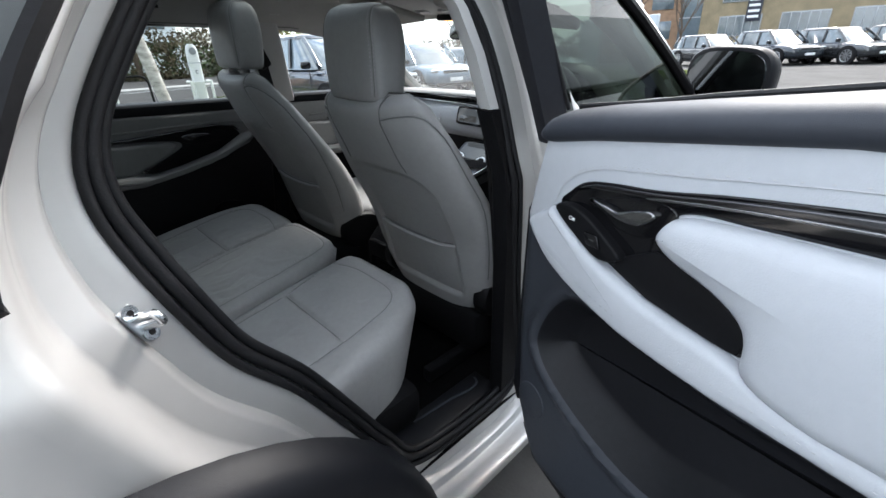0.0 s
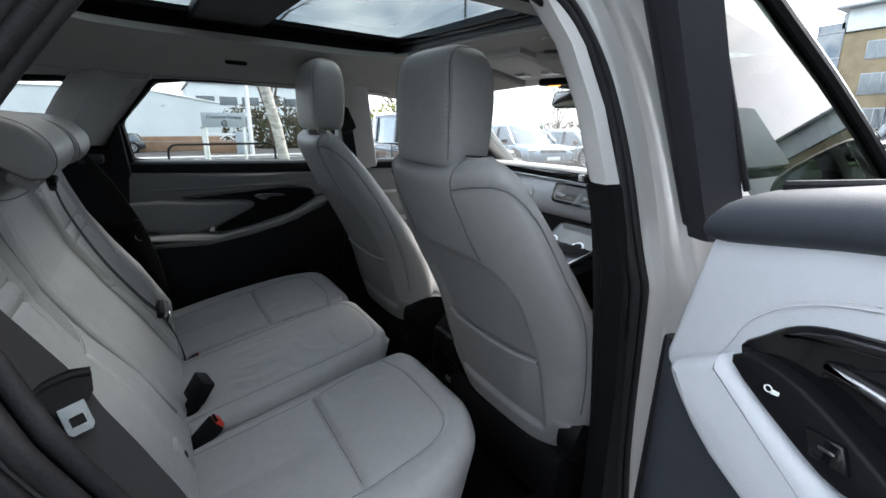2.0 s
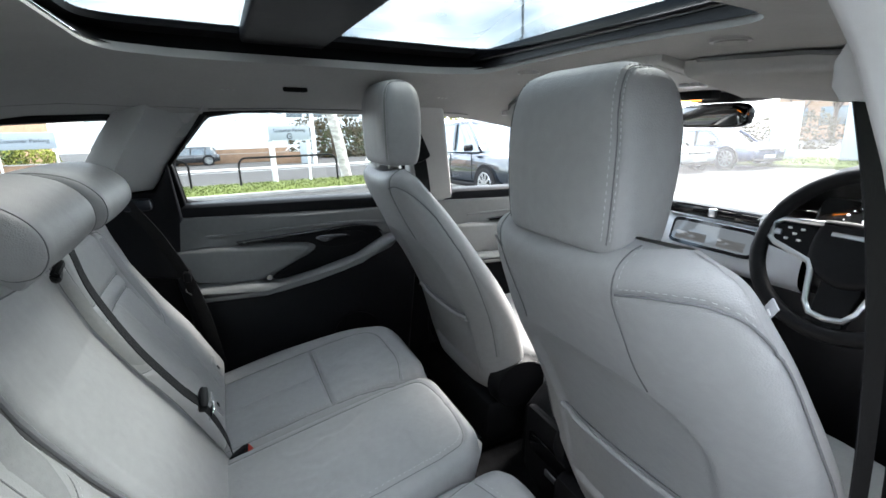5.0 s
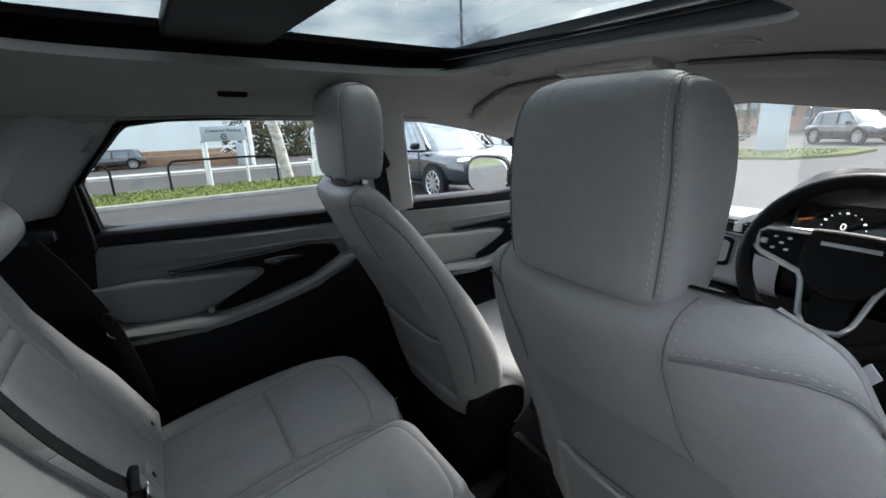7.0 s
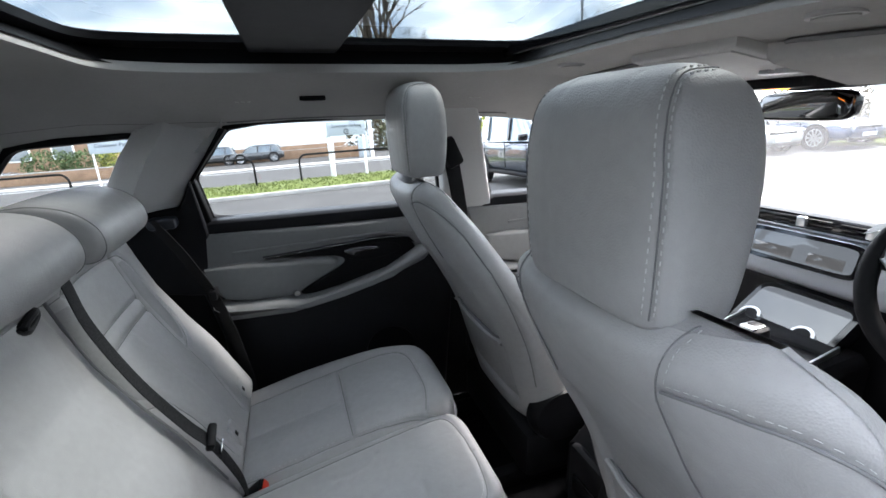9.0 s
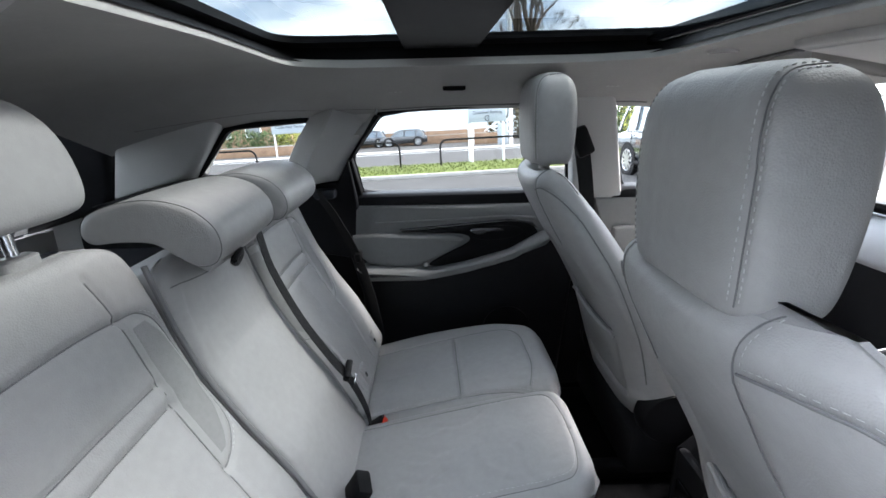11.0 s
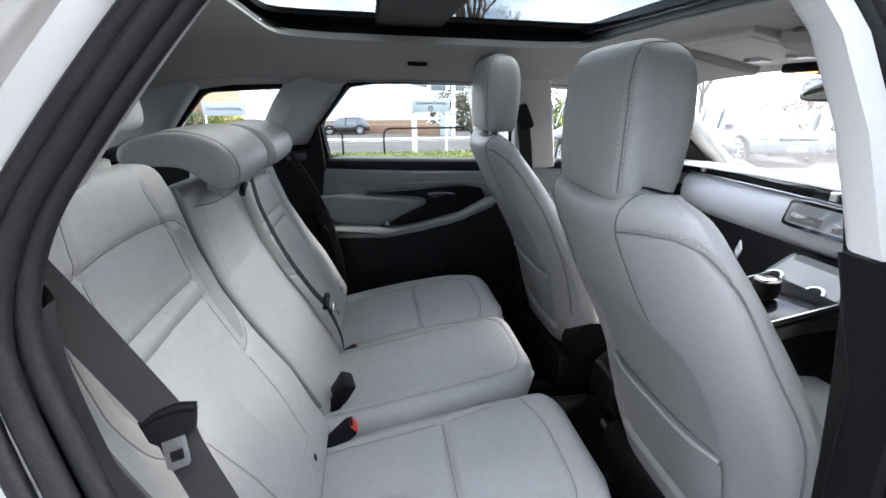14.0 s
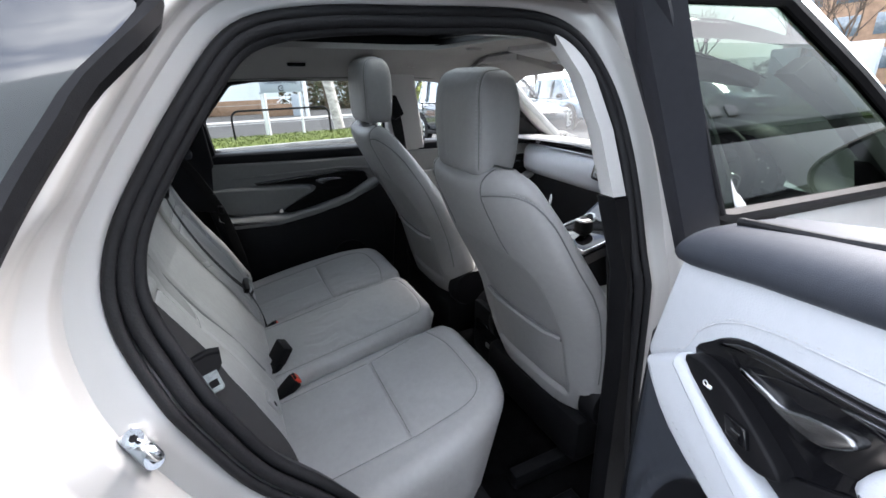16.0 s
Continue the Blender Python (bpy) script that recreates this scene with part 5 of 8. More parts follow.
BACK_R = [(0.68, 0.130, 0.615), (0.93, 0.125, 0.625), (1.12, 0.127, 0.606), (1.20, 0.130, 0.590), (1.255, 0.140, 0.568), (1.290, 0.165, 0.535), (1.304, 0.215, 0.485)]
BACK_L = [(0.68, -0.625, -0.175), (0.93, -0.625, -0.175), (1.10, -0.612, -0.185), (1.18, -0.598, -0.195), (1.225, -0.580, -0.208), (1.252, -0.550, -0.235), (1.263, -0.505, -0.275)]
for s, c, dz, table in ((1, 0.337, 0.0, BACK_R), (-1, -0.342, -0.03, BACK_L)):
    F = lambda x, z: (c + s * x, z + dz)
    # inner and outer edges of the centre panel, strip across it, and the wings
    lines = []
    for e in (1, -1):
        lines.append(("panel_seam", curved([F(e * 0.085, 0.76), F(e * 0.098, 0.86), F(e * 0.110, 0.95), F(e * 0.116, 1.08), F(e * 0.112, 1.195), F(e * 0.095, 1.262)])))
        lines.append(("wing_seam", curved([F(e * 0.112, 1.197), F(e * 0.150, 1.190), F(e * 0.176, 1.155), F(e * 0.190, 1.06), F(e * 0.184, 0.995), F(e * 0.150, 0.962), F(e * 0.112, 0.950)])))
    for z in (1.097, 1.063):
        lines.append(("strip_seam", curved([F(-0.114, z), F(0, z + 0.002), F(0.114, z)])))
    lines.append(("top_seam", curved([F(-0.112, 1.197), F(-0.05, 1.203), F(0.05, 1.203), F(0.112, 1.197)])))
    middle = curved([F(0.0, 1.060), F(0.004, 0.95), F(0.0, 0.78)])
    swell = [(*F(0, 1.15), 0.10, 0.04, 0.005), (*F(0, 1.08), 0.12, 0.010, 0.004), (*F(0.055, 0.95), 0.05, 0.09, 0.005), (*F(-0.055, 0.95), 0.05, 0.09, 0.005)]
    swell += [(*F(e * 0.150, 1.08), 0.026, 0.08, 0.007) for e in (1, -1)] + [(*F(e * 0.165, 0.86), 0.05, 0.08, 0.006) for e in (1, -1)]
    pw_ = Pillow(table, -0.13, -0.010, 0.042, BACKFACE, [(ln, 0.0055, 0.0048) for _, ln in lines] + [(middle, 0.006, 0.0015)], swell)
    ob = part("backrest", pw_.mesh(), LEATHER, bench)
    sb = bmesh.new()
    for nm, ln in lines:
        part(nm, tube(pw_.on(ln[1:-1], 0.0006, 1), 0.0016, 6), SEAM, ob)
        if nm == "wing_seam":
            stitches(pw_.on([(a + (0.007 if a > c else -0.007), b) for a, b in ln[6:-6]], 0.0003, 2), sb)
    part("stitching", sb, THREAD, ob)
    for e in (1, -1):
        nx, nz, rows = 12, 30, []
        for j in range(nz + 1):
            t = j / nz
            z = 0.966 + 0.216 * t
            xi, xo = 0.122, float(np.interp(t, (0, 0.08, 0.25, 0.5, 0.85, 1), (0.132, 0.152, 0.174, 0.181, 0.168, 0.148)))
            pts = [F(e * (xi + (xo - xi) * i / nx), z) for i in range(nx + 1)]
            rows.append([BACKFACE(a, b, float(w) + (0.0008 if 0 < i < nx and 0 < j < nz else -0.001)) for i, ((a, b), w) in enumerate(zip(pts, pw_.w([p[0] for p in pts], [p[1] for p in pts])))])
        part("wing_pad", loft(rows, False, False), SUEDE, ob, "finely perforated grey side wing")
pw_ = Pillow([(0.68, -0.178, 0.126), (1.10, -0.175, 0.123), (1.19, -0.168, 0.117), (1.225, -0.150, 0.100), (1.236, -0.12, 0.07)], -0.13, -0.008, 0.026, BACKFACE, [(curved([(0.112, 0.75), (0.108, 0.95), (0.098, 1.12), (0.085, 1.18)]), 0.005, 0.002), (curved([(-0.16, 0.75), (-0.155, 0.95), (-0.145, 1.12), (-0.13, 1.18)]), 0.005, 0.002)], [(-0.025, 1.0, 0.10, 0.18, 0.008)])
bmid = part("middle_backrest", pw_.mesh(), LEATHER, bench)
# top seam of the middle back and the gaps beside it
tr = surface(bmid)
part("top_seam", tube(laid(tr, [Vector((0.125, back_y(1.20) + 0.02, 1.20)), Vector((0.0, back_y(1.185) + 0.02, 1.185)), Vector((-0.165, back_y(1.18) + 0.02, 1.18))], 0.0006, 8), 0.0018, 6), SEAM, bmid)
part("gap_line", tube([BACKFACE(0.127, 0.74 + 0.50 * k / 14, -0.020) for k in range(15)], 0.0045, 8), SEAM, bmid)
part("gap_line", tube([BACKFACE(-0.178, 0.74 + 0.47 * k / 14, -0.020) for k in range(15)], 0.0045, 8), SEAM, bmid)
# child-seat anchor covers at the foot of the backrests
for x in (0.284, 0.50, -0.312, -0.50):
    an = thing("anchor_cover", "small grey plastic cover of a child-seat anchor", "anchor cover", (x, -0.54, 0.70), "anchor covers")
    lean = Matrix.Translation((x, -0.560, 0.745)) @ Euler((radians(22), 0, 0)).to_matrix().to_4x4()
    part("cover", box((0, 0, 0), (0.046, 0.014, 0.058), 0.006, turn=lean), LEATHER, an)
    part("slot", box((0, 0, 0), (0.012, 0.004, 0.012), 0.0015, turn=lean @ Matrix.Translation((0.008, 0.0065, 0.002))), BLACK, an)

# rear headrests: two pushed down over the backrest, the right one pulled up on its posts
def low_headrest(cx, a, label, zc=1.275, depth=0.10):
    h = thing("rear_headrest", label, "headrest", (cx, -0.78, 1.22), "rear headrests")
    # comma-shaped section in (y, z), thick behind and tapering down over the front
    prof = crom([(y, zc + z, 0) for y, z in ((-0.882, 0.006), (-0.868, 0.032), (-0.82, 0.050), (-0.765, 0.054), (-0.715, 0.040), (-0.684, 0.010), (-0.677, -0.022), (-0.689, -0.046), (-0.712, -0.052), (-0.738, -0.036), (-0.775, -0.012), (-0.83, -0.008), (-0.868, -0.010))], 6, True)
    mid = sum(prof, Vector()) / len(prof)
    rings = []
    for t, k in ((-1, 0.2), (-1, 0.6), (-0.99, 0.86), (-0.965, 0.95), (-0.92, 0.99), (-0.75, 1.0), (-0.4, 1.02), (0, 1.025), (0.4, 1.02), (0.75, 1.0), (0.92, 0.99), (0.965, 0.95), (0.99, 0.86), (1, 0.6), (1, 0.2)):
        rings.append([Vector((cx + t * a, *(mid + (p - mid) * k).to_2d())) for p in prof])
    ob = part("cushion", loft(rings), LEATHER, h)
    tr = surface(ob)
    for s in (1, -1):
        ln = [Vector((cx + s * a * 0.955, *(mid + (p - mid) * 1.1).to_2d())) for p in prof]
        part("end_seam", tube(laid(tr, ln[::4], 0.0004, 4, True), 0.0013, 6, True), SEAM, ob)
    return h


low_headrest(-0.012, 0.128, "grey leather middle rear headrest pushed fully down")
low_headrest(-0.342, 0.138, "grey leather passenger side rear headrest pushed fully down", 1.268)
h = thing("rear_headrest", "grey leather driver's side rear headrest raised on chrome posts", "headrest", (0.37, -0.84, 1.26), "rear headrests")
prof = [(1.336, 0.10, 0.02), (1.342, 0.138, 0.045), (1.365, 0.152, 0.056), (1.41, 0.155, 0.058), (1.445, 0.145, 0.052), (1.468, 0.12, 0.035), (1.476, 0.08, 0.012)]
part("cushion", loft([superring(0.345, -0.815 - (p.x - 1.35) * 0.25, p.x, p.y, p.z, 3.5, 44) for p in crom(prof, 4)]), LEATHER, h)
for s in (-1, 1):
    part("post", tube([(0.345 + s * 0.07, -0.83, 1.36), (0.345 + s * 0.07, -0.822, 1.265)], 0.0065, 12), CHROME, h, "chrome post")
    part("sleeve", loft([superring(0.345 + s * 0.07, -0.823, z, a, b, 2.2, 20) for z, a, b in ((1.285, 0.026, 0.015), (1.298, 0.025, 0.014), (1.301, 0.018, 0.010))]), LEATHER, h)
# tether loops in front of the middle headrest
lp = thing("tether_loop", "small black loop below the middle rear headrest", "strap loop", (0.0, -0.71, 1.20))
part("loop", tube(crom([(-0.03, -0.712, 1.205), (0.0, -0.700, 1.213), (0.028, -0.700, 1.206), (0.015, -0.703, 1.196), (-0.02, -0.710, 1.198)], 5, True), 0.006, 8, True), BLACK, lp)
part("shroud", box((-0.03, -0.735, 1.215), (0.20, 0.04, 0.02), 0.008, turn=Euler((radians(-35), 0, 0)).to_matrix().to_4x4()), LEATHER, lp)

# ---- seat belts ----
def belt(name, label, line, side, width=0.046, mat=BELT_DARK):
    b = thing(name, label, "seat belt", line[0])
    part("webbing", ribbon(crom(line, 8), side, width, 0.0016), mat, b)
    return b


b1 = belt("seat_belt", "grey-black seat belt hanging beside the driver's side rear place", [(0.54, -0.82, 1.32), (0.550, -0.775, 1.285), (0.557, -0.732, 1.222), (0.559, -0.692, 1.149), (0.562, -0.650, 1.070), (0.571, -0.634, 1.035), (0.593, -0.600, 0.975), (0.61, -0.56, 0.88), (0.62, -0.54, 0.74), (0.62, -0.54, 0.60)], (-0.45, 0.30, 0.80), 0.037, BELT)
t_down = Vector((0.42, 0.25, -0.80)).normalized()
t_side = Vector((-0.50, 0.40, 0.70))
t_side = (t_side - t_side.dot(t_down) * t_down).normalized()
t_out = t_side.cross(t_down)
tn = Matrix.Translation((0.5605, -0.647, 1.066)) @ Matrix((t_side, t_out, -t_down)).transposed().to_4x4()
TONGUE = lambda a, b, w: tn @ Vector((a, w, b))
tg1 = part("tongue", plate([(-0.026, 0.009), (-0.021, 0.015), (0.021, 0.015), (0.026, 0.009), (0.021, -0.010), (0.013, -0.018), (-0.013, -0.018), (-0.021, -0.010)], -0.010, 0.006, TONGUE, 0.004), BLACK, b1, "black plastic belt tongue")
part("tongue_head", tube([TONGUE(x, z, -0.005) for x, z in ((-0.025, 0.008), (-0.012, 0.013), (0.012, 0.013), (0.025, 0.008))], 0.0065, 10), BLACK, tg1)
part("tongue_blade", plate([(-0.011, -0.014), (0.011, -0.014), (0.011, -0.040), (0.008, -0.044), (-0.008, -0.044), (-0.011, -0.040)], -0.0115, -0.0085, TONGUE, 0.0008), HANDLE, tg1, "steel tongue blade")
part("tongue_slot", plate([(-0.006, -0.026), (0.006, -0.026), (0.006, -0.036), (-0.006, -0.036)], -0.0123, -0.011, TONGUE, 0.0003), BLACK, tg1)
z0 = [1.225, 1.12, 1.0, 0.90]
b2 = belt("seat_belt", "black middle seat belt running down the backrest", [(-0.165, back_y(1.25) - 0.02, 1.25)] + [(-0.172 + 0.006 * i, back_y(z) + 0.024, z) for i, z in enumerate(z0)] + [(-0.150, back_y(0.84) + 0.03, 0.84), (-0.165, -0.535, 0.74), (-0.18, -0.53, 0.66)], (1, 0.1, 0), 0.040)
part("tongue", box((-0.155, back_y(0.86) + 0.036, 0.86), (0.052, 0.016, 0.022), 0.005, turn=Euler((radians(-20), radians(20), 0)).to_matrix().to_4x4()), BLACK, b2)
part("tongue_blade", box((-0.150, back_y(0.835) + 0.036, 0.832), (0.022, 0.003, 0.034), 0.001, turn=Euler((radians(-20), radians(20), 0)).to_matrix().to_4x4()), CHROME, b2)
b3 = belt("seat_belt", "black seat belt beside the passenger side rear place", [(-0.635, -0.72, 1.20), (-0.63, -0.66, 1.10), (-0.63, -0.60, 0.95), (-0.63, -0.56, 0.75), (-0.63, -0.55, 0.60)], (0.5, 0.6, 0), 0.046)
part("tongue", box((-0.628, -0.605, 0.985), (0.05, 0.02, 0.03), 0.006), BLACK, b3)
# belt guides on the rear pillar
gd = thing("belt_guide", "dark belt guide at the foot of the rear pillar", "belt guide", (-0.66, -0.74, 1.18))
part("guide", box((-0.66, -0.70, 1.19), (0.05, 0.07, 0.03), 0.01), GREY_SOFT, gd)
b4 = belt("seat_belt", "black front passenger belt on the middle pillar", [(-0.60, 0.10, 1.33), (-0.62, 0.13, 1.2), (-0.64, 0.16, 1.0), (-0.64, 0.18, 0.7), (-0.64, 0.18, 0.5)], (0, 1, 0), 0.046)
part("anchor", box((-0.595, 0.10, 1.335), (0.03, 0.055, 0.09), 0.012, turn=Euler((radians(25), 0, 0)).to_matrix().to_4x4()), BLACK, b4)
b5 = belt("seat_belt", "pale trimmed belt anchor on the driver's side middle pillar", [(0.545, 0.06, 1.46), (0.575, 0.10, 1.3), (0.60, 0.13, 1.1), (0.62, 0.16, 0.8), (0.64, 0.17, 0.5)], (0, 1, 0), 0.046)
part("anchor", loft([superring(0.552, 0.052, 1.466 + dz, a, b, 2.6, 20) for dz, a, b in ((-0.035, 0.012, 0.014), (-0.022, 0.020, 0.022), (0.0, 0.022, 0.024), (0.018, 0.016, 0.018), (0.028, 0.008, 0.01))]), TRIM_W, b5, "pale plastic belt anchor cover")


def buckle(x, y, z, rz, label, tilt=-25, tall=0.0):
    k = thing("belt_buckle", label, "belt buckle", (x, y, z - 0.06), "rear belt buckles")
    m = Matrix.Translation((x, y, z)) @ Euler((radians(tilt), 0, radians(rz))).to_matrix().to_4x4()
    part("case", box((0, 0, 0), (0.044, 0.026, 0.085), 0.006, turn=m @ Matrix.Translation((0, 0, -0.045))), BLACK, k)
    part("release_button", box((0, 0, 0), (0.034, 0.020, 0.010), 0.003, turn=m @ Matrix.Translation((0, 0, -0.001))), RED, k, "red release button")
    part("slot", box((0, 0, 0), (0.028, 0.004, 0.006), 0.001, turn=m @ Matrix.Translation((0, -0.010, 0.001))), BLACK, k)
    return k


buckle(0.165, -0.490, 0.712, 10, "black buckle with red button between the rear places", -50)
buckle(-0.178, -0.497, 0.690, -5, "black buckle with red button beside the passenger side rear place", -55)
k = thing("belt_stalk", "black upright buckle of the middle belt", "belt buckle", (0.10, -0.53, 0.68))
m = Matrix.Translation((0.092, -0.515, 0.755)) @ Euler((radians(-30), radians(10), radians(15))).to_matrix().to_4x4()
part("head", box((0, 0, 0), (0.05, 0.030, 0.056), 0.005, turn=m), BLACK, k)
part("stem", box((0, 0, 0), (0.036, 0.02, 0.07), 0.006, turn=m @ Matrix.Translation((0.01, 0, -0.055))), BLACK, k)

# ---- dashboard ----
DY, DZ = 0.09, 0.072  # the upper dash stands this much further on and up
dash = thing("dashboard", "pale leather dashboard with black vents and screens", "dashboard", (0, 0.95, 0.6), kind="structure")
prof_top = crom([(0.865, 1.172, 0), (0.885, 1.184, 0), (0.96, 1.186, 0), (1.08, 1.172, 0), (1.30, 1.13, 0)], 4)
DASH_TOP = material("dash_top_leather", (0.36, 0.345, 0.335), 0.5, var=0.04, scale=6, bump=0.2, bump_scale=420, spec=0.4)
part("top_pad", loft([[Vector((x, p.x - 0.07 * (x / 0.7) ** 2 * 1.0, p.y - 0.012 * (x / 0.7) ** 2)) for p in prof_top] for x in (-0.72, -0.55, -0.35, -0.15, 0.05, 0.2)], False, False), DASH_TOP, dash)
part("binnacle", loft([[Vector((x, y, z + h * math.exp(-((x - 0.355) / 0.190) ** 4))) for x in (0.10, 0.13, 0.15, 0.17, 0.19, 0.21, 0.24, 0.28, 0.32, 0.385, 0.45, 0.49, 0.53, 0.57, 0.65, 0.72)] for y, z, h in ((0.785, 1.165, 0.145), (0.82, 1.18, 0.156), (0.9, 1.185, 0.145), (1.05, 1.175, 0.06), (1.30, 1.13, 0.0))], False, False), BLACK_SOFT, dash, "black soft instrument hood")
part("vent_strip", box((-0.19, 0.885, 1.153), (1.0, 0.05, 0.036), 0.006), GLOSS_BLACK, dash)
for x0, x1 in ((-0.68, -0.50), (-0.13, 0.0), (0.02, 0.15)):
    vb = bmesh.new()
    for k in range(3):
        box(((x0 + x1) / 2, 0.768 + DY, 1.075 + DZ + 0.009 * k), (x1 - x0, 0.012, 0.002), 0.0005, bm=vb)
    part("vent_slats", vb, BLACK, dash)
    part("vent_tab", box(((x0 + x1) / 2, 0.764 + DY, 1.084 + DZ), (0.022, 0.014, 0.026), 0.003), SATIN, dash, "bright vent tab")
part("vent_trim", box((-0.19, 0.772 + DY, 1.063 + DZ), (1.0, 0.008, 0.005), 0.0015), SATIN, dash)
band = crom([(0.885, 1.134, 0), (0.848, 1.108, 0), (0.832, 1.06, 0), (0.840, 1.01, 0), (0.875, 0.982, 0)], 5)
part("leather_band", loft([[Vector((x, p.x + 0.10 * max(0, abs(x) - 0.45) ** 1.5, p.y)) for p in band] for x in (-0.72, -0.6, -0.4, -0.2, 0.0, 0.2)], False, False), LEATHER_W, dash, "pale stitched leather band")
part("leather_band", loft([[Vector((x, p.x + 0.03 + 0.10 * max(0, abs(x) - 0.45) ** 1.5, p.y)) for p in band] for x in (0.20, 0.3, 0.5, 0.72)], False, False), BLACK_SOFT, dash)
part("lower_panel", loft([[Vector((x, y, z)) for x in (-0.72, -0.2, 0.3, 0.72)] for y, z in ((0.88, 0.99), (0.875, 0.80), (0.90, 0.62), (1.0, 0.45))], False, False), BLACK_SOFT, dash)
# main screen, tilted back
sm = Matrix.Translation((-0.040, 0.832, 1.088)) @ Euler((radians(-14), 0, 0)).to_matrix().to_4x4()
scr = thing("main_screen", "wide touch screen in a silver frame on the dashboard", "screen", (-0.04, 0.83, 1.04))
part("frame", loft([[sm @ Vector((p.x, y, p.y)) for p in superring(0, 0, 0, a, b, 7, 40)] for y, a, b in ((0.03, 0.130, 0.040), (-0.006, 0.134, 0.044), (-0.010, 0.132, 0.042))]), LEATHER_W, scr)
part("display", loft([[sm @ Vector((p.x, y, p.y)) for p in superring(0, 0, 0, a, b, 9, 40)] for y, a, b in ((-0.0102, 0.124, 0.032), (-0.0125, 0.123, 0.031))]), PALE_GLOW, scr, "lit pale display")
for x, z, w, h in ((-0.06, -0.012, 0.10, 0.026), (0.065, -0.012, 0.08, 0.026)):
    part("display_tile", box((0, 0, 0), (w, 0.001, h), 0.0003, turn=sm @ Matrix.Translation((x, -0.013, z))), GREY_GLOW, scr)
part("screen_rim", loft([[sm @ Vector((p.x, y, p.y)) for p in superring(0, 0, 0, a, b, 9, 40)] for y, a, b in ((-0.0095, 0.132, 0.042), (-0.0118, 0.131, 0.041), (-0.0118, 0.1235, 0.0315))], False), GLOSS_BLACK, scr)
# lower screen panel with two knobs
cs = thing("console_panel", "sloping glass control panel with two chrome knobs", "control panel", (0.0, 0.74, 0.86))
cm_ = Matrix.Translation((0.0, 0.762, 0.920)) @ Euler((radians(-55), 0, 0)).to_matrix().to_4x4()
part("panel", loft([[cm_ @ Vector((p.x, y, p.y)) for p in superring(0, 0, 0, a, b, 7, 40)] for y, a, b in ((0.05, 0.115, 0.10), (0.0, 0.120, 0.105), (-0.004, 0.118, 0.103))]), GLOSS_BLACK, cs)
# glossy panel: its pale sky reflection is imitated by emission
part("display", loft([[cm_ @ Vector((p.x, y, p.y)) for p in superring(0, 0.0, 0.0, a, b, 9, 40)] for y, a, b in ((-0.0042, 0.106, 0.088), (-0.006, 0.105, 0.087))]), PALE_GLOW, cs, "pale control display with reflected sky put in as a glow")
part("display_tile", box((0, 0, 0), (0.20, 0.001, 0.045), 0.0003, turn=cm_ @ Matrix.Translation((0, -0.0065, -0.058))), GREY_GLOW, cs)
for x in (-0.065, 0.062):
    c0 = cm_ @ Vector((x, -0.004, -0.030))
    c1 = cm_ @ Vector((x, -0.026, -0.030))
    kn = part("knob", tube([c0, c1], 0.026, 28), SATIN, cs, "chrome rotary knob")
    part("knob_face", tube([c1, cm_ @ Vector((x, -0.0275, -0.030))], 0.0185, 28), BLACK, kn)
part("small_knob", tube([cm_ @ Vector((-0.02, -0.004, -0.042)), cm_ @ Vector((-0.02, -0.016, -0.042))], 0.010, 16), SATIN, cs)
# console tunnel with gear lever
tun = thing("centre_console", "black centre console with a satin plate and armrest", "centre console", (0.03, 0.4, 0.42), kind="structure")
part("body", loft([[Vector((0.03 + x, y, z)) for x, z in ((-0.14, 0.42), (-0.135, zt - 0.02), (-0.115, zt), (0.115, zt), (0.135, zt - 0.02), (0.14, 0.42))] for y, zt in ((0.22, 0.66), (0.28, 0.72), (0.40, 0.80), (0.50, 0.862), (0.60, 0.885), (0.72, 0.895), (0.80, 0.90))], True, False), BLACK, tun)
part("top_plate", box((0.03, 0.62, 0.898), (0.21, 0.22, 0.012), 0.004, turn=Euler((radians(12), 0, 0)).to_matrix().to_4x4()), GLOSS_BLACK, tun, "gloss black console plate")
for x in (-0.078, 0.138):
    part("plate_edge", box((x, 0.62, 0.901), (0.006, 0.22, 0.016), 0.002, turn=Euler((radians(12), 0, 0)).to_matrix().to_4x4()), SATIN, tun, "satin metal edge")
part("plate_edge", box((0.03, 0.512, 0.879), (0.21, 0.006, 0.014), 0.002), SATIN, tun, "satin metal edge")
part("armrest", plate([(-0.075, 0.26), (0.135, 0.26), (0.13, 0.36), (-0.07, 0.36)], 0.72, 0.79, XY, 0.025), BLACK_SOFT, tun)
part("rear_face", box((0.03, 0.215, 0.55), (0.22, 0.03, 0.24), 0.015), BLACK, tun)
part("rear_vent", box((0.03, 0.198, 0.58), (0.16, 0.01, 0.05), 0.004), GLOSS_BLACK, tun)
part("rear_badge", box((0.05, 0.194, 0.53), (0.05, 0.006, 0.018), 0.002), SATIN, tun)
gs = thing("gear_lever", "black gear lever with a chrome cap", "gear lever", (0.03, 0.60, 0.90))
part("stem", tube([(0.036, 0.61, 0.885), (0.04, 0.60, 0.915)], 0.016, 14), BLACK, gs)
part("grip", loft([superring(0.040, 0.595, z, a, b, 2.6, 24) for z, a, b in ((0.905, 0.018, 0.020), (0.915, 0.026, 0.034), (0.94, 0.027, 0.036), (0.957, 0.024, 0.032), (0.966, 0.012, 0.016))]), BLACK, gs)
part("cap", box((0.040, 0.588, 0.960), (0.034, 0.046, 0.012), 0.005), SATIN, gs)
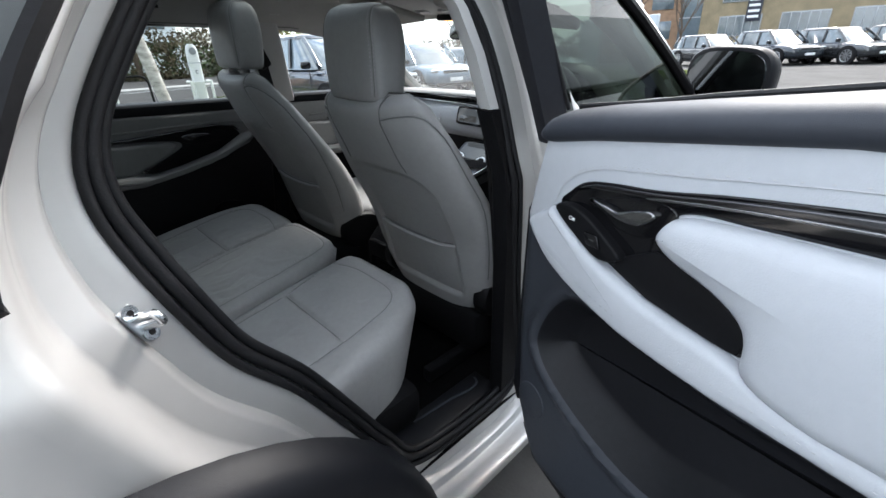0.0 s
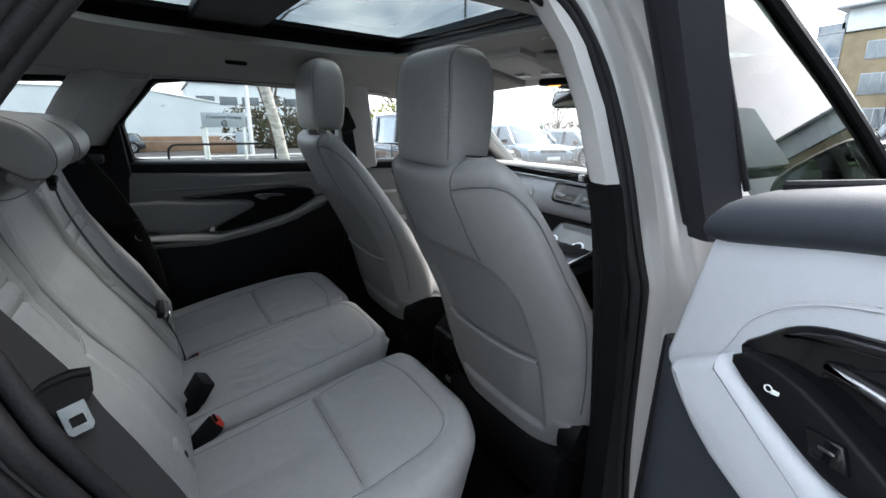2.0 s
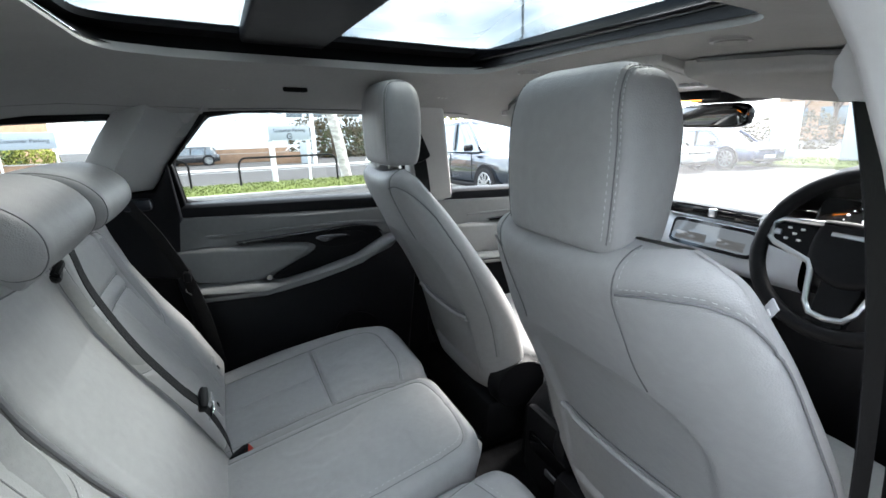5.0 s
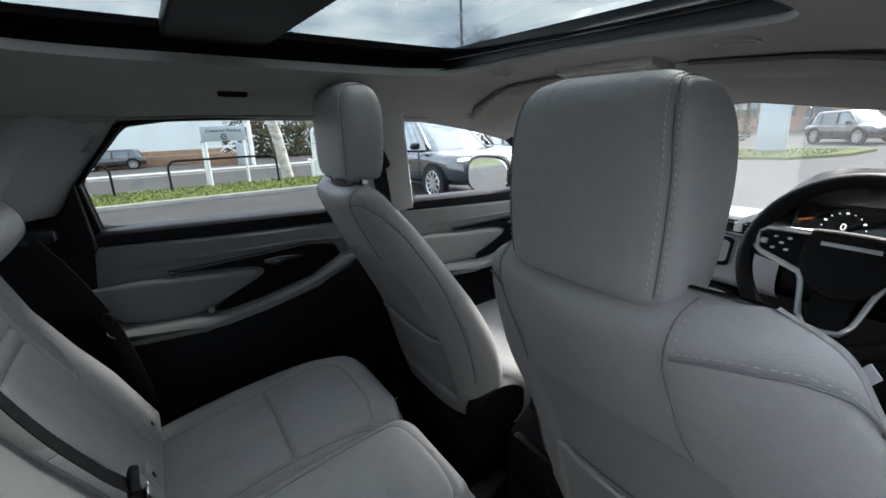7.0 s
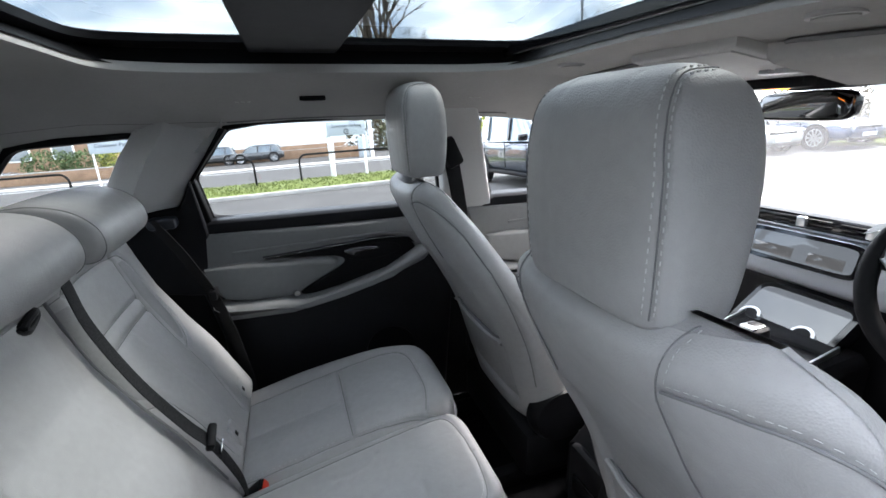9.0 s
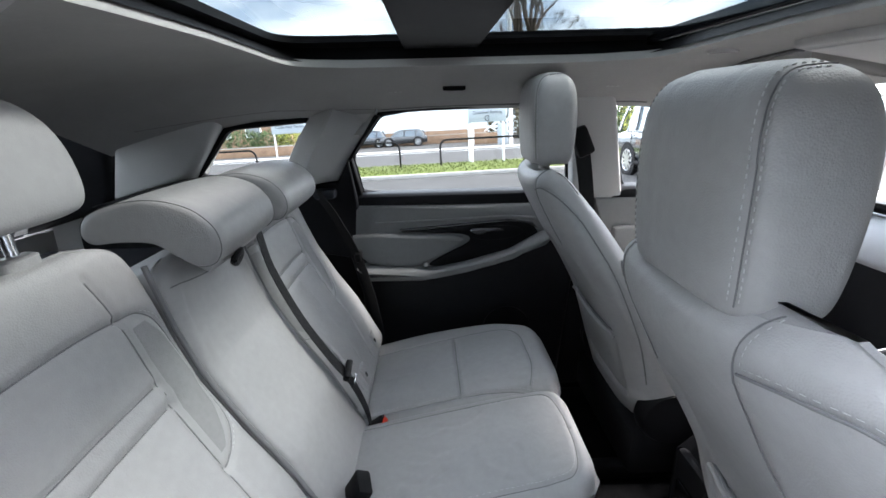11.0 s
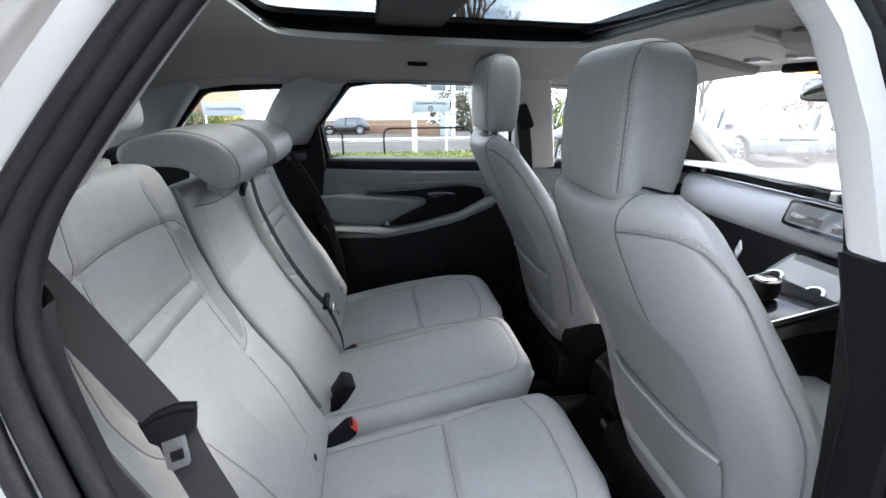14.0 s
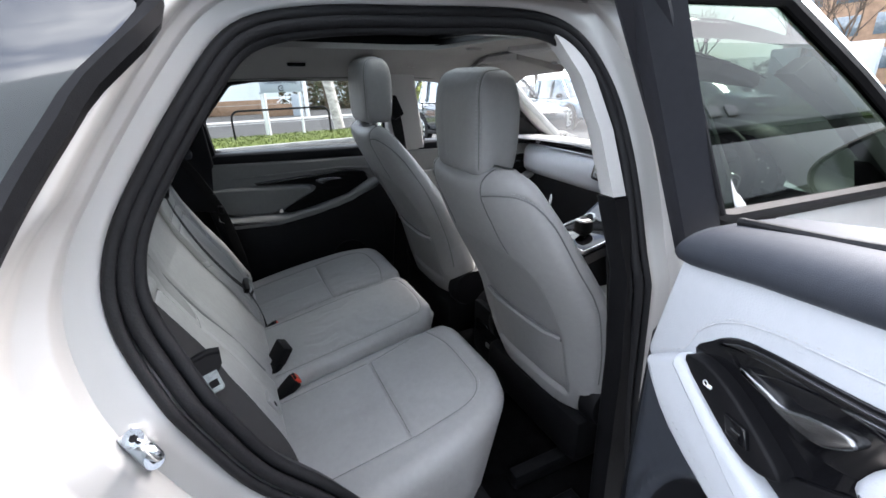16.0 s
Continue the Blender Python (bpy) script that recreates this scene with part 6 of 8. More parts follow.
# instrument display behind the wheel
ins = thing("instrument_display", "dark instrument display with two white dials", "instruments", (0.375, 0.81, 1.14))
im = Matrix.Translation((0.375, 0.815, 1.195)) @ Euler((radians(-18), 0, 0)).to_matrix().to_4x4()
part("screen", loft([[im @ Vector((p.x, y, p.y)) for p in superring(0, 0, 0, a, b, 8, 36)] for y, a, b in ((0.03, 0.16, 0.06), (0.0, 0.16, 0.06), (-0.002, 0.158, 0.058))]), SCREEN, ins)
for cx_ in (-0.065, 0.085):
    tb = bmesh.new()
    for k in range(13):
        t = radians(-30 + k * 20)
        box(im @ Vector((cx_ + 0.040 * math.cos(t), -0.004, 0.040 * math.sin(t))), (0.0026 if k % 3 else 0.0055, 0.001, 0.002 if k % 3 else 0.004), 0.0002, bm=tb)
    part("dial_marks", tb, DIAL, ins)
txt = bpy.data.curves.new("zero", "FONT")
txt.body, txt.size, txt.extrude = "0", 0.022, 0.0004
txt.align_x, txt.align_y = "CENTER", "CENTER"
zo = new("dial_figure", txt)
zo.data.materials.append(DIAL)
zo.parent = ins
zo.matrix_basis = Matrix.Translation(-ins.location) @ CAR @ im @ Matrix.Translation((-0.065, -0.005, 0.008)) @ Euler((radians(90), 0, 0)).to_matrix().to_4x4()
part("dial_lamp", box(im @ Vector((-0.065, -0.004, -0.016)), (0.012, 0.001, 0.009), 0.0003), DIAL, ins)

# steering wheel
wh = thing("steering_wheel", "black leather steering wheel with satin spokes", "steering wheel", (0.366, 0.64, 1.10))
wh.parent = dash
wh.location = Vector((0.366, 0.64, 1.10)) - dash.location
wm = Matrix.Translation((0.374, 0.630, 1.166)) @ Euler((radians(-24), 0, 0)).to_matrix().to_4x4()
W = lambda x, z, y=0.0: wm @ Vector((x, y, z))
part("rim", tube([W(0.172 * math.cos(k * math.tau / 64), 0.172 * math.sin(k * math.tau / 64) * 0.985) for k in range(64)], 0.0165, 12, True), BLACK, wh)
part("hub", plate([(-0.075, 0.045), (-0.06, 0.062), (0.06, 0.062), (0.075, 0.045), (0.075, -0.02), (0.045, -0.06), (0.0, -0.075), (-0.045, -0.06), (-0.075, -0.02)], 0.05, -0.012, lambda a, b, w: W(a, b, w), 0.014, 3, 0.0, 4), BLACK, wh)
part("hub_bar", box((0, 0, 0), (0.092, 0.004, 0.009), 0.001, turn=wm @ Matrix.Translation((0, -0.0135, 0.03))), SATIN, wh, "satin metal bar")
for s in (1, -1):
    part("spoke", plate([(s * 0.07, 0.050), (s * 0.178, 0.040), (s * 0.178, -0.010), (s * 0.07, -0.030)], 0.02, -0.004, lambda a, b, w: W(a, b, w), 0.006), BLACK, wh)
    part("spoke_frame", tube([W(s * x * 0.95, z, -0.007) for x, z in ((0.070, 0.050), (0.150, 0.046), (0.163, 0.036), (0.163, 0.002), (0.150, -0.008), (0.070, -0.034), (0.060, -0.05), (0.045, -0.115), (0.030, -0.135), (0.0, -0.140))], 0.006, 8), SATIN, wh, "satin metal spoke frame")
    kb = bmesh.new()
    for x, z in ((0.10, 0.03), (0.125, 0.03), (0.10, 0.005), (0.125, 0.005), (0.112, 0.018)):
        box((0, 0, 0), (0.008, 0.003, 0.005), 0.001, turn=wm @ Matrix.Translation((s * x, -0.006, z)), bm=kb)
    part("buttons", kb, PAPER, wh)
    part("thumb_wheel", box((0, 0, 0), (0.014, 0.008, 0.012), 0.002, turn=wm @ Matrix.Translation((s * 0.143, -0.008, 0.016))), SATIN, wh)
part("lower_spoke", plate([(-0.035, -0.06), (0.035, -0.06), (0.028, -0.18), (-0.028, -0.18)], 0.02, -0.002, lambda a, b, w: W(a, b, w), 0.006), BLACK, wh)
stk = thing("steering_stalk", "black indicator stalk with a satin tip", "stalk", (0.25, 0.63, 1.14))
part("stem", tube([(0.31, 0.70, 1.16), (0.225, 0.66, 1.185)], 0.009, 10), SATIN, stk)
part("tip", tube([(0.235, 0.665, 1.182), (0.203, 0.65, 1.192)], 0.013, 12), BLACK, stk)
part("column", tube([W(0, 0, 0.02), W(0, -0.02, 0.2)], 0.05, 16), BLACK, wh)

# ---- the open right rear door, swung out on its front hinges ----
DH = Vector((0.84, -0.03, 0))
DU = Vector((0.951, -0.309, 0))
DN = Vector((-0.309, -0.951, 0))


def DOOR(u, z, w):
    """A point of the open door: u outwards from the hinge, w towards the side that faces the seat."""
    return DH + DU * u + DN * w + Vector((0, 0, z))


od = thing("open_door", "driver's side rear car door standing open with pale leather inside", "car door", DOOR(0.0, 0.42, -0.05))


def dp(nm, poly, w0, w1, mat, r=0.008, n=0, crown=0.0, label="", parent=od):
    return part(nm, plate(poly, w0, w1, DOOR, r, n, crown), mat, parent, label)


dp("steel_shell", [(0.0, 0.52), (0.10, 0.40), (0.60, 0.42), (0.78, 0.62), (0.93, 0.95), (0.95, 1.28), (0.0, 1.23)], -0.15, -0.085, PAINT, 0.02, 0, label="silver painted outer door")
# lower panel: slate plastic with a deep moulded bin hollow
HOLLOW = [Vector(p) for p in ((0.055, 0.83), (0.095, 0.92), (0.16, 0.965), (0.30, 0.955), (0.45, 0.945), (0.62, 0.96), (0.70, 0.90), (0.62, 0.78), (0.48, 0.72), (0.36, 0.685), (0.24, 0.695), (0.12, 0.735), (0.065, 0.78))]


def depth_in(poly, p):
    """How far a point lies inside an outline; negative outside it."""
    near, inside = 9.0, False
    for a, b in zip(poly, poly[1:] + poly[:1]):
        t = max(0, min(1, (p - a).dot(b - a) / (b - a).length_squared))
        near = min(near, (p - a - (b - a) * t).length)
        if (a.y > p.y) != (b.y > p.y) and p.x < a.x + (p.y - a.y) / (b.y - a.y) * (b.x - a.x):
            inside = not inside
    return near if inside else -near


hollow = [Vector((p.x, p.y)) for p in crom([(*p, 0) for p in HOLLOW], 3, True)]
rows = []
for jz in range(75):
    z = 0.44 + 0.65 * jz / 74
    left = float(np.interp(z, (0.44, 0.50, 0.60, 0.80, 1.09), (0.14, 0.05, -0.01, -0.035, -0.045)))
    right = float(np.interp(z, (0.44, 0.55, 0.70, 0.90, 1.09), (0.56, 0.70, 0.83, 0.91, 0.93)))
    row = []
    for iu in range(111):
        u = left + (right - left) * iu / 110
        d = depth_in(hollow, Vector((u, z)))
        k = max(0, min(1, (d + 0.012) / 0.075))
        edge = max(0, 1 - min(iu, 110 - iu, jz) / 6.0) ** 2
        row.append(DOOR(u, z, 0.004 - 0.066 * k * k * (3 - 2 * k) + 0.010 * math.exp(-((d + 0.012) / 0.014) ** 2) - 0.03 * edge))
    rows.append(row)
lowp = part("lower_panel", loft(rows, False, False), GREY_SOFT, od, "dark slate plastic lower panel")
rings = []
for d in (0.002, 0.008, 0.015, 0.022, 0.030, 0.038, 0.046, 0.054, 0.062):
    k = max(0, min(1, (d + 0.012) / 0.075))
    rings.append([DOOR(p.x, p.y, 0.0055 - 0.066 * k * k * (3 - 2 * k) + 0.010 * math.exp(-((d + 0.012) / 0.014) ** 2)) for p in offset(ccw(hollow), d)])
bin_bm = loft(rings, False)
bin_bm.faces.new(bin_bm.verts[-len(hollow):])
part("door_bin", bin_bm, BLACK_SOFT, lowp, "black moulded door bin")
dp("panel_edge", [(-0.045, 0.60), (-0.02, 0.56), (0.0, 0.58), (-0.02, 0.80), (-0.03, 1.08), (-0.05, 1.08)], -0.12, -0.02, BLACK_SOFT, 0.01)
dp("speaker", [(0.06 + 0.045 * math.cos(k * math.tau / 24), 0.64 + 0.045 * math.sin(k * math.tau / 24)) for k in range(24)], -0.03, 0.006, GREY_SOFT, 0.004, 0, label="round speaker grille")
dp("bin_cushion", [(0.38, 0.60), (0.60, 0.64), (0.76, 0.76), (0.76, 0.79), (0.58, 0.70), (0.42, 0.65)], -0.02, 0.012, LEATHER_W, 0.01, 2)
def ledge_foot(u):
    return float(np.interp(u, (0.02, 0.05, 0.15, 0.30, 0.47, 0.60, 0.94), (1.238, 1.242, 1.262, 1.286, 1.312, 1.322, 1.335)))


rows = []
for u, k in [(0.018, 0.25), (0.022, 0.6), (0.032, 0.85), (0.05, 0.97)] + [(0.07 + 0.04 * j, 1.0) for j in range(22)] + [(0.946, 0.9)]:
    f = ledge_foot(u) + 0.004
    rows.append([DOOR(u, f + z * k, w if w < 0 else w * (0.4 + 0.6 * k)) for w, z in ((-0.02, -0.012), (0.016, -0.010), (0.026, -0.004), (0.031, 0.006), (0.030, 0.016), (0.023, 0.027), (0.010, 0.036), (-0.010, 0.043), (-0.05, 0.049), (-0.095, 0.051))])
part("top_ledge", loft(rows, False, False), GREY_SOFT, od, "slate soft ledge along the window")
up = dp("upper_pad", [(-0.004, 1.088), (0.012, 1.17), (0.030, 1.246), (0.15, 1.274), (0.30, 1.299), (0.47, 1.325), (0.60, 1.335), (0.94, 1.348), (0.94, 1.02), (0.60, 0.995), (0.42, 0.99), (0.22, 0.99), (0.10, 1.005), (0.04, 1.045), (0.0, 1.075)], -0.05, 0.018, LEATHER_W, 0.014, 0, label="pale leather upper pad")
dp("gloss_figure", [(0.094, 1.134), (0.112, 1.166), (0.145, 1.190), (0.20, 1.202), (0.28, 1.213), (0.40, 1.238), (0.60, 1.268), (0.90, 1.29), (0.90, 1.245), (0.60, 1.222), (0.42, 1.205), (0.335, 1.196), (0.300, 1.172), (0.305, 1.140), (0.36, 1.115), (0.42, 1.09), (0.445, 1.06), (0.438, 1.040), (0.36, 1.042), (0.28, 1.055), (0.18, 1.085)], 0.0, 0.021, GLOSS_BLACK, 0.003, 4, label="gloss black trim figure")
dp("satin_line", [(0.128, 1.172), (0.17, 1.193), (0.28, 1.209), (0.40, 1.233), (0.60, 1.263), (0.90, 1.285), (0.90, 1.268), (0.60, 1.247), (0.40, 1.222), (0.28, 1.200), (0.17, 1.184)], 0.018, 0.026, DARK_SATIN, 0.003, 3, label="dark satin metal line")
dp("satin_edge", [(0.28, 1.203), (0.40, 1.2245), (0.60, 1.2495), (0.90, 1.270), (0.90, 1.2665), (0.60, 1.2460), (0.40, 1.2210), (0.28, 1.1995)], 0.024, 0.0285, HANDLE, 0.001, 3, label="bright lower edge of the satin line")
dp("handle_bowl", [(0.165, 1.150), (0.20, 1.180), (0.27, 1.198), (0.315, 1.19), (0.30, 1.150), (0.24, 1.135)], 0.015, 0.0232, GLOSS_BLACK, 0.002, 4)
dp("door_handle", [(0.168, 1.170), (0.200, 1.1685), (0.226, 1.166), (0.250, 1.176), (0.280, 1.184), (0.290, 1.179), (0.282, 1.168), (0.262, 1.155), (0.232, 1.153), (0.200, 1.160)], 0.022, 0.034, HANDLE, 0.004, 4, label="slim satin metal door handle")
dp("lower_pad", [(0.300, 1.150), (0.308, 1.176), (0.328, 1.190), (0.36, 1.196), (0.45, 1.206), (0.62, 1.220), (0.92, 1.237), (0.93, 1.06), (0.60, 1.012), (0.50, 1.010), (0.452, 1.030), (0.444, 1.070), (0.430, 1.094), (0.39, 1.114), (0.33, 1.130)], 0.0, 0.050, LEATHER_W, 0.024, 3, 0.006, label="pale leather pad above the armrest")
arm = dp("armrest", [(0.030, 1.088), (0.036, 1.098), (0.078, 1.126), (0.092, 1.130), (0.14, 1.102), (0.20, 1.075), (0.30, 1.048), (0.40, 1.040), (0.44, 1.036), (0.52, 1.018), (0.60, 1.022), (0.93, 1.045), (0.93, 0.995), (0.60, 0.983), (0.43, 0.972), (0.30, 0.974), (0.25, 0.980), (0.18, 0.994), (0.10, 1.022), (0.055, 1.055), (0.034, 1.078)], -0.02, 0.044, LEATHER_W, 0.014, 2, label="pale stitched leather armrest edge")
sw = dp("switch_plate", [(0.100, 1.132), (0.118, 1.148), (0.165, 1.143), (0.22, 1.118), (0.25, 1.096), (0.21, 1.080), (0.16, 1.098)], 0.018, 0.040, BLACK, 0.004, 3, label="black switch plate")
dp("pull_pocket", [(0.215, 1.078), (0.250, 1.100), (0.295, 1.128), (0.325, 1.128), (0.385, 1.112), (0.430, 1.090), (0.444, 1.062), (0.438, 1.044), (0.40, 1.044), (0.30, 1.052)], 0.018, 0.027, BLACK, 0.003, 0, label="black pull pocket")
dp("window_switch", [(0.178, 1.118), (0.206, 1.120), (0.214, 1.100), (0.186, 1.098)], 0.036, 0.045, GLOSS_BLACK, 0.002, 0, label="window switch")
dp("switch_mark", [(0.191, 1.1115), (0.203, 1.1120), (0.2035, 1.1095), (0.1915, 1.1090)], 0.045, 0.0462, HANDLE, 0.0003)
lock = bmesh.new()
tube([DOOR(0.141 + 0.0035 * math.cos(k * math.tau / 12), 1.129 + 0.003 * math.sin(k * math.tau / 12), 0.0412) for k in range(12)], 0.0010, 5, True, lock)
box(DOOR(0.1475, 1.1285, 0.0412), (0.006, 0.003, 0.0034), 0.0004, bm=lock)
part("lock_mark", lock, PAPER, od, "white lock symbol")
tr = surface(up)
ln = laid(tr, [DOOR(u, z, 0.02) for u, z in ((0.028, 1.098), (0.070, 1.128), (0.098, 1.180), (0.16, 1.218), (0.30, 1.243), (0.60, 1.29), (0.92, 1.308))], 0.0010, 12)
sb = bmesh.new()
stitches(ln, sb, 0.0055, 0.0009)
part("stitching", sb, THREAD, up)
part("seam", tube([p + Vector((0, 0, -0.004)) for p in ln], 0.0012, 5), material("pale_seam", (0.5, 0.51, 0.53), 0.7), up)
tr = surface(arm)
ln = laid(tr, [DOOR(u, z, 0.07) for u, z in ((0.05, 1.070), (0.12, 1.040), (0.25, 1.007), (0.43, 1.0), (0.60, 1.0), (0.92, 1.012))], 0.0004, 12)
sb = bmesh.new()
stitches(ln, sb, 0.0055, 0.0007)
part("stitching", sb, THREAD, arm)
# window frame of the open door, leaning in over the seat side
FR = lambda a, b, w: DOOR(a, b, w + 0.35 * max(0, b - 1.23))
def upright(x0, y0, lean_x, lean_y, a, back, deep):
    """Rings of a leaning post from its foot up: a is its face across, back the way its depth goes."""
    out = []
    for z in (1.215, 1.27, 1.36, 1.45, 1.54, 1.63):
        p = Vector((x0 + lean_x * (z - 1.3), y0 + lean_y * (z - 1.3), z))
        b = Vector((*back, 0)) * deep
        f = Vector((*a, 0))
        out.append([p + b * 0.25, p + f * 0.06, p + f * 0.94, p + f + b * 0.25, p + f + b, p + b])
    return out


part("front_post", loft(upright(0.816, -0.022, -0.12, -0.40, (0.024, 0.058), (-0.93, 0.37), 0.03)), POST_BLACK, od)
part("post_lip", tube([Vector((0.841 - 0.18 * (z - 1.3), 0.036 - 0.42 * (z - 1.3), z)) for z in (1.28, 1.4, 1.62)], 0.004, 8), RUBBER, od)
part("post_flange", loft(upright(0.762, 0.028, 0.0, -0.65, (0.045, 0.040), (-0.66, 0.75), 0.02)), POST_BLACK, od, "black outer flange of the frame")
part("top_rail", plate([(-0.07, 1.66), (-0.02, 1.60), (0.40, 1.60), (0.70, 1.53), (0.78, 1.57), (0.45, 1.65)], -0.03, 0.024, FR, 0.008), BLACK, od)
part("rear_post", plate([(0.70, 1.55), (0.93, 1.36), (0.96, 1.39), (0.76, 1.585)], -0.03, 0.024, FR, 0.008), BLACK, od)
part("window_lip", tube([DOOR(u, z, -0.028) for u, z in ((0.06, 1.296), (0.18, 1.314), (0.30, 1.336), (0.48, 1.364), (0.70, 1.387), (0.92, 1.402))], 0.006, 8), RUBBER, od)
# hinge, check strap and front edge of the door
part("front_edge", plate([(0.0, 0.55), (0.02, 0.53), (0.02, 1.20), (0.0, 1.20)], -0.15, -0.06, DOOR, 0.006), PAINT, od)
part("check_strap", tube([DOOR(0.02, 0.85, -0.08), (0.80, 0.07, 0.85)], 0.008, 8), BLACK, od)
part("lower_lip", plate([(0.0, 0.50), (0.05, 0.42), (0.30, 0.37), (0.60, 0.39), (0.60, 0.43), (0.30, 0.42), (0.08, 0.47)], -0.16, -0.03, DOOR, 0.01), RUBBER, od)
# right middle pillar trims
BP = lambda a, b, w: Vector((side_in(b) - 0.015 - w, a, b))
struct("pillar_b_upper", plate([(0.030, 1.262), (0.060, 1.262), (0.040, 1.375), (0.008, 1.46), (-0.045, 1.53), (-0.085, 1.54), (-0.022, 1.46), (0.010, 1.375)], -0.022, 0.016, BP, 0.012), TRIM_W, "pale plastic trim on the driver's side middle pillar", "pillar trim")
struct("pillar_b_lower", plate([(0.10, 0.42), (0.25, 0.42), (0.24, 0.70), (0.19, 0.95), (0.14, 1.12), (0.085, 1.258), (0.032, 1.258), (0.050, 1.12), (0.07, 0.92)], -0.022, 0.026, BP, 0.010), BLACK, "black plastic trim on the driver's side middle pillar", "pillar trim")
# pale trim lining the right rear pillar and the roof edge, inside the seal
ctr = [i for i, p in enumerate(opening) if p.y > 1.33 and p.x < -0.36]
k0 = next((n for n in range(1, len(ctr)) if ctr[n] - ctr[n - 1] != 1), 0)
ctr = ctr[k0:] + ctr[:k0]
lines = [[ring_at(d, lambda z, dx=dx: side_in(z) - dx)[i] for i in ctr] for d, dx in ((-0.014, 0.002), (-0.021, 0.012), (-0.013, 0.050), (0.010, 0.078))]
struct("pillar_c_right", loft(lines, False, False), TRIM_W, "pale plastic trim on the driver's side rear pillar and roof edge", "pillar trim")
low = [i for i in ctr if opening[i].x < -0.45]
lines = [[ring_at(d, lambda z, dx=dx: side_in(z) - dx)[i] for i in low] for d, dx in ((0.010, 0.078), (0.03, 0.088), (0.10, 0.10), (0.25, 0.11), (0.45, 0.10))]
struct("pillar_c_skirt", loft(lines, False, False), TRIM_W, "pale trim behind the driver's side rear pillar", "pillar trim")

# ---- outside: car park, verge, road, buildings ----
CAR_SETTLED = False
ASPHALT = material("asphalt", (0.050, 0.049, 0.048), 0.88, var=0.14, scale=0.8, bump=1.0, bump_scale=70, spec=0.3)
GRASS = material("grass", (0.105, 0.130, 0.038), 0.95, var=0.2, scale=2.0, bump=0.6, bump_scale=60, spec=0.1)
CONCRETE = material("kerb_concrete", (0.36, 0.355, 0.34), 0.9, var=0.12, scale=3, bump=0.5, bump_scale=60)
BRICK = material("red_brick_far", (0.27, 0.175, 0.112), 0.9, var=0.15, scale=2)
BRICK2 = material("buff_brick_far", (0.235, 0.192, 0.12), 0.9, var=0.12, scale=1.2)
WHITE = material("white_paint", (0.74, 0.76, 0.76), 0.6, var=0.05, scale=1.5)
CLADDING = material("white_cladding", (0.62, 0.68, 0.69), 0.55, var=0.05, scale=0.4)
GREYM = material("grey_metal", (0.28, 0.30, 0.32), 0.45, var=0.06, metal=0.3)
WINDOW = material("far_window_glass", (0.10, 0.13, 0.15), 0.06, var=0.2, scale=0.5, coat=1.0)
BARK = material("brown_bark", (0.10, 0.075, 0.055), 0.95, var=0.2, scale=5, bump=0.8, bump_scale=40)
BIRCH = material("birch_bark", (0.52, 0.50, 0.46), 0.85, var=0.3, scale=3.0, dark=(0.06, 0.05, 0.045), stretch=(1, 1, 2.6), bump=0.5, bump_scale=40)
LEAF = material("evergreen_leaf", (0.05, 0.085, 0.022), 0.7, var=0.25, scale=1.5)
LEAF2 = material("yellow_green_leaf", (0.20, 0.22, 0.03), 0.7, var=0.25, scale=1.5)
LEAF3 = material("brown_scrub", (0.085, 0.07, 0.035), 0.9, var=0.3, scale=1.0)
SIGN_GREY = material("sign_grey", (0.36, 0.41, 0.45), 0.5, var=0.03)
INK = material("sign_ink", (0.02, 0.025, 0.04), 0.6, var=0.05)

gb = bmesh.new()
N = 24
vs = [[gb.verts.new(((i / N * 2 - 1) ** 3 * 600, (j / N * 2 - 1) ** 3 * 600, 0)) for i in range(N + 1)] for j in range(N + 1)]
for j in range(N):
    for i in range(N):
        gb.faces.new((vs[j][i], vs[j][i + 1], vs[j + 1][i + 1], vs[j + 1][i]))
struct("ground", gb, ASPHALT, "grey asphalt of a car park and road", "ground")
struct("verge_1", box((-14.6, -6, 0.05), (3.9, 60, 0.12), 0.03), GRASS, "mown grass strip beside the road", "verge")
struct("kerb_1", box((-12.58, -6, 0.05), (0.14, 60, 0.135), 0.02), CONCRETE, "pale concrete kerb along the verge", "kerb")
struct("kerb_2", box((-16.62, -6, 0.04), (0.14, 60, 0.125), 0.02), CONCRETE, "pale concrete kerb along the road", "kerb")
struct("kerb_3", box((-27.2, 4, 0.04), (0.16, 90, 0.12), 0.02), CONCRETE, "pale concrete kerb across the road", "kerb")
struct("pavement", box((-28.4, 4, 0.035), (2.2, 90, 0.09), 0.01), CONCRETE, "pale concrete pavement across the road", "pavement")
struct("road_line", box((-26.6, 0, 0.004), (0.10, 60, 0.006), 0.0), WHITE, "worn white line along the road edge", "road marking")
struct("verge_2", plate([(-16, 17.4), (-5.6, 17.4), (-4.6, 19.5), (-4.6, 22.5), (-16, 22.5)], -0.02, 0.11, XY, 0.03), GRASS, "mown grass island in the car park", "verge")
rb = random.Random(4)
gbm = bmesh.new()
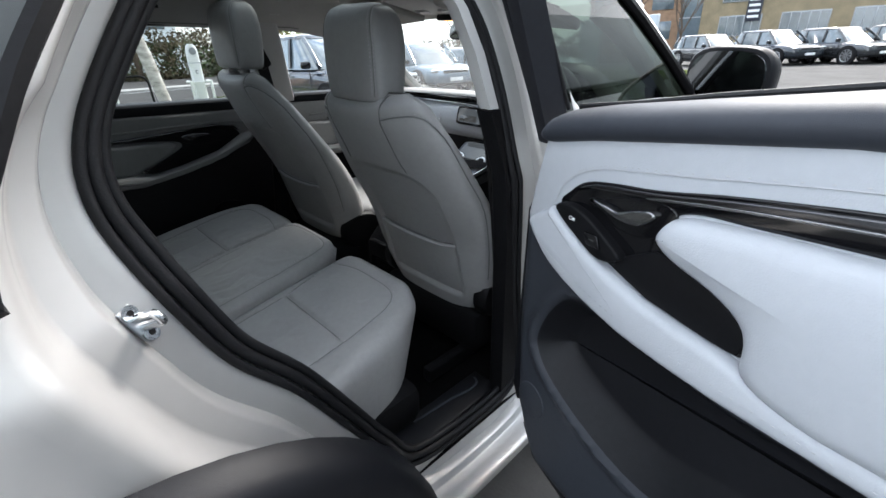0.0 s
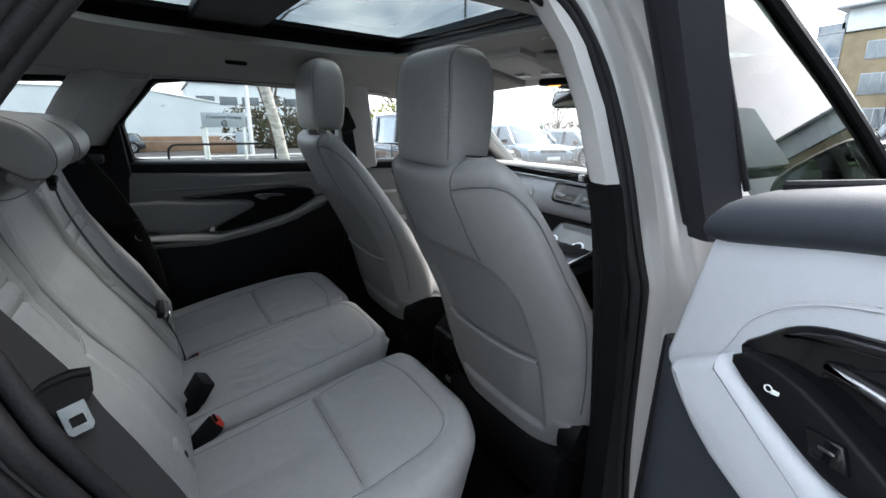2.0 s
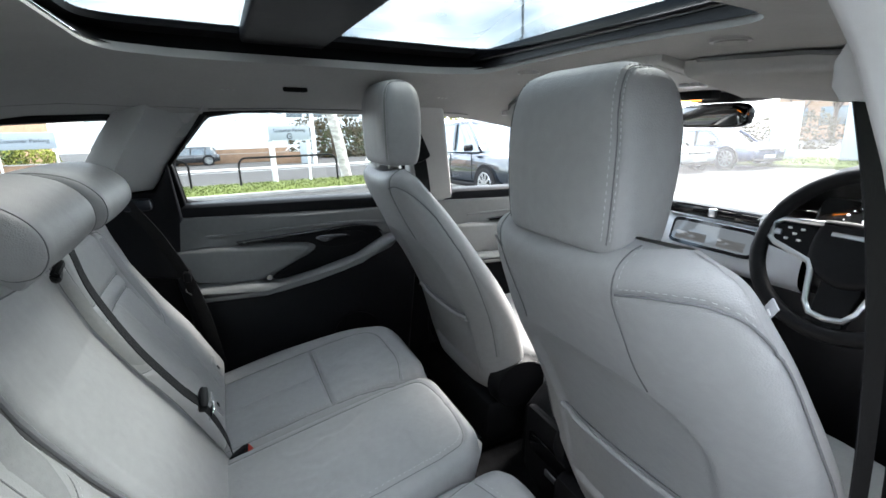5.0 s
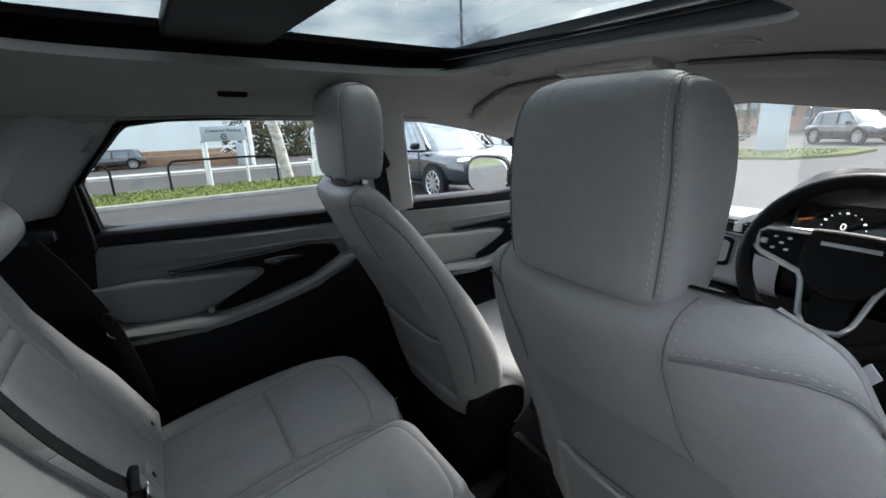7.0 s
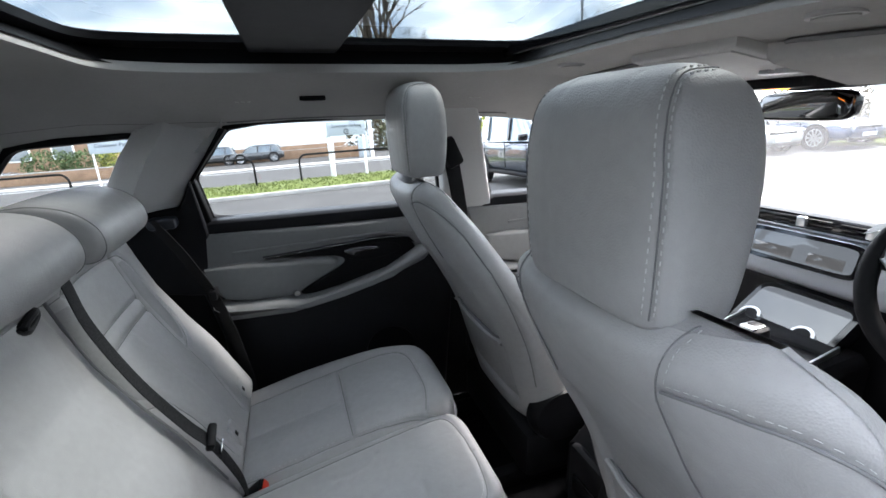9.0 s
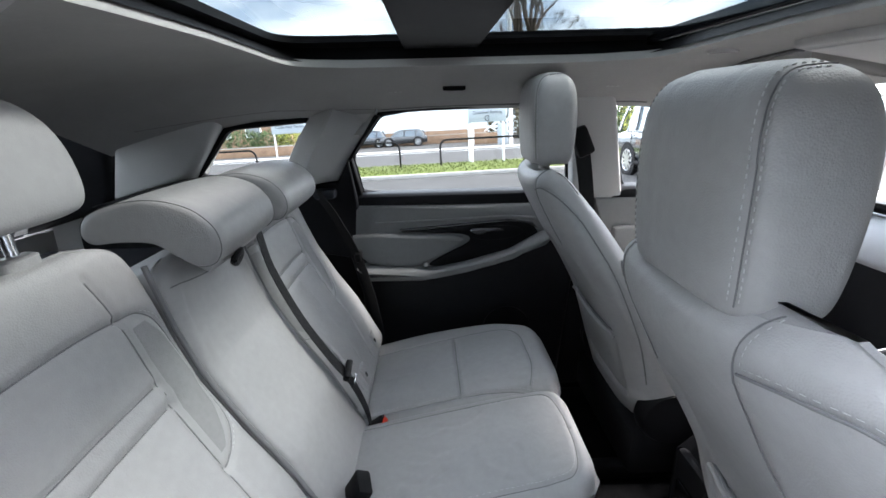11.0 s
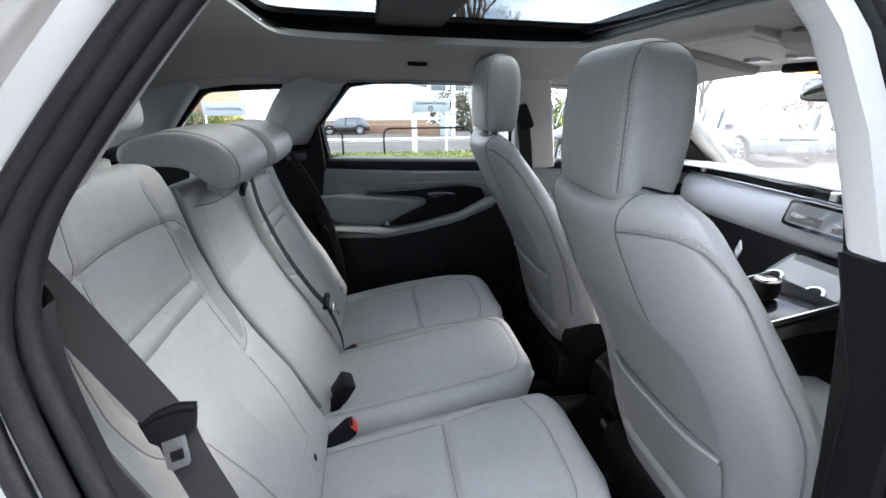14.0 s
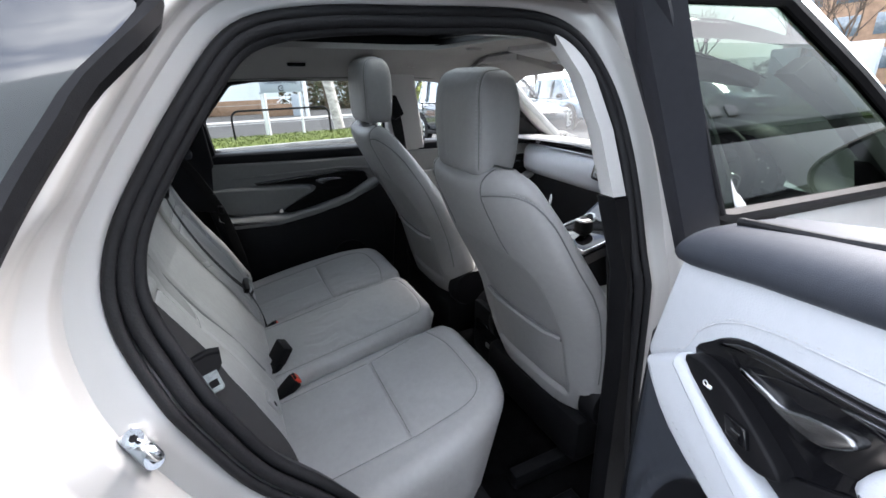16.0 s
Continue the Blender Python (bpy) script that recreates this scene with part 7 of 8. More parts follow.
for k in range(9000):
    if k < 6500:
        x, y, z = rb.uniform(-16.45, -12.75), rb.uniform(-10, 9), 0.105
    else:
        x, y, z = rb.uniform(-12, -5), rb.uniform(17.6, 22), 0.105
    t, h = rb.uniform(0, 6.28), rb.uniform(0.03, 0.075)
    dx, dy = 0.02 * math.cos(t), 0.02 * math.sin(t)
    gbm.faces.new([gbm.verts.new(p) for p in ((x - dx, y - dy, z), (x + dx, y + dy, z), (x + dy * rb.uniform(-1, 1), y + dx, z + h))])
tagged(part("grass_blades", gbm, GRASS), "short grass blades on the verge", "grass", kind="stuff")


def hoop(y0, y1, x=-15.4):
    h = thing("hoop_barrier", "black tubular steel hoop barrier standing in the grass", "barrier", (x, (y0 + y1) / 2, 0.1), "hoop barriers")
    pts = [(x, y0, 0.05), (x, y0, 0.6)] + [(x, y0 + 0.25 - 0.25 * math.cos(t), 0.75 + 0.25 * math.sin(t)) for t in (k * math.pi / 12 for k in range(7))]
    pts += [(x, y1 - (p[1] - y0), p[2]) for p in pts[::-1]]
    part("rail", tube(pts, 0.035, 8), BLACK, h)


hoop(-0.02, 3.2)
hoop(-5.0, -1.48)
hoop(-10.0, -6.6)


def lettering(body, size, at, parent, mat, turn=(90, 0, 90), width=None):
    cu = bpy.data.curves.new("lettering", "FONT")
    cu.body, cu.size, cu.extrude = body, size, 0.004
    cu.align_x, cu.align_y = "CENTER", "CENTER"
    ob = new("lettering", cu)
    cu.materials.append(mat)
    ob.parent = parent
    ob.matrix_basis = Matrix.Translation(Vector(at) - parent.location) @ Euler([radians(a) for a in turn]).to_matrix().to_4x4()
    return ob


def parking_sign(x, y0, y1, z0, z1, symbol):
    s = thing("parking_sign", "pale grey sign on two white posts reading Customer Parking", "sign", (x, (y0 + y1) / 2, 0.1), "parking signs")
    part("board", box((x, (y0 + y1) / 2, (z0 + z1) / 2), (0.04, y1 - y0, z1 - z0), 0.008), SIGN_GREY, s)
    for y in (y0 + 0.10, y1 - 0.10):
        part("post", tube([(x - 0.05, y, -0.05), (x - 0.05, y, z1 - 0.05)], 0.045, 10), WHITE, s)
    h = z1 - z0
    lettering("Customer Parking", h * 0.30 * (y1 - y0) / 1.36 * 0.46 / h * 1.05, (x + 0.03, (y0 + y1) / 2, z0 + h * (0.70 if symbol else 0.5)), s, INK)
    if symbol:
        c = Vector((x + 0.026, (y0 + y1) / 2, z0 + h * 0.28))
        part("arrow_ring", tube([c + Vector((0, 0.085 * math.cos(t), 0.085 * math.sin(t))) for t in (0.5 + k * 5.2 / 20 for k in range(21))], 0.018, 6), INK, s, "dark round arrow")
        part("arrow_tip", box(c + Vector((0, 0.03, 0)), (0.012, 0.09, 0.03), 0.002), INK, s)
    return s


parking_sign(-16.0, 1.08, 2.46, 1.54, 2.02, True)
parking_sign(-26.0, -9.58, -7.30, 1.57, 2.32, False)
bd = thing("bollard", "white square bollard with a cap", "bollard", (-16.4, 1.15, 0.1))
part("shaft", box((-16.4, 1.15, 0.78), (0.14, 0.14, 1.45), 0.01), WHITE, bd)
part("cap", box((-16.4, 1.15, 1.54), (0.18, 0.18, 0.06), 0.01), SIGN_GREY, bd)
lpst = thing("lamp_post", "tall white lamp post across the road", "lamp post", (-32, 5.45, 0))
part("post", tube([(-32, 5.45, 0), (-32, 5.45, 3), (-32, 5.45, 9)], 0.14, 12), WHITE, lpst)
part("arm", tube([(-32, 5.45, 8.9), (-31.4, 5.45, 9.2), (-30.6, 5.45, 9.25)], 0.05, 8), WHITE, lpst)
part("lamp_head", box((-30.3, 5.45, 9.22), (0.7, 0.25, 0.12), 0.03), GREYM, lpst)
mst = thing("lamp_mast", "tall slim dark lamp mast beyond the car park", "lamp post", (-41.2, 30, 0))
part("mast", tube([(-41.2, 30, 0), (-41.2, 30, 30)], 0.14, 8), GREYM, mst)
part("lamp_head", box((-40.8, 30, 30), (1.0, 0.4, 0.2), 0.05), GREYM, mst)
ch = thing("charging_post", "white electric charging post with round head in the grass", "charging post", (-16.0, 4.85, 0.1))
part("column", loft([superring(-16.0, 4.85 + dy, z, 0.10, b, 3, 20) for z, b, dy in ((0.10, 0.19, 0), (0.9, 0.19, 0), (1.45, 0.19, 0), (1.70, 0.18, 0), (1.82, 0.14, 0), (1.88, 0.07, 0))]), WHITE, ch)
part("screen", tube([(-15.91, 4.85, 1.66), (-15.885, 4.85, 1.66)], 0.11, 20), GREYM, ch)
part("groove", box((-15.93, 4.85, 1.30), (0.08, 0.384, 0.02), 0.002), GREYM, ch)
part("symbol", tube([Vector((-15.89, 4.85 + 0.05 * math.cos(t), 1.02 + 0.05 * math.sin(t))) for t in (0.6 + k * 5 / 12 for k in range(13))], 0.012, 5), INK, ch)
for dy in (-0.32, 0.32):
    part("guard", tube([(-15.75, 4.85 + dy, 0.05), (-15.75, 4.85 + dy, 0.72), (-16.1, 4.85 + dy, 0.72)], 0.05, 8), WHITE, ch)
part("guard_bar", box((-15.75, 4.85, 0.70), (0.05, 0.72, 0.06), 0.01), WHITE, ch)


# ---- trees ----
def limbs(bm, p, d, r, n, rng, spread, length, tips):
    q = p + d * length
    mid = p + d * length * 0.5 + Vector((rng.uniform(-1, 1), rng.uniform(-1, 1), 0)) * length * 0.05
    rings = []
    for c, rr in ((p, r), (mid, r * 0.85), (q, r * 0.68)):
        s = d.cross(Vector((0.3, 0.2, 0.9))).normalized()
        t = s.cross(d)
        m = 7 if r > 0.04 else 4
        rings.append([c + rr * (math.cos(k * math.tau / m) * s + math.sin(k * math.tau / m) * t) for k in range(m)])
    loft(rings, False, bm=bm)
    if n == 0:
        tips.append((q, d))
        return
    for k in range(rng.choice((2, 3, 3))):
        e = (d + Vector((rng.uniform(-1, 1), rng.uniform(-1, 1), rng.uniform(-0.25, 0.6))) * spread).normalized()
        limbs(bm, q, e, r * rng.uniform(0.5, 0.68), n - 1, rng, spread, length * rng.uniform(0.68, 0.88), tips)


def bare_tree(x, y, height, seed, mat=None, label="bare winter tree with a fan of thin twigs", lean=(0, 0), depth=5, r=None, trunk_k=0.24):
    rng = random.Random(seed)
    t = thing("tree", label, "tree", (x, y, 0), "bare trees")
    bm, cr, tips = bmesh.new(), bmesh.new(), []
    r = r or height * 0.017
    top = Vector((x + lean[0], y + lean[1], height * trunk_k))
    tube([(x, y, -0.1), Vector((x, y, 0)).lerp(top, 0.5) + Vector((0.03, 0.04, 0)), top], r, 10, bm=bm)
    part("trunk", bm, mat or BARK, t)
    for k in range(4):
        a = k * math.tau / 4 + rng.uniform(0, 1)
        d = Vector((0.45 * math.cos(a), 0.45 * math.sin(a), 1)).normalized()
        limbs(cr, top - Vector((0, 0, 0.03)), d, r * 0.62, depth, rng, 0.55, height * 0.19, tips)
    part("crown", cr, BARK, t)
    return t


bare_tree(-17.0, 3.95, 7.5, 3, BIRCH, "silver birch with white bark standing in the verge", (-0.1, -0.55), 4, 0.20, 0.42)
bare_tree(-44, 9.5, 13.5, 5)
bare_tree(-40, 31.5, 13, 6)
bare_tree(-46, 33, 11.5, 7)
bare_tree(-50, 26, 11.5, 8, depth=4)
bare_tree(-19.5, 41, 8.5, 9, depth=4)
bare_tree(-14.5, 46, 7.5, 10, depth=4)
bare_tree(-22.5, 33, 7.0, 11, depth=4)
bare_tree(-29, 32, 7.5, 12, depth=4)
bare_tree(-36, 24, 6.5, 13, depth=4)
bare_tree(-21, 50, 11, 14, depth=4)


def shrub(name, label, boxes, mat, count, leaf, seed, cat="hedge"):
    """Leafy growth in rounded clumps with an uneven outline."""
    rng = random.Random(seed)
    verts, faces = [], []
    for (x, y, z, a, b, c) in boxes:
        for k in range(count):
            u, v = rng.uniform(-1, 1), rng.uniform(0, math.tau)
            w = math.sqrt(1 - u * u)
            q = rng.uniform(0.80, 1.05) + 0.10 * math.sin(5 * v + 3 * u) + 0.06 * math.sin(11 * v)
            p = Vector((x + a * q * w * math.cos(v), y + b * q * w * math.sin(v), max(0.05, z + c * q * u)))
            d1 = Vector((rng.uniform(-1, 1), rng.uniform(-1, 1), rng.uniform(-1, 1))).normalized() * leaf
            d2 = d1.cross(Vector((rng.uniform(-1, 1), rng.uniform(-1, 1), 0.4))).normalized() * leaf * 0.6
            i = len(verts)
            verts += [p - d1, p + d2, p + d1, p - d2]
            faces.append((i, i + 1, i + 2, i + 3))
    me = bpy.data.meshes.new(name)
    me.from_pydata(verts, [], faces)
    me.materials.append(mat)
    return tagged(new(name, me), label, cat, kind="stuff")


shrub("hedge", "dark evergreen hedge behind the wall", [(-37, -15.8, 1.1, 1.2, 1.5, 0.95), (-37, -13.6, 1.05, 1.2, 1.6, 0.9)], LEAF, 1500, 0.09, 21)
shrub("hedge", "yellow-green clipped hedge behind the wall", [(-37, -11.6, 1.0, 1.2, 1.3, 0.85)], LEAF2, 1600, 0.09, 22)
shrub("scrub", "brown winter scrub and evergreens on a bank", [(-47 + 2 * math.sin(k), 8.0 + 2.3 * k, 1.5 + 0.5 * math.sin(2 * k), 2.5, 2.4, 2.6 + 0.6 * math.sin(3 * k)) for k in range(8)], LEAF3, 1100, 0.16, 23)
shrub("scrub", "dark evergreen bushes on a bank", [(-45.5, 10.5 + 3.5 * k, 1.2, 2.0, 2.0, 1.9) for k in range(4)], LEAF, 900, 0.14, 24)
shrub("hedge", "light green leafy hedge beyond the parked cars", [(-26, 13.5, 1.6, 1.5, 2.4, 1.7), (-27, 17, 1.4, 1.5, 2.2, 1.6)], LEAF2, 1300, 0.11, 25)
shrub("hedge", "long brown hedge along the far side of the car park", [(-34 + 2.4 * k, 30 + 0.4 * k, 1.0, 1.5, 1.0, 1.25) for k in range(9)], LEAF3, 800, 0.11, 26)


# ---- buildings ----
def building(name, label, poly, h, wall_mat, roof_mat=None):
    b = thing(name, label, "building", (sum(p[0] for p in poly) / len(poly), sum(p[1] for p in poly) / len(poly), 0))
    part("wall", plate(poly, 0, h, XY, 0.02), wall_mat, b)
    part("roof", plate(offset(ccw([Vector(p) for p in poly]), -0.35), h + 0.004, h + 0.35, XY, 0.05), roof_mat or GREYM, b)
    return b


shed = thing("warehouse", "white clad warehouse on a red brick base", "building", (-50, -12, 0))
part("wall", loft([[Vector((x, y, z)) for z in (1.18, 4.75 if y < 0 else 3.9)] for x, y in ((-42, 4.95), (-42, -0.5), (-42, -9.5))] + [[Vector((-70, -9.5, z)) for z in (1.18, 4.75)], [Vector((-70, 4.95, z)) for z in (1.18, 3.9)], [Vector((-42, 4.95, z)) for z in (1.18, 3.9)]], False, False), CLADDING, shed)
part("brick_base", box((-56, -2.3, 0.59), (28.1, 14.6, 1.18), 0.02), BRICK, shed)
part("roof", loft([[Vector((x, 5.0, 3.9)), Vector((x, -0.5, 4.76)), Vector((x, -9.6, 4.76))] for x in (-41.9, -70)], False, False), GREYM, shed)
part("eaves_trim", tube([(-41.95, 5.0, 3.9), (-41.95, -0.5, 4.76), (-41.95, -9.6, 4.76)], 0.06, 6), WHITE, shed)
part("wall_band", box((-41.96, -2.3, 0.78), (0.04, 14.5, 0.05), 0.0), CONCRETE, shed)
part("wall_lamp", box((-41.94, 0.9, 3.55), (0.1, 0.25, 0.08), 0.02), GREYM, shed)
tl = building("terrace", "red brick two-storey building with pale window bands", [(-62, -40), (-48, -40), (-48, -17), (-62, -17)], 7.5, BRICK)
for k in range(7):
    for z in (1.6, 4.7):
        w = part("window", box((-47.98, -38.3 + 3.2 * k, z + 0.6), (0.10, 1.7, 1.5), 0.02), WHITE, tl)
        part("pane", box((-47.95, -38.3 + 3.2 * k, z + 0.6), (0.10, 1.45, 1.25), 0.0), WINDOW, w)
pw = building("far_office", "distant pale office building behind the trees", [(-95, 6), (-80, 6), (-80, 24), (-95, 24)], 9.0, CLADDING)
for k in range(5):
    for z in (3.5, 6.5):
        part("window", box((-79.98, 8 + 3.3 * k, z), (0.1, 2.6, 1.3), 0.0), WINDOW, pw)
lw = thing("garden_wall", "low brown brick wall with a white coping", "wall", (-34.5, -14, 0))
part("wall", box((-34.6, -16, 0.35), (0.3, 16, 0.7), 0.02), BRICK, lw)
part("coping", box((-34.6, -16, 0.72), (0.36, 16, 0.06), 0.01), CONCRETE, lw)
gw = thing("gate_wall", "red brick wall section behind a white rail gate", "wall", (-35, 4.2, 0))
part("wall", box((-35.2, 4.2, 0.42), (0.3, 3.0, 0.84), 0.02), BRICK, gw)
gt = thing("white_gate", "white timber rail gate across the road", "gate", (-34, 4.2, 0))
part("top_rail", box((-34, 4.2, 1.33), (0.06, 2.7, 0.09), 0.01), WHITE, gt)
for s in (-1, 1):
    part("brace", tube([(-33.97, 4.2, 1.30), (-33.97, 4.2 + s * 0.45, 0.98)], 0.04, 6), WHITE, gt)
    part("post", box((-34, 4.2 + s * 1.3, 0.7), (0.12, 0.12, 1.4), 0.01), WHITE, gt)
cb = thing("notice_box", "pale blue notice board beside the road", "notice board", (-33, 5.0, 0))
part("board", box((-33, 5.0, 0.75), (0.08, 0.75, 1.5), 0.02), SIGN_GREY, cb)

# office block beyond the car park
off = thing("office_block", "buff brick office block with a glazed stair tower", "building", (0, 62, 0))
part("wall", plate([(-16.2, 56), (30, 56), (30, 75), (-16.2, 75)], 0, 10.2, XY, 0.02), BRICK2, off)
part("parapet", box((7, 65.3, 11.3), (46.0, 19.2, 2.0), 0.05), CLADDING, off)
part("roof", box((7, 65, 12.35), (47.5, 20.8, 0.25), 0.04), GREYM, off)
tw = part("stair_tower", box((-17.2, 57.5, 5.6), (2.1, 3.2, 11.2), 0.02), WINDOW, off, "glazed stair tower")
for k in range(5):
    part("transom", box((-17.2, 55.88, 1.2 + 2.3 * k), (2.12, 0.06, 0.12), 0.0), GREYM, tw)
part("left_wing", plate([(-30, 58), (-18.3, 58), (-18.3, 72), (-30, 72)], 0, 9.6, XY, 0.02), BRICK, off)
part("top_windows", box((-14.2, 55.95, 11.3), (4.4, 0.1, 1.3), 0.0), WINDOW, off)
for z, h in ((1.5, 1.9), (4.6, 1.9), (7.7, 1.6)):
    for k in range(8):
        x = -14.3 + 5.3 * k
        w = part("window", box((x + 1.85, 55.97, z + h / 2), (3.75, 0.10, h), 0.02), GREYM, off)
        for q in range(5):
            part("pane", box((x + 0.39 + 0.73 * q, 55.93, z + h / 2), (0.64, 0.06, h - 0.2), 0.0), WINDOW, w)
    for k in range(3):
        part("window", box((-28.2 + 3.6 * k, 57.97, z + h / 2), (2.4, 0.10, h), 0.02), WINDOW, off)
sb_ = part("name_board", box((-11.35, 55.8, 4.05), (1.25, 0.2, 2.5), 0.02), INK, off, "black tenants' board with white bars")
for k in range(4):
    part("board_bar", box((-11.35, 55.68, 4.7 - 0.5 * k), (0.95, 0.04, 0.22), 0.0), WHITE, sb_)
# totem signs
def totem(x, y, label):
    tot = thing("totem_sign", label, "sign", (x, y, 0.1), "totem signs")
    part("panel", box((x, y, 1.28), (1.02, 0.22, 2.2), 0.02), SIGN_GREY, tot)
    part("plinth", box((x, y, 0.15), (1.08, 0.3, 0.12), 0.01), GREYM, tot)


totem(-7.32, 20.5, "blank pale grey totem sign on the grass island")
totem(-10.1, 21.0, "blank pale grey totem sign behind the blue saloon")
# showroom on the near side, mirrored in the glass
shw = thing("showroom", "showroom with dark glass front and pale fascia", "building", (14, 10, 0))
part("wall", box((20.5, 12, 4.5), (13, 60, 9.0), 0.05), GREYM, shw)
part("glass_front", box((13.96, 12, 1.7), (0.1, 58, 3.3), 0.0), WINDOW, shw)
part("fascia", box((13.6, 12, 5.2), (1.0, 60, 3.0), 0.05), CLADDING, shw, "pale metal fascia")
part("dark_band", box((13.8, 12, 7.1), (0.5, 60, 0.8), 0.02), BLACK, shw)
part("upper_fascia", box((13.6, 12, 10.3), (0.9, 60, 5.4), 0.05), CLADDING, shw, "pale upper fascia")
fb = bmesh.new()
for k in range(9):
    box((13.08, 12.2 + 1.5 * k, 8.5), (0.12, 0.95, 0.65), 0.05, bm=fb)
part("letter_bars", fb, SATIN, shw, "row of raised metal letter blocks")


# ---- parked cars ----
def parked_car(x, y, turn, paint, label, tall=1.66, length=4.6, width=1.9, detail=True):
    """A parked car at x, y with its nose turned by that many degrees from +x."""
    c = thing("parked_car", label, "car", (x, y, 0), "parked cars")
    m = Matrix.Translation((x, y, 0)) @ Euler((0, 0, radians(turn))).to_matrix().to_4x4()
    L, Wd, k = length / 4.86, width / 2, tall / 1.85
    belt = 1.14 * k
    st = [(-2.43, 0.50, 0.98, 0.78), (-2.38, 0.40, 1.05, 0.90), (-2.2, 0.34, 1.10, 0.96), (-1.4, 0.30, 1.14, 1.0), (0, 0.28, 1.13, 1.0), (1.0, 0.28, 1.11, 1.0), (1.5, 0.30, 1.09, 0.985), (2.0, 0.32, 1.03, 0.95), (2.3, 0.36, 0.95, 0.88), (2.40, 0.42, 0.86, 0.80), (2.44, 0.52, 0.74, 0.70)]
    line = crom([(a, b, d) for a, b, d, w in st], 3)
    wide = crom([(a, w, 0) for a, b, d, w in st], 3)
    rings = []
    for p, q in zip(line, wide):
        zb, zt, a = p.y * k, p.z * k, q.y * Wd
        rings.append([m @ Vector((p.x * L, r.x, (zb + zt) / 2 + r.y)) for r in superring(0, 0, 0, a, (zt - zb) / 2, 4.5, 32)])
    body_ = part("body", loft(rings), paint, c)
    def cab(z, x0, x1, w):
        return [m @ Vector(((x0 + x1) / 2 * L + r.x, r.y, z)) for r in superring(0, 0, 0, (x1 - x0) / 2 * L, w * Wd, 6, 40)]
    part("glasshouse", loft([cab(belt - 0.06, -2.25, 1.28, 0.90), cab(belt + 0.26 * k, -2.12, 0.86, 0.83), cab(tall - 0.10, -1.93, 0.42, 0.76)]), WINDOW, c, "dark glass round the cabin")
    part("roof", loft([cab(tall - 0.12, -1.96, 0.45, 0.775), cab(tall - 0.05, -1.90, 0.36, 0.755), cab(tall - 0.01, -1.7, 0.12, 0.68), cab(tall, -1.3, -0.2, 0.5)]), paint, c)
    for s in (1, -1):
        for xa, xb in ((1.22, 0.44), (-0.10, -0.16), (-1.25, -1.32), (-2.18, -1.92)):
            part("pillar", ribbon([m @ Vector((xa * L, s * 0.915 * Wd, belt - 0.03)), m @ Vector(((xa + xb) / 2 * L, s * 0.85 * Wd, (belt + tall - 0.1) / 2 + 0.02)), m @ Vector((xb * L, s * 0.775 * Wd, tall - 0.10))], (m.to_3x3() @ Vector((1, 0, 0))), 0.10, 0.03), paint if xa != -0.10 else GLOSS_BLACK, c)
        if detail:
            part("door_mirror", box((0, 0, 0), (0.12, 0.22, 0.15), 0.04, turn=m @ Matrix.Translation((0.88 * L, s * (Wd + 0.06), belt + 0.04))), GLOSS_BLACK, c)
            part("headlamp", box((0, 0, 0), (0.22, 0.36, 0.13), 0.05, turn=m @ Matrix.Translation((2.27 * L, s * 0.70 * Wd, 0.86 * k)) @ Euler((0, 0, radians(-s * 22))).to_matrix().to_4x4()), CHROME, c)
            part("sill", box((0, 0, 0), (2.3 * L, 0.08, 0.10), 0.03, turn=m @ Matrix.Translation((0, s * 0.97 * Wd, 0.34 * k))), BLACK, c)
            for xd in (0.9, -0.13, -1.3):
                part("door_gap", box((0, 0, 0), (0.012, 0.02, 0.62 * k), 0.0, turn=m @ Matrix.Translation((xd * L, s * 0.995 * Wd, 0.78 * k))), BLACK, c)
            for xd in (0.05, -1.1):
                part("door_handle", box((0, 0, 0), (0.20, 0.03, 0.03), 0.01, turn=m @ Matrix.Translation((xd * L, s * 1.0 * Wd, 0.94 * k))), paint, c)
        for xw in (1.46, -1.46):
            cw = m @ Vector((xw * L, s * (Wd - 0.12), 0))
            holder = wheel_on(c, m, xw * L, s * (Wd - 0.10), 0.375, 0.24, s)
    part("grille", box((0, 0, 0), (0.06, 1.0, 0.20), 0.03, turn=m @ Matrix.Translation((2.40 * L, 0, 0.76 * k))), GLOSS_BLACK, c)
    part("number_plate", box((0, 0, 0), (0.03, 0.50, 0.11), 0.005, turn=m @ Matrix.Translation((2.445 * L, 0, 0.56 * k))), WHITE, c)
    part("lower_grille", box((0, 0, 0), (0.08, 1.4, 0.16), 0.03, turn=m @ Matrix.Translation((2.36 * L, 0, 0.42 * k))), BLACK, c)
    return c


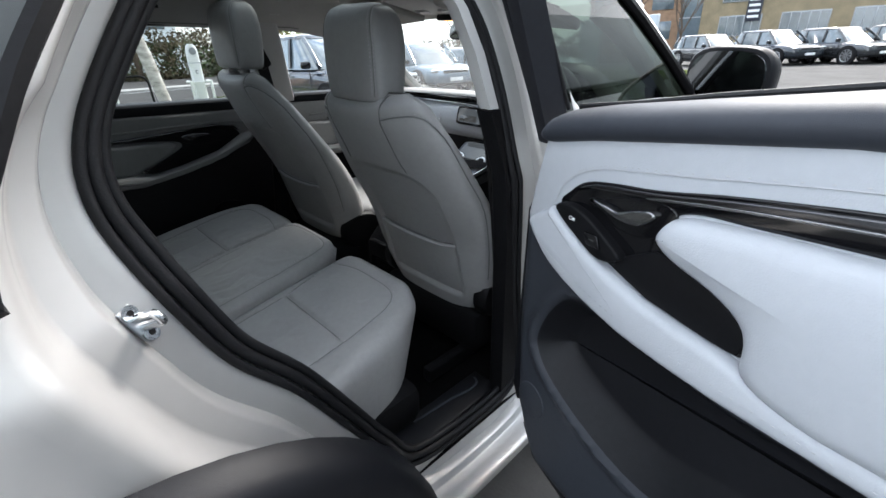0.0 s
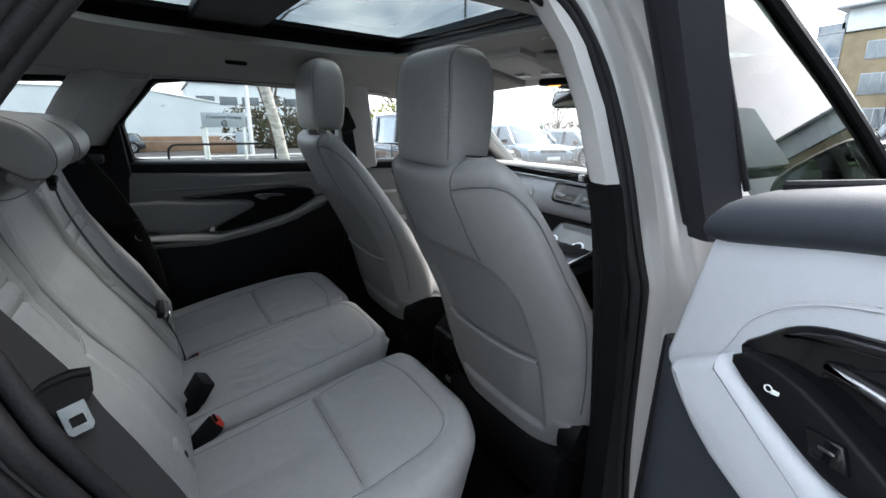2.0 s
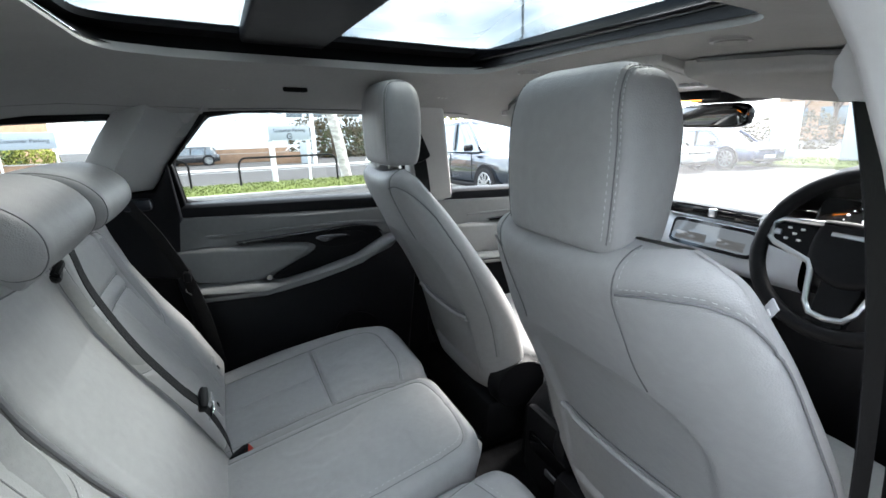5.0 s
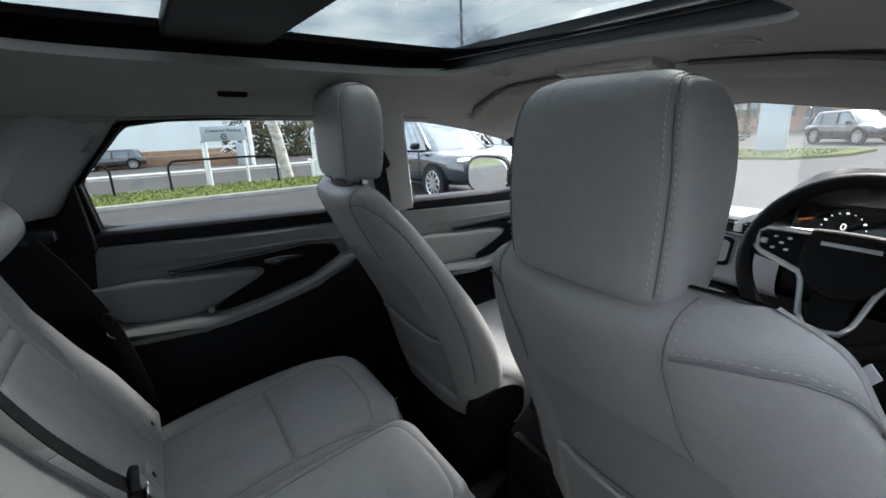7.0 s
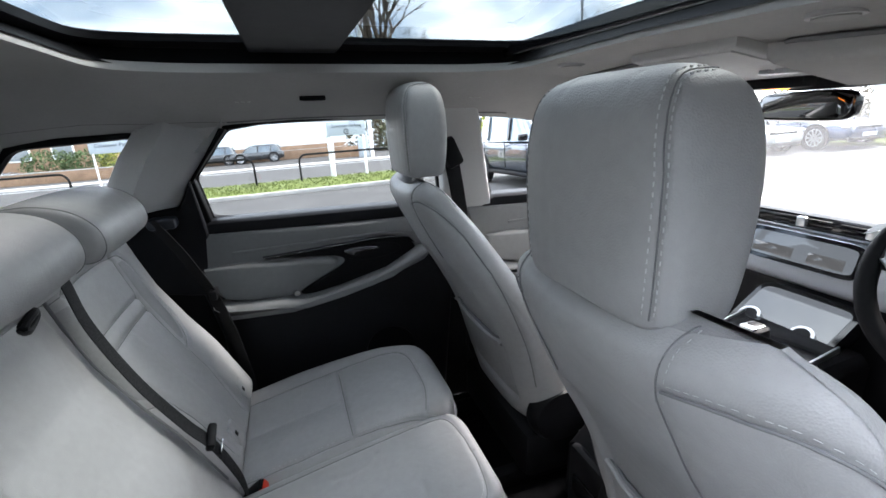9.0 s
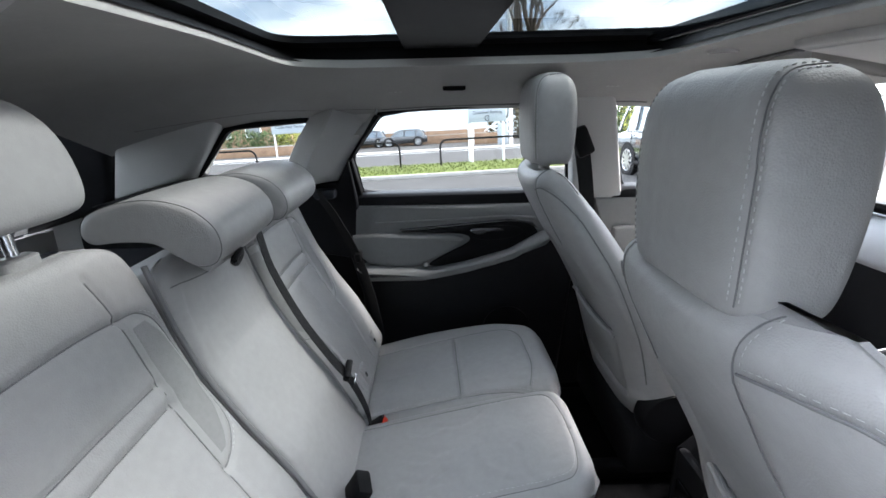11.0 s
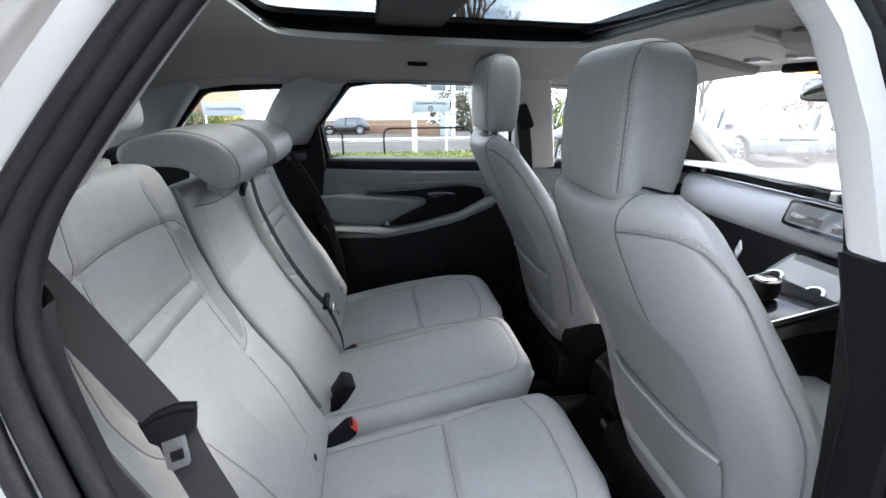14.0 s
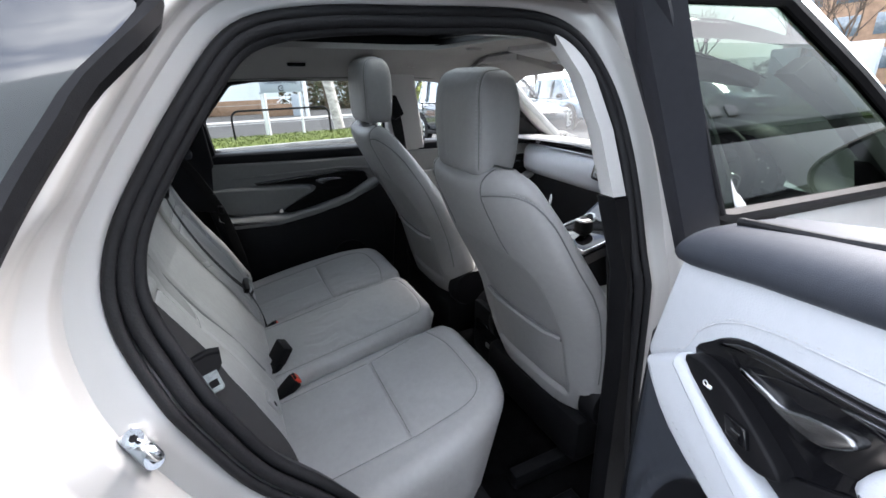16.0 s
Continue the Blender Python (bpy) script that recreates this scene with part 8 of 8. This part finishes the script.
def wheel_on(parent, m, x, y, r, width, side):
    """A wheel with its dark arch at a place of a parked car."""
    n = 28
    def ringed(prof, nn=n):
        return loft([[m @ Vector((x + q * math.cos(k * math.tau / nn), y + side * w * width, r + q * math.sin(k * math.tau / nn))) for q, w in prof] for k in range(nn + 1)], False, False)
    part("wheel_arch", ringed([(r * 1.18, 0.10), (r * 1.18, 0.46), (0.01, 0.44)]), BLACK, parent)
    ty = part("tyre", ringed([(r * 0.7, 0.45), (r * 0.8, 0.52), (r * 0.95, 0.5), (r, 0.38), (r, -0.3)]), TYRE, parent)
    rb_ = ringed([(r * 0.62, 0.30), (r * 0.66, 0.46), (r * 0.72, 0.50), (r * 0.74, 0.47)])
    for k in range(10):
        t = k * math.tau / 10
        a = m @ Vector((x + 0.06 * r * math.cos(t), y + side * width * 0.47, r + 0.06 * r * math.sin(t)))
        b = m @ Vector((x + 0.68 * r * math.cos(t), y + side * width * 0.49, r + 0.68 * r * math.sin(t)))
        ribbon([a, b], m.to_3x3() @ Vector((-math.sin(t), 0, math.cos(t))), r * 0.13, 0.02, bm=rb_)
    part("rim", rb_, ALLOY, ty)
    return ty


P_DARK = material("dark_blue_paint", (0.012, 0.018, 0.026), 0.22, metal=0.2, var=0.02, coat=1.0)
P_NAVY = material("navy_paint", (0.02, 0.04, 0.10), 0.25, metal=0.3, var=0.02, coat=1.0)
P_SILVER = material("bright_silver_paint", (0.44, 0.46, 0.48), 0.25, metal=0.5, var=0.02, coat=1.0)
P_GREY = material("grey_car_paint", (0.035, 0.038, 0.042), 0.25, metal=0.4, var=0.02, coat=1.0)
P_BLUE = material("ice_blue_paint", (0.17, 0.23, 0.29), 0.25, metal=0.4, var=0.02, coat=1.0)
parked_car(-9.05, 5.65, 0, P_DARK, "dark blue four-wheel-drive car parked beside the silver car", 1.84, 4.95, 2.0)
parked_car(-11.4, 11.0, -12, P_BLUE, "ice blue four-wheel-drive car with a mesh grille", 1.62, 4.5, 1.95)
parked_car(-11.2, 14.2, -8, P_SILVER, "silver saloon parked in the row", 1.45, 4.6, 1.88)
parked_car(-10.4, 16.8, -8, P_NAVY, "dark blue saloon parked at the end of the row", 1.45, 4.5, 1.88)
parked_car(-13.6, 21.5, -8, P_SILVER, "silver car parked behind the grass island", 1.45, 4.6, 1.9)
parked_car(-16.5, 25.5, -15, P_GREY, "dark grey car parked by the hedge", 1.45, 4.6, 1.9, False)
row = [(-6.9, 28.5, P_GREY, 1.58), (-4.2, 29.4, P_DARK, 1.66), (-1.6, 30.2, P_GREY, 1.64), (1.1, 31.0, P_GREY, 1.66), (3.8, 31.8, P_DARK, 1.62), (6.6, 32.6, P_DARK, 1.72), (9.4, 33.4, P_GREY, 1.6)]
for x, y, p, h in row:
    parked_car(x, y, -38, p, "dark modern car parked in a far row", h, 4.6, 1.9)
parked_car(-40.2, -2.8, -90, P_GREY, "grey estate car parked by the warehouse", 1.45, 4.3, 1.8, False)
parked_car(-40.4, -6.4, -80, P_GREY, "dark car with a green panel parked by the warehouse", 1.5, 4.2, 1.8, False)
parked_car(-37, -20, 90, P_DARK, "dark car parked behind the hedge", 1.5, 4.4, 1.8, False)
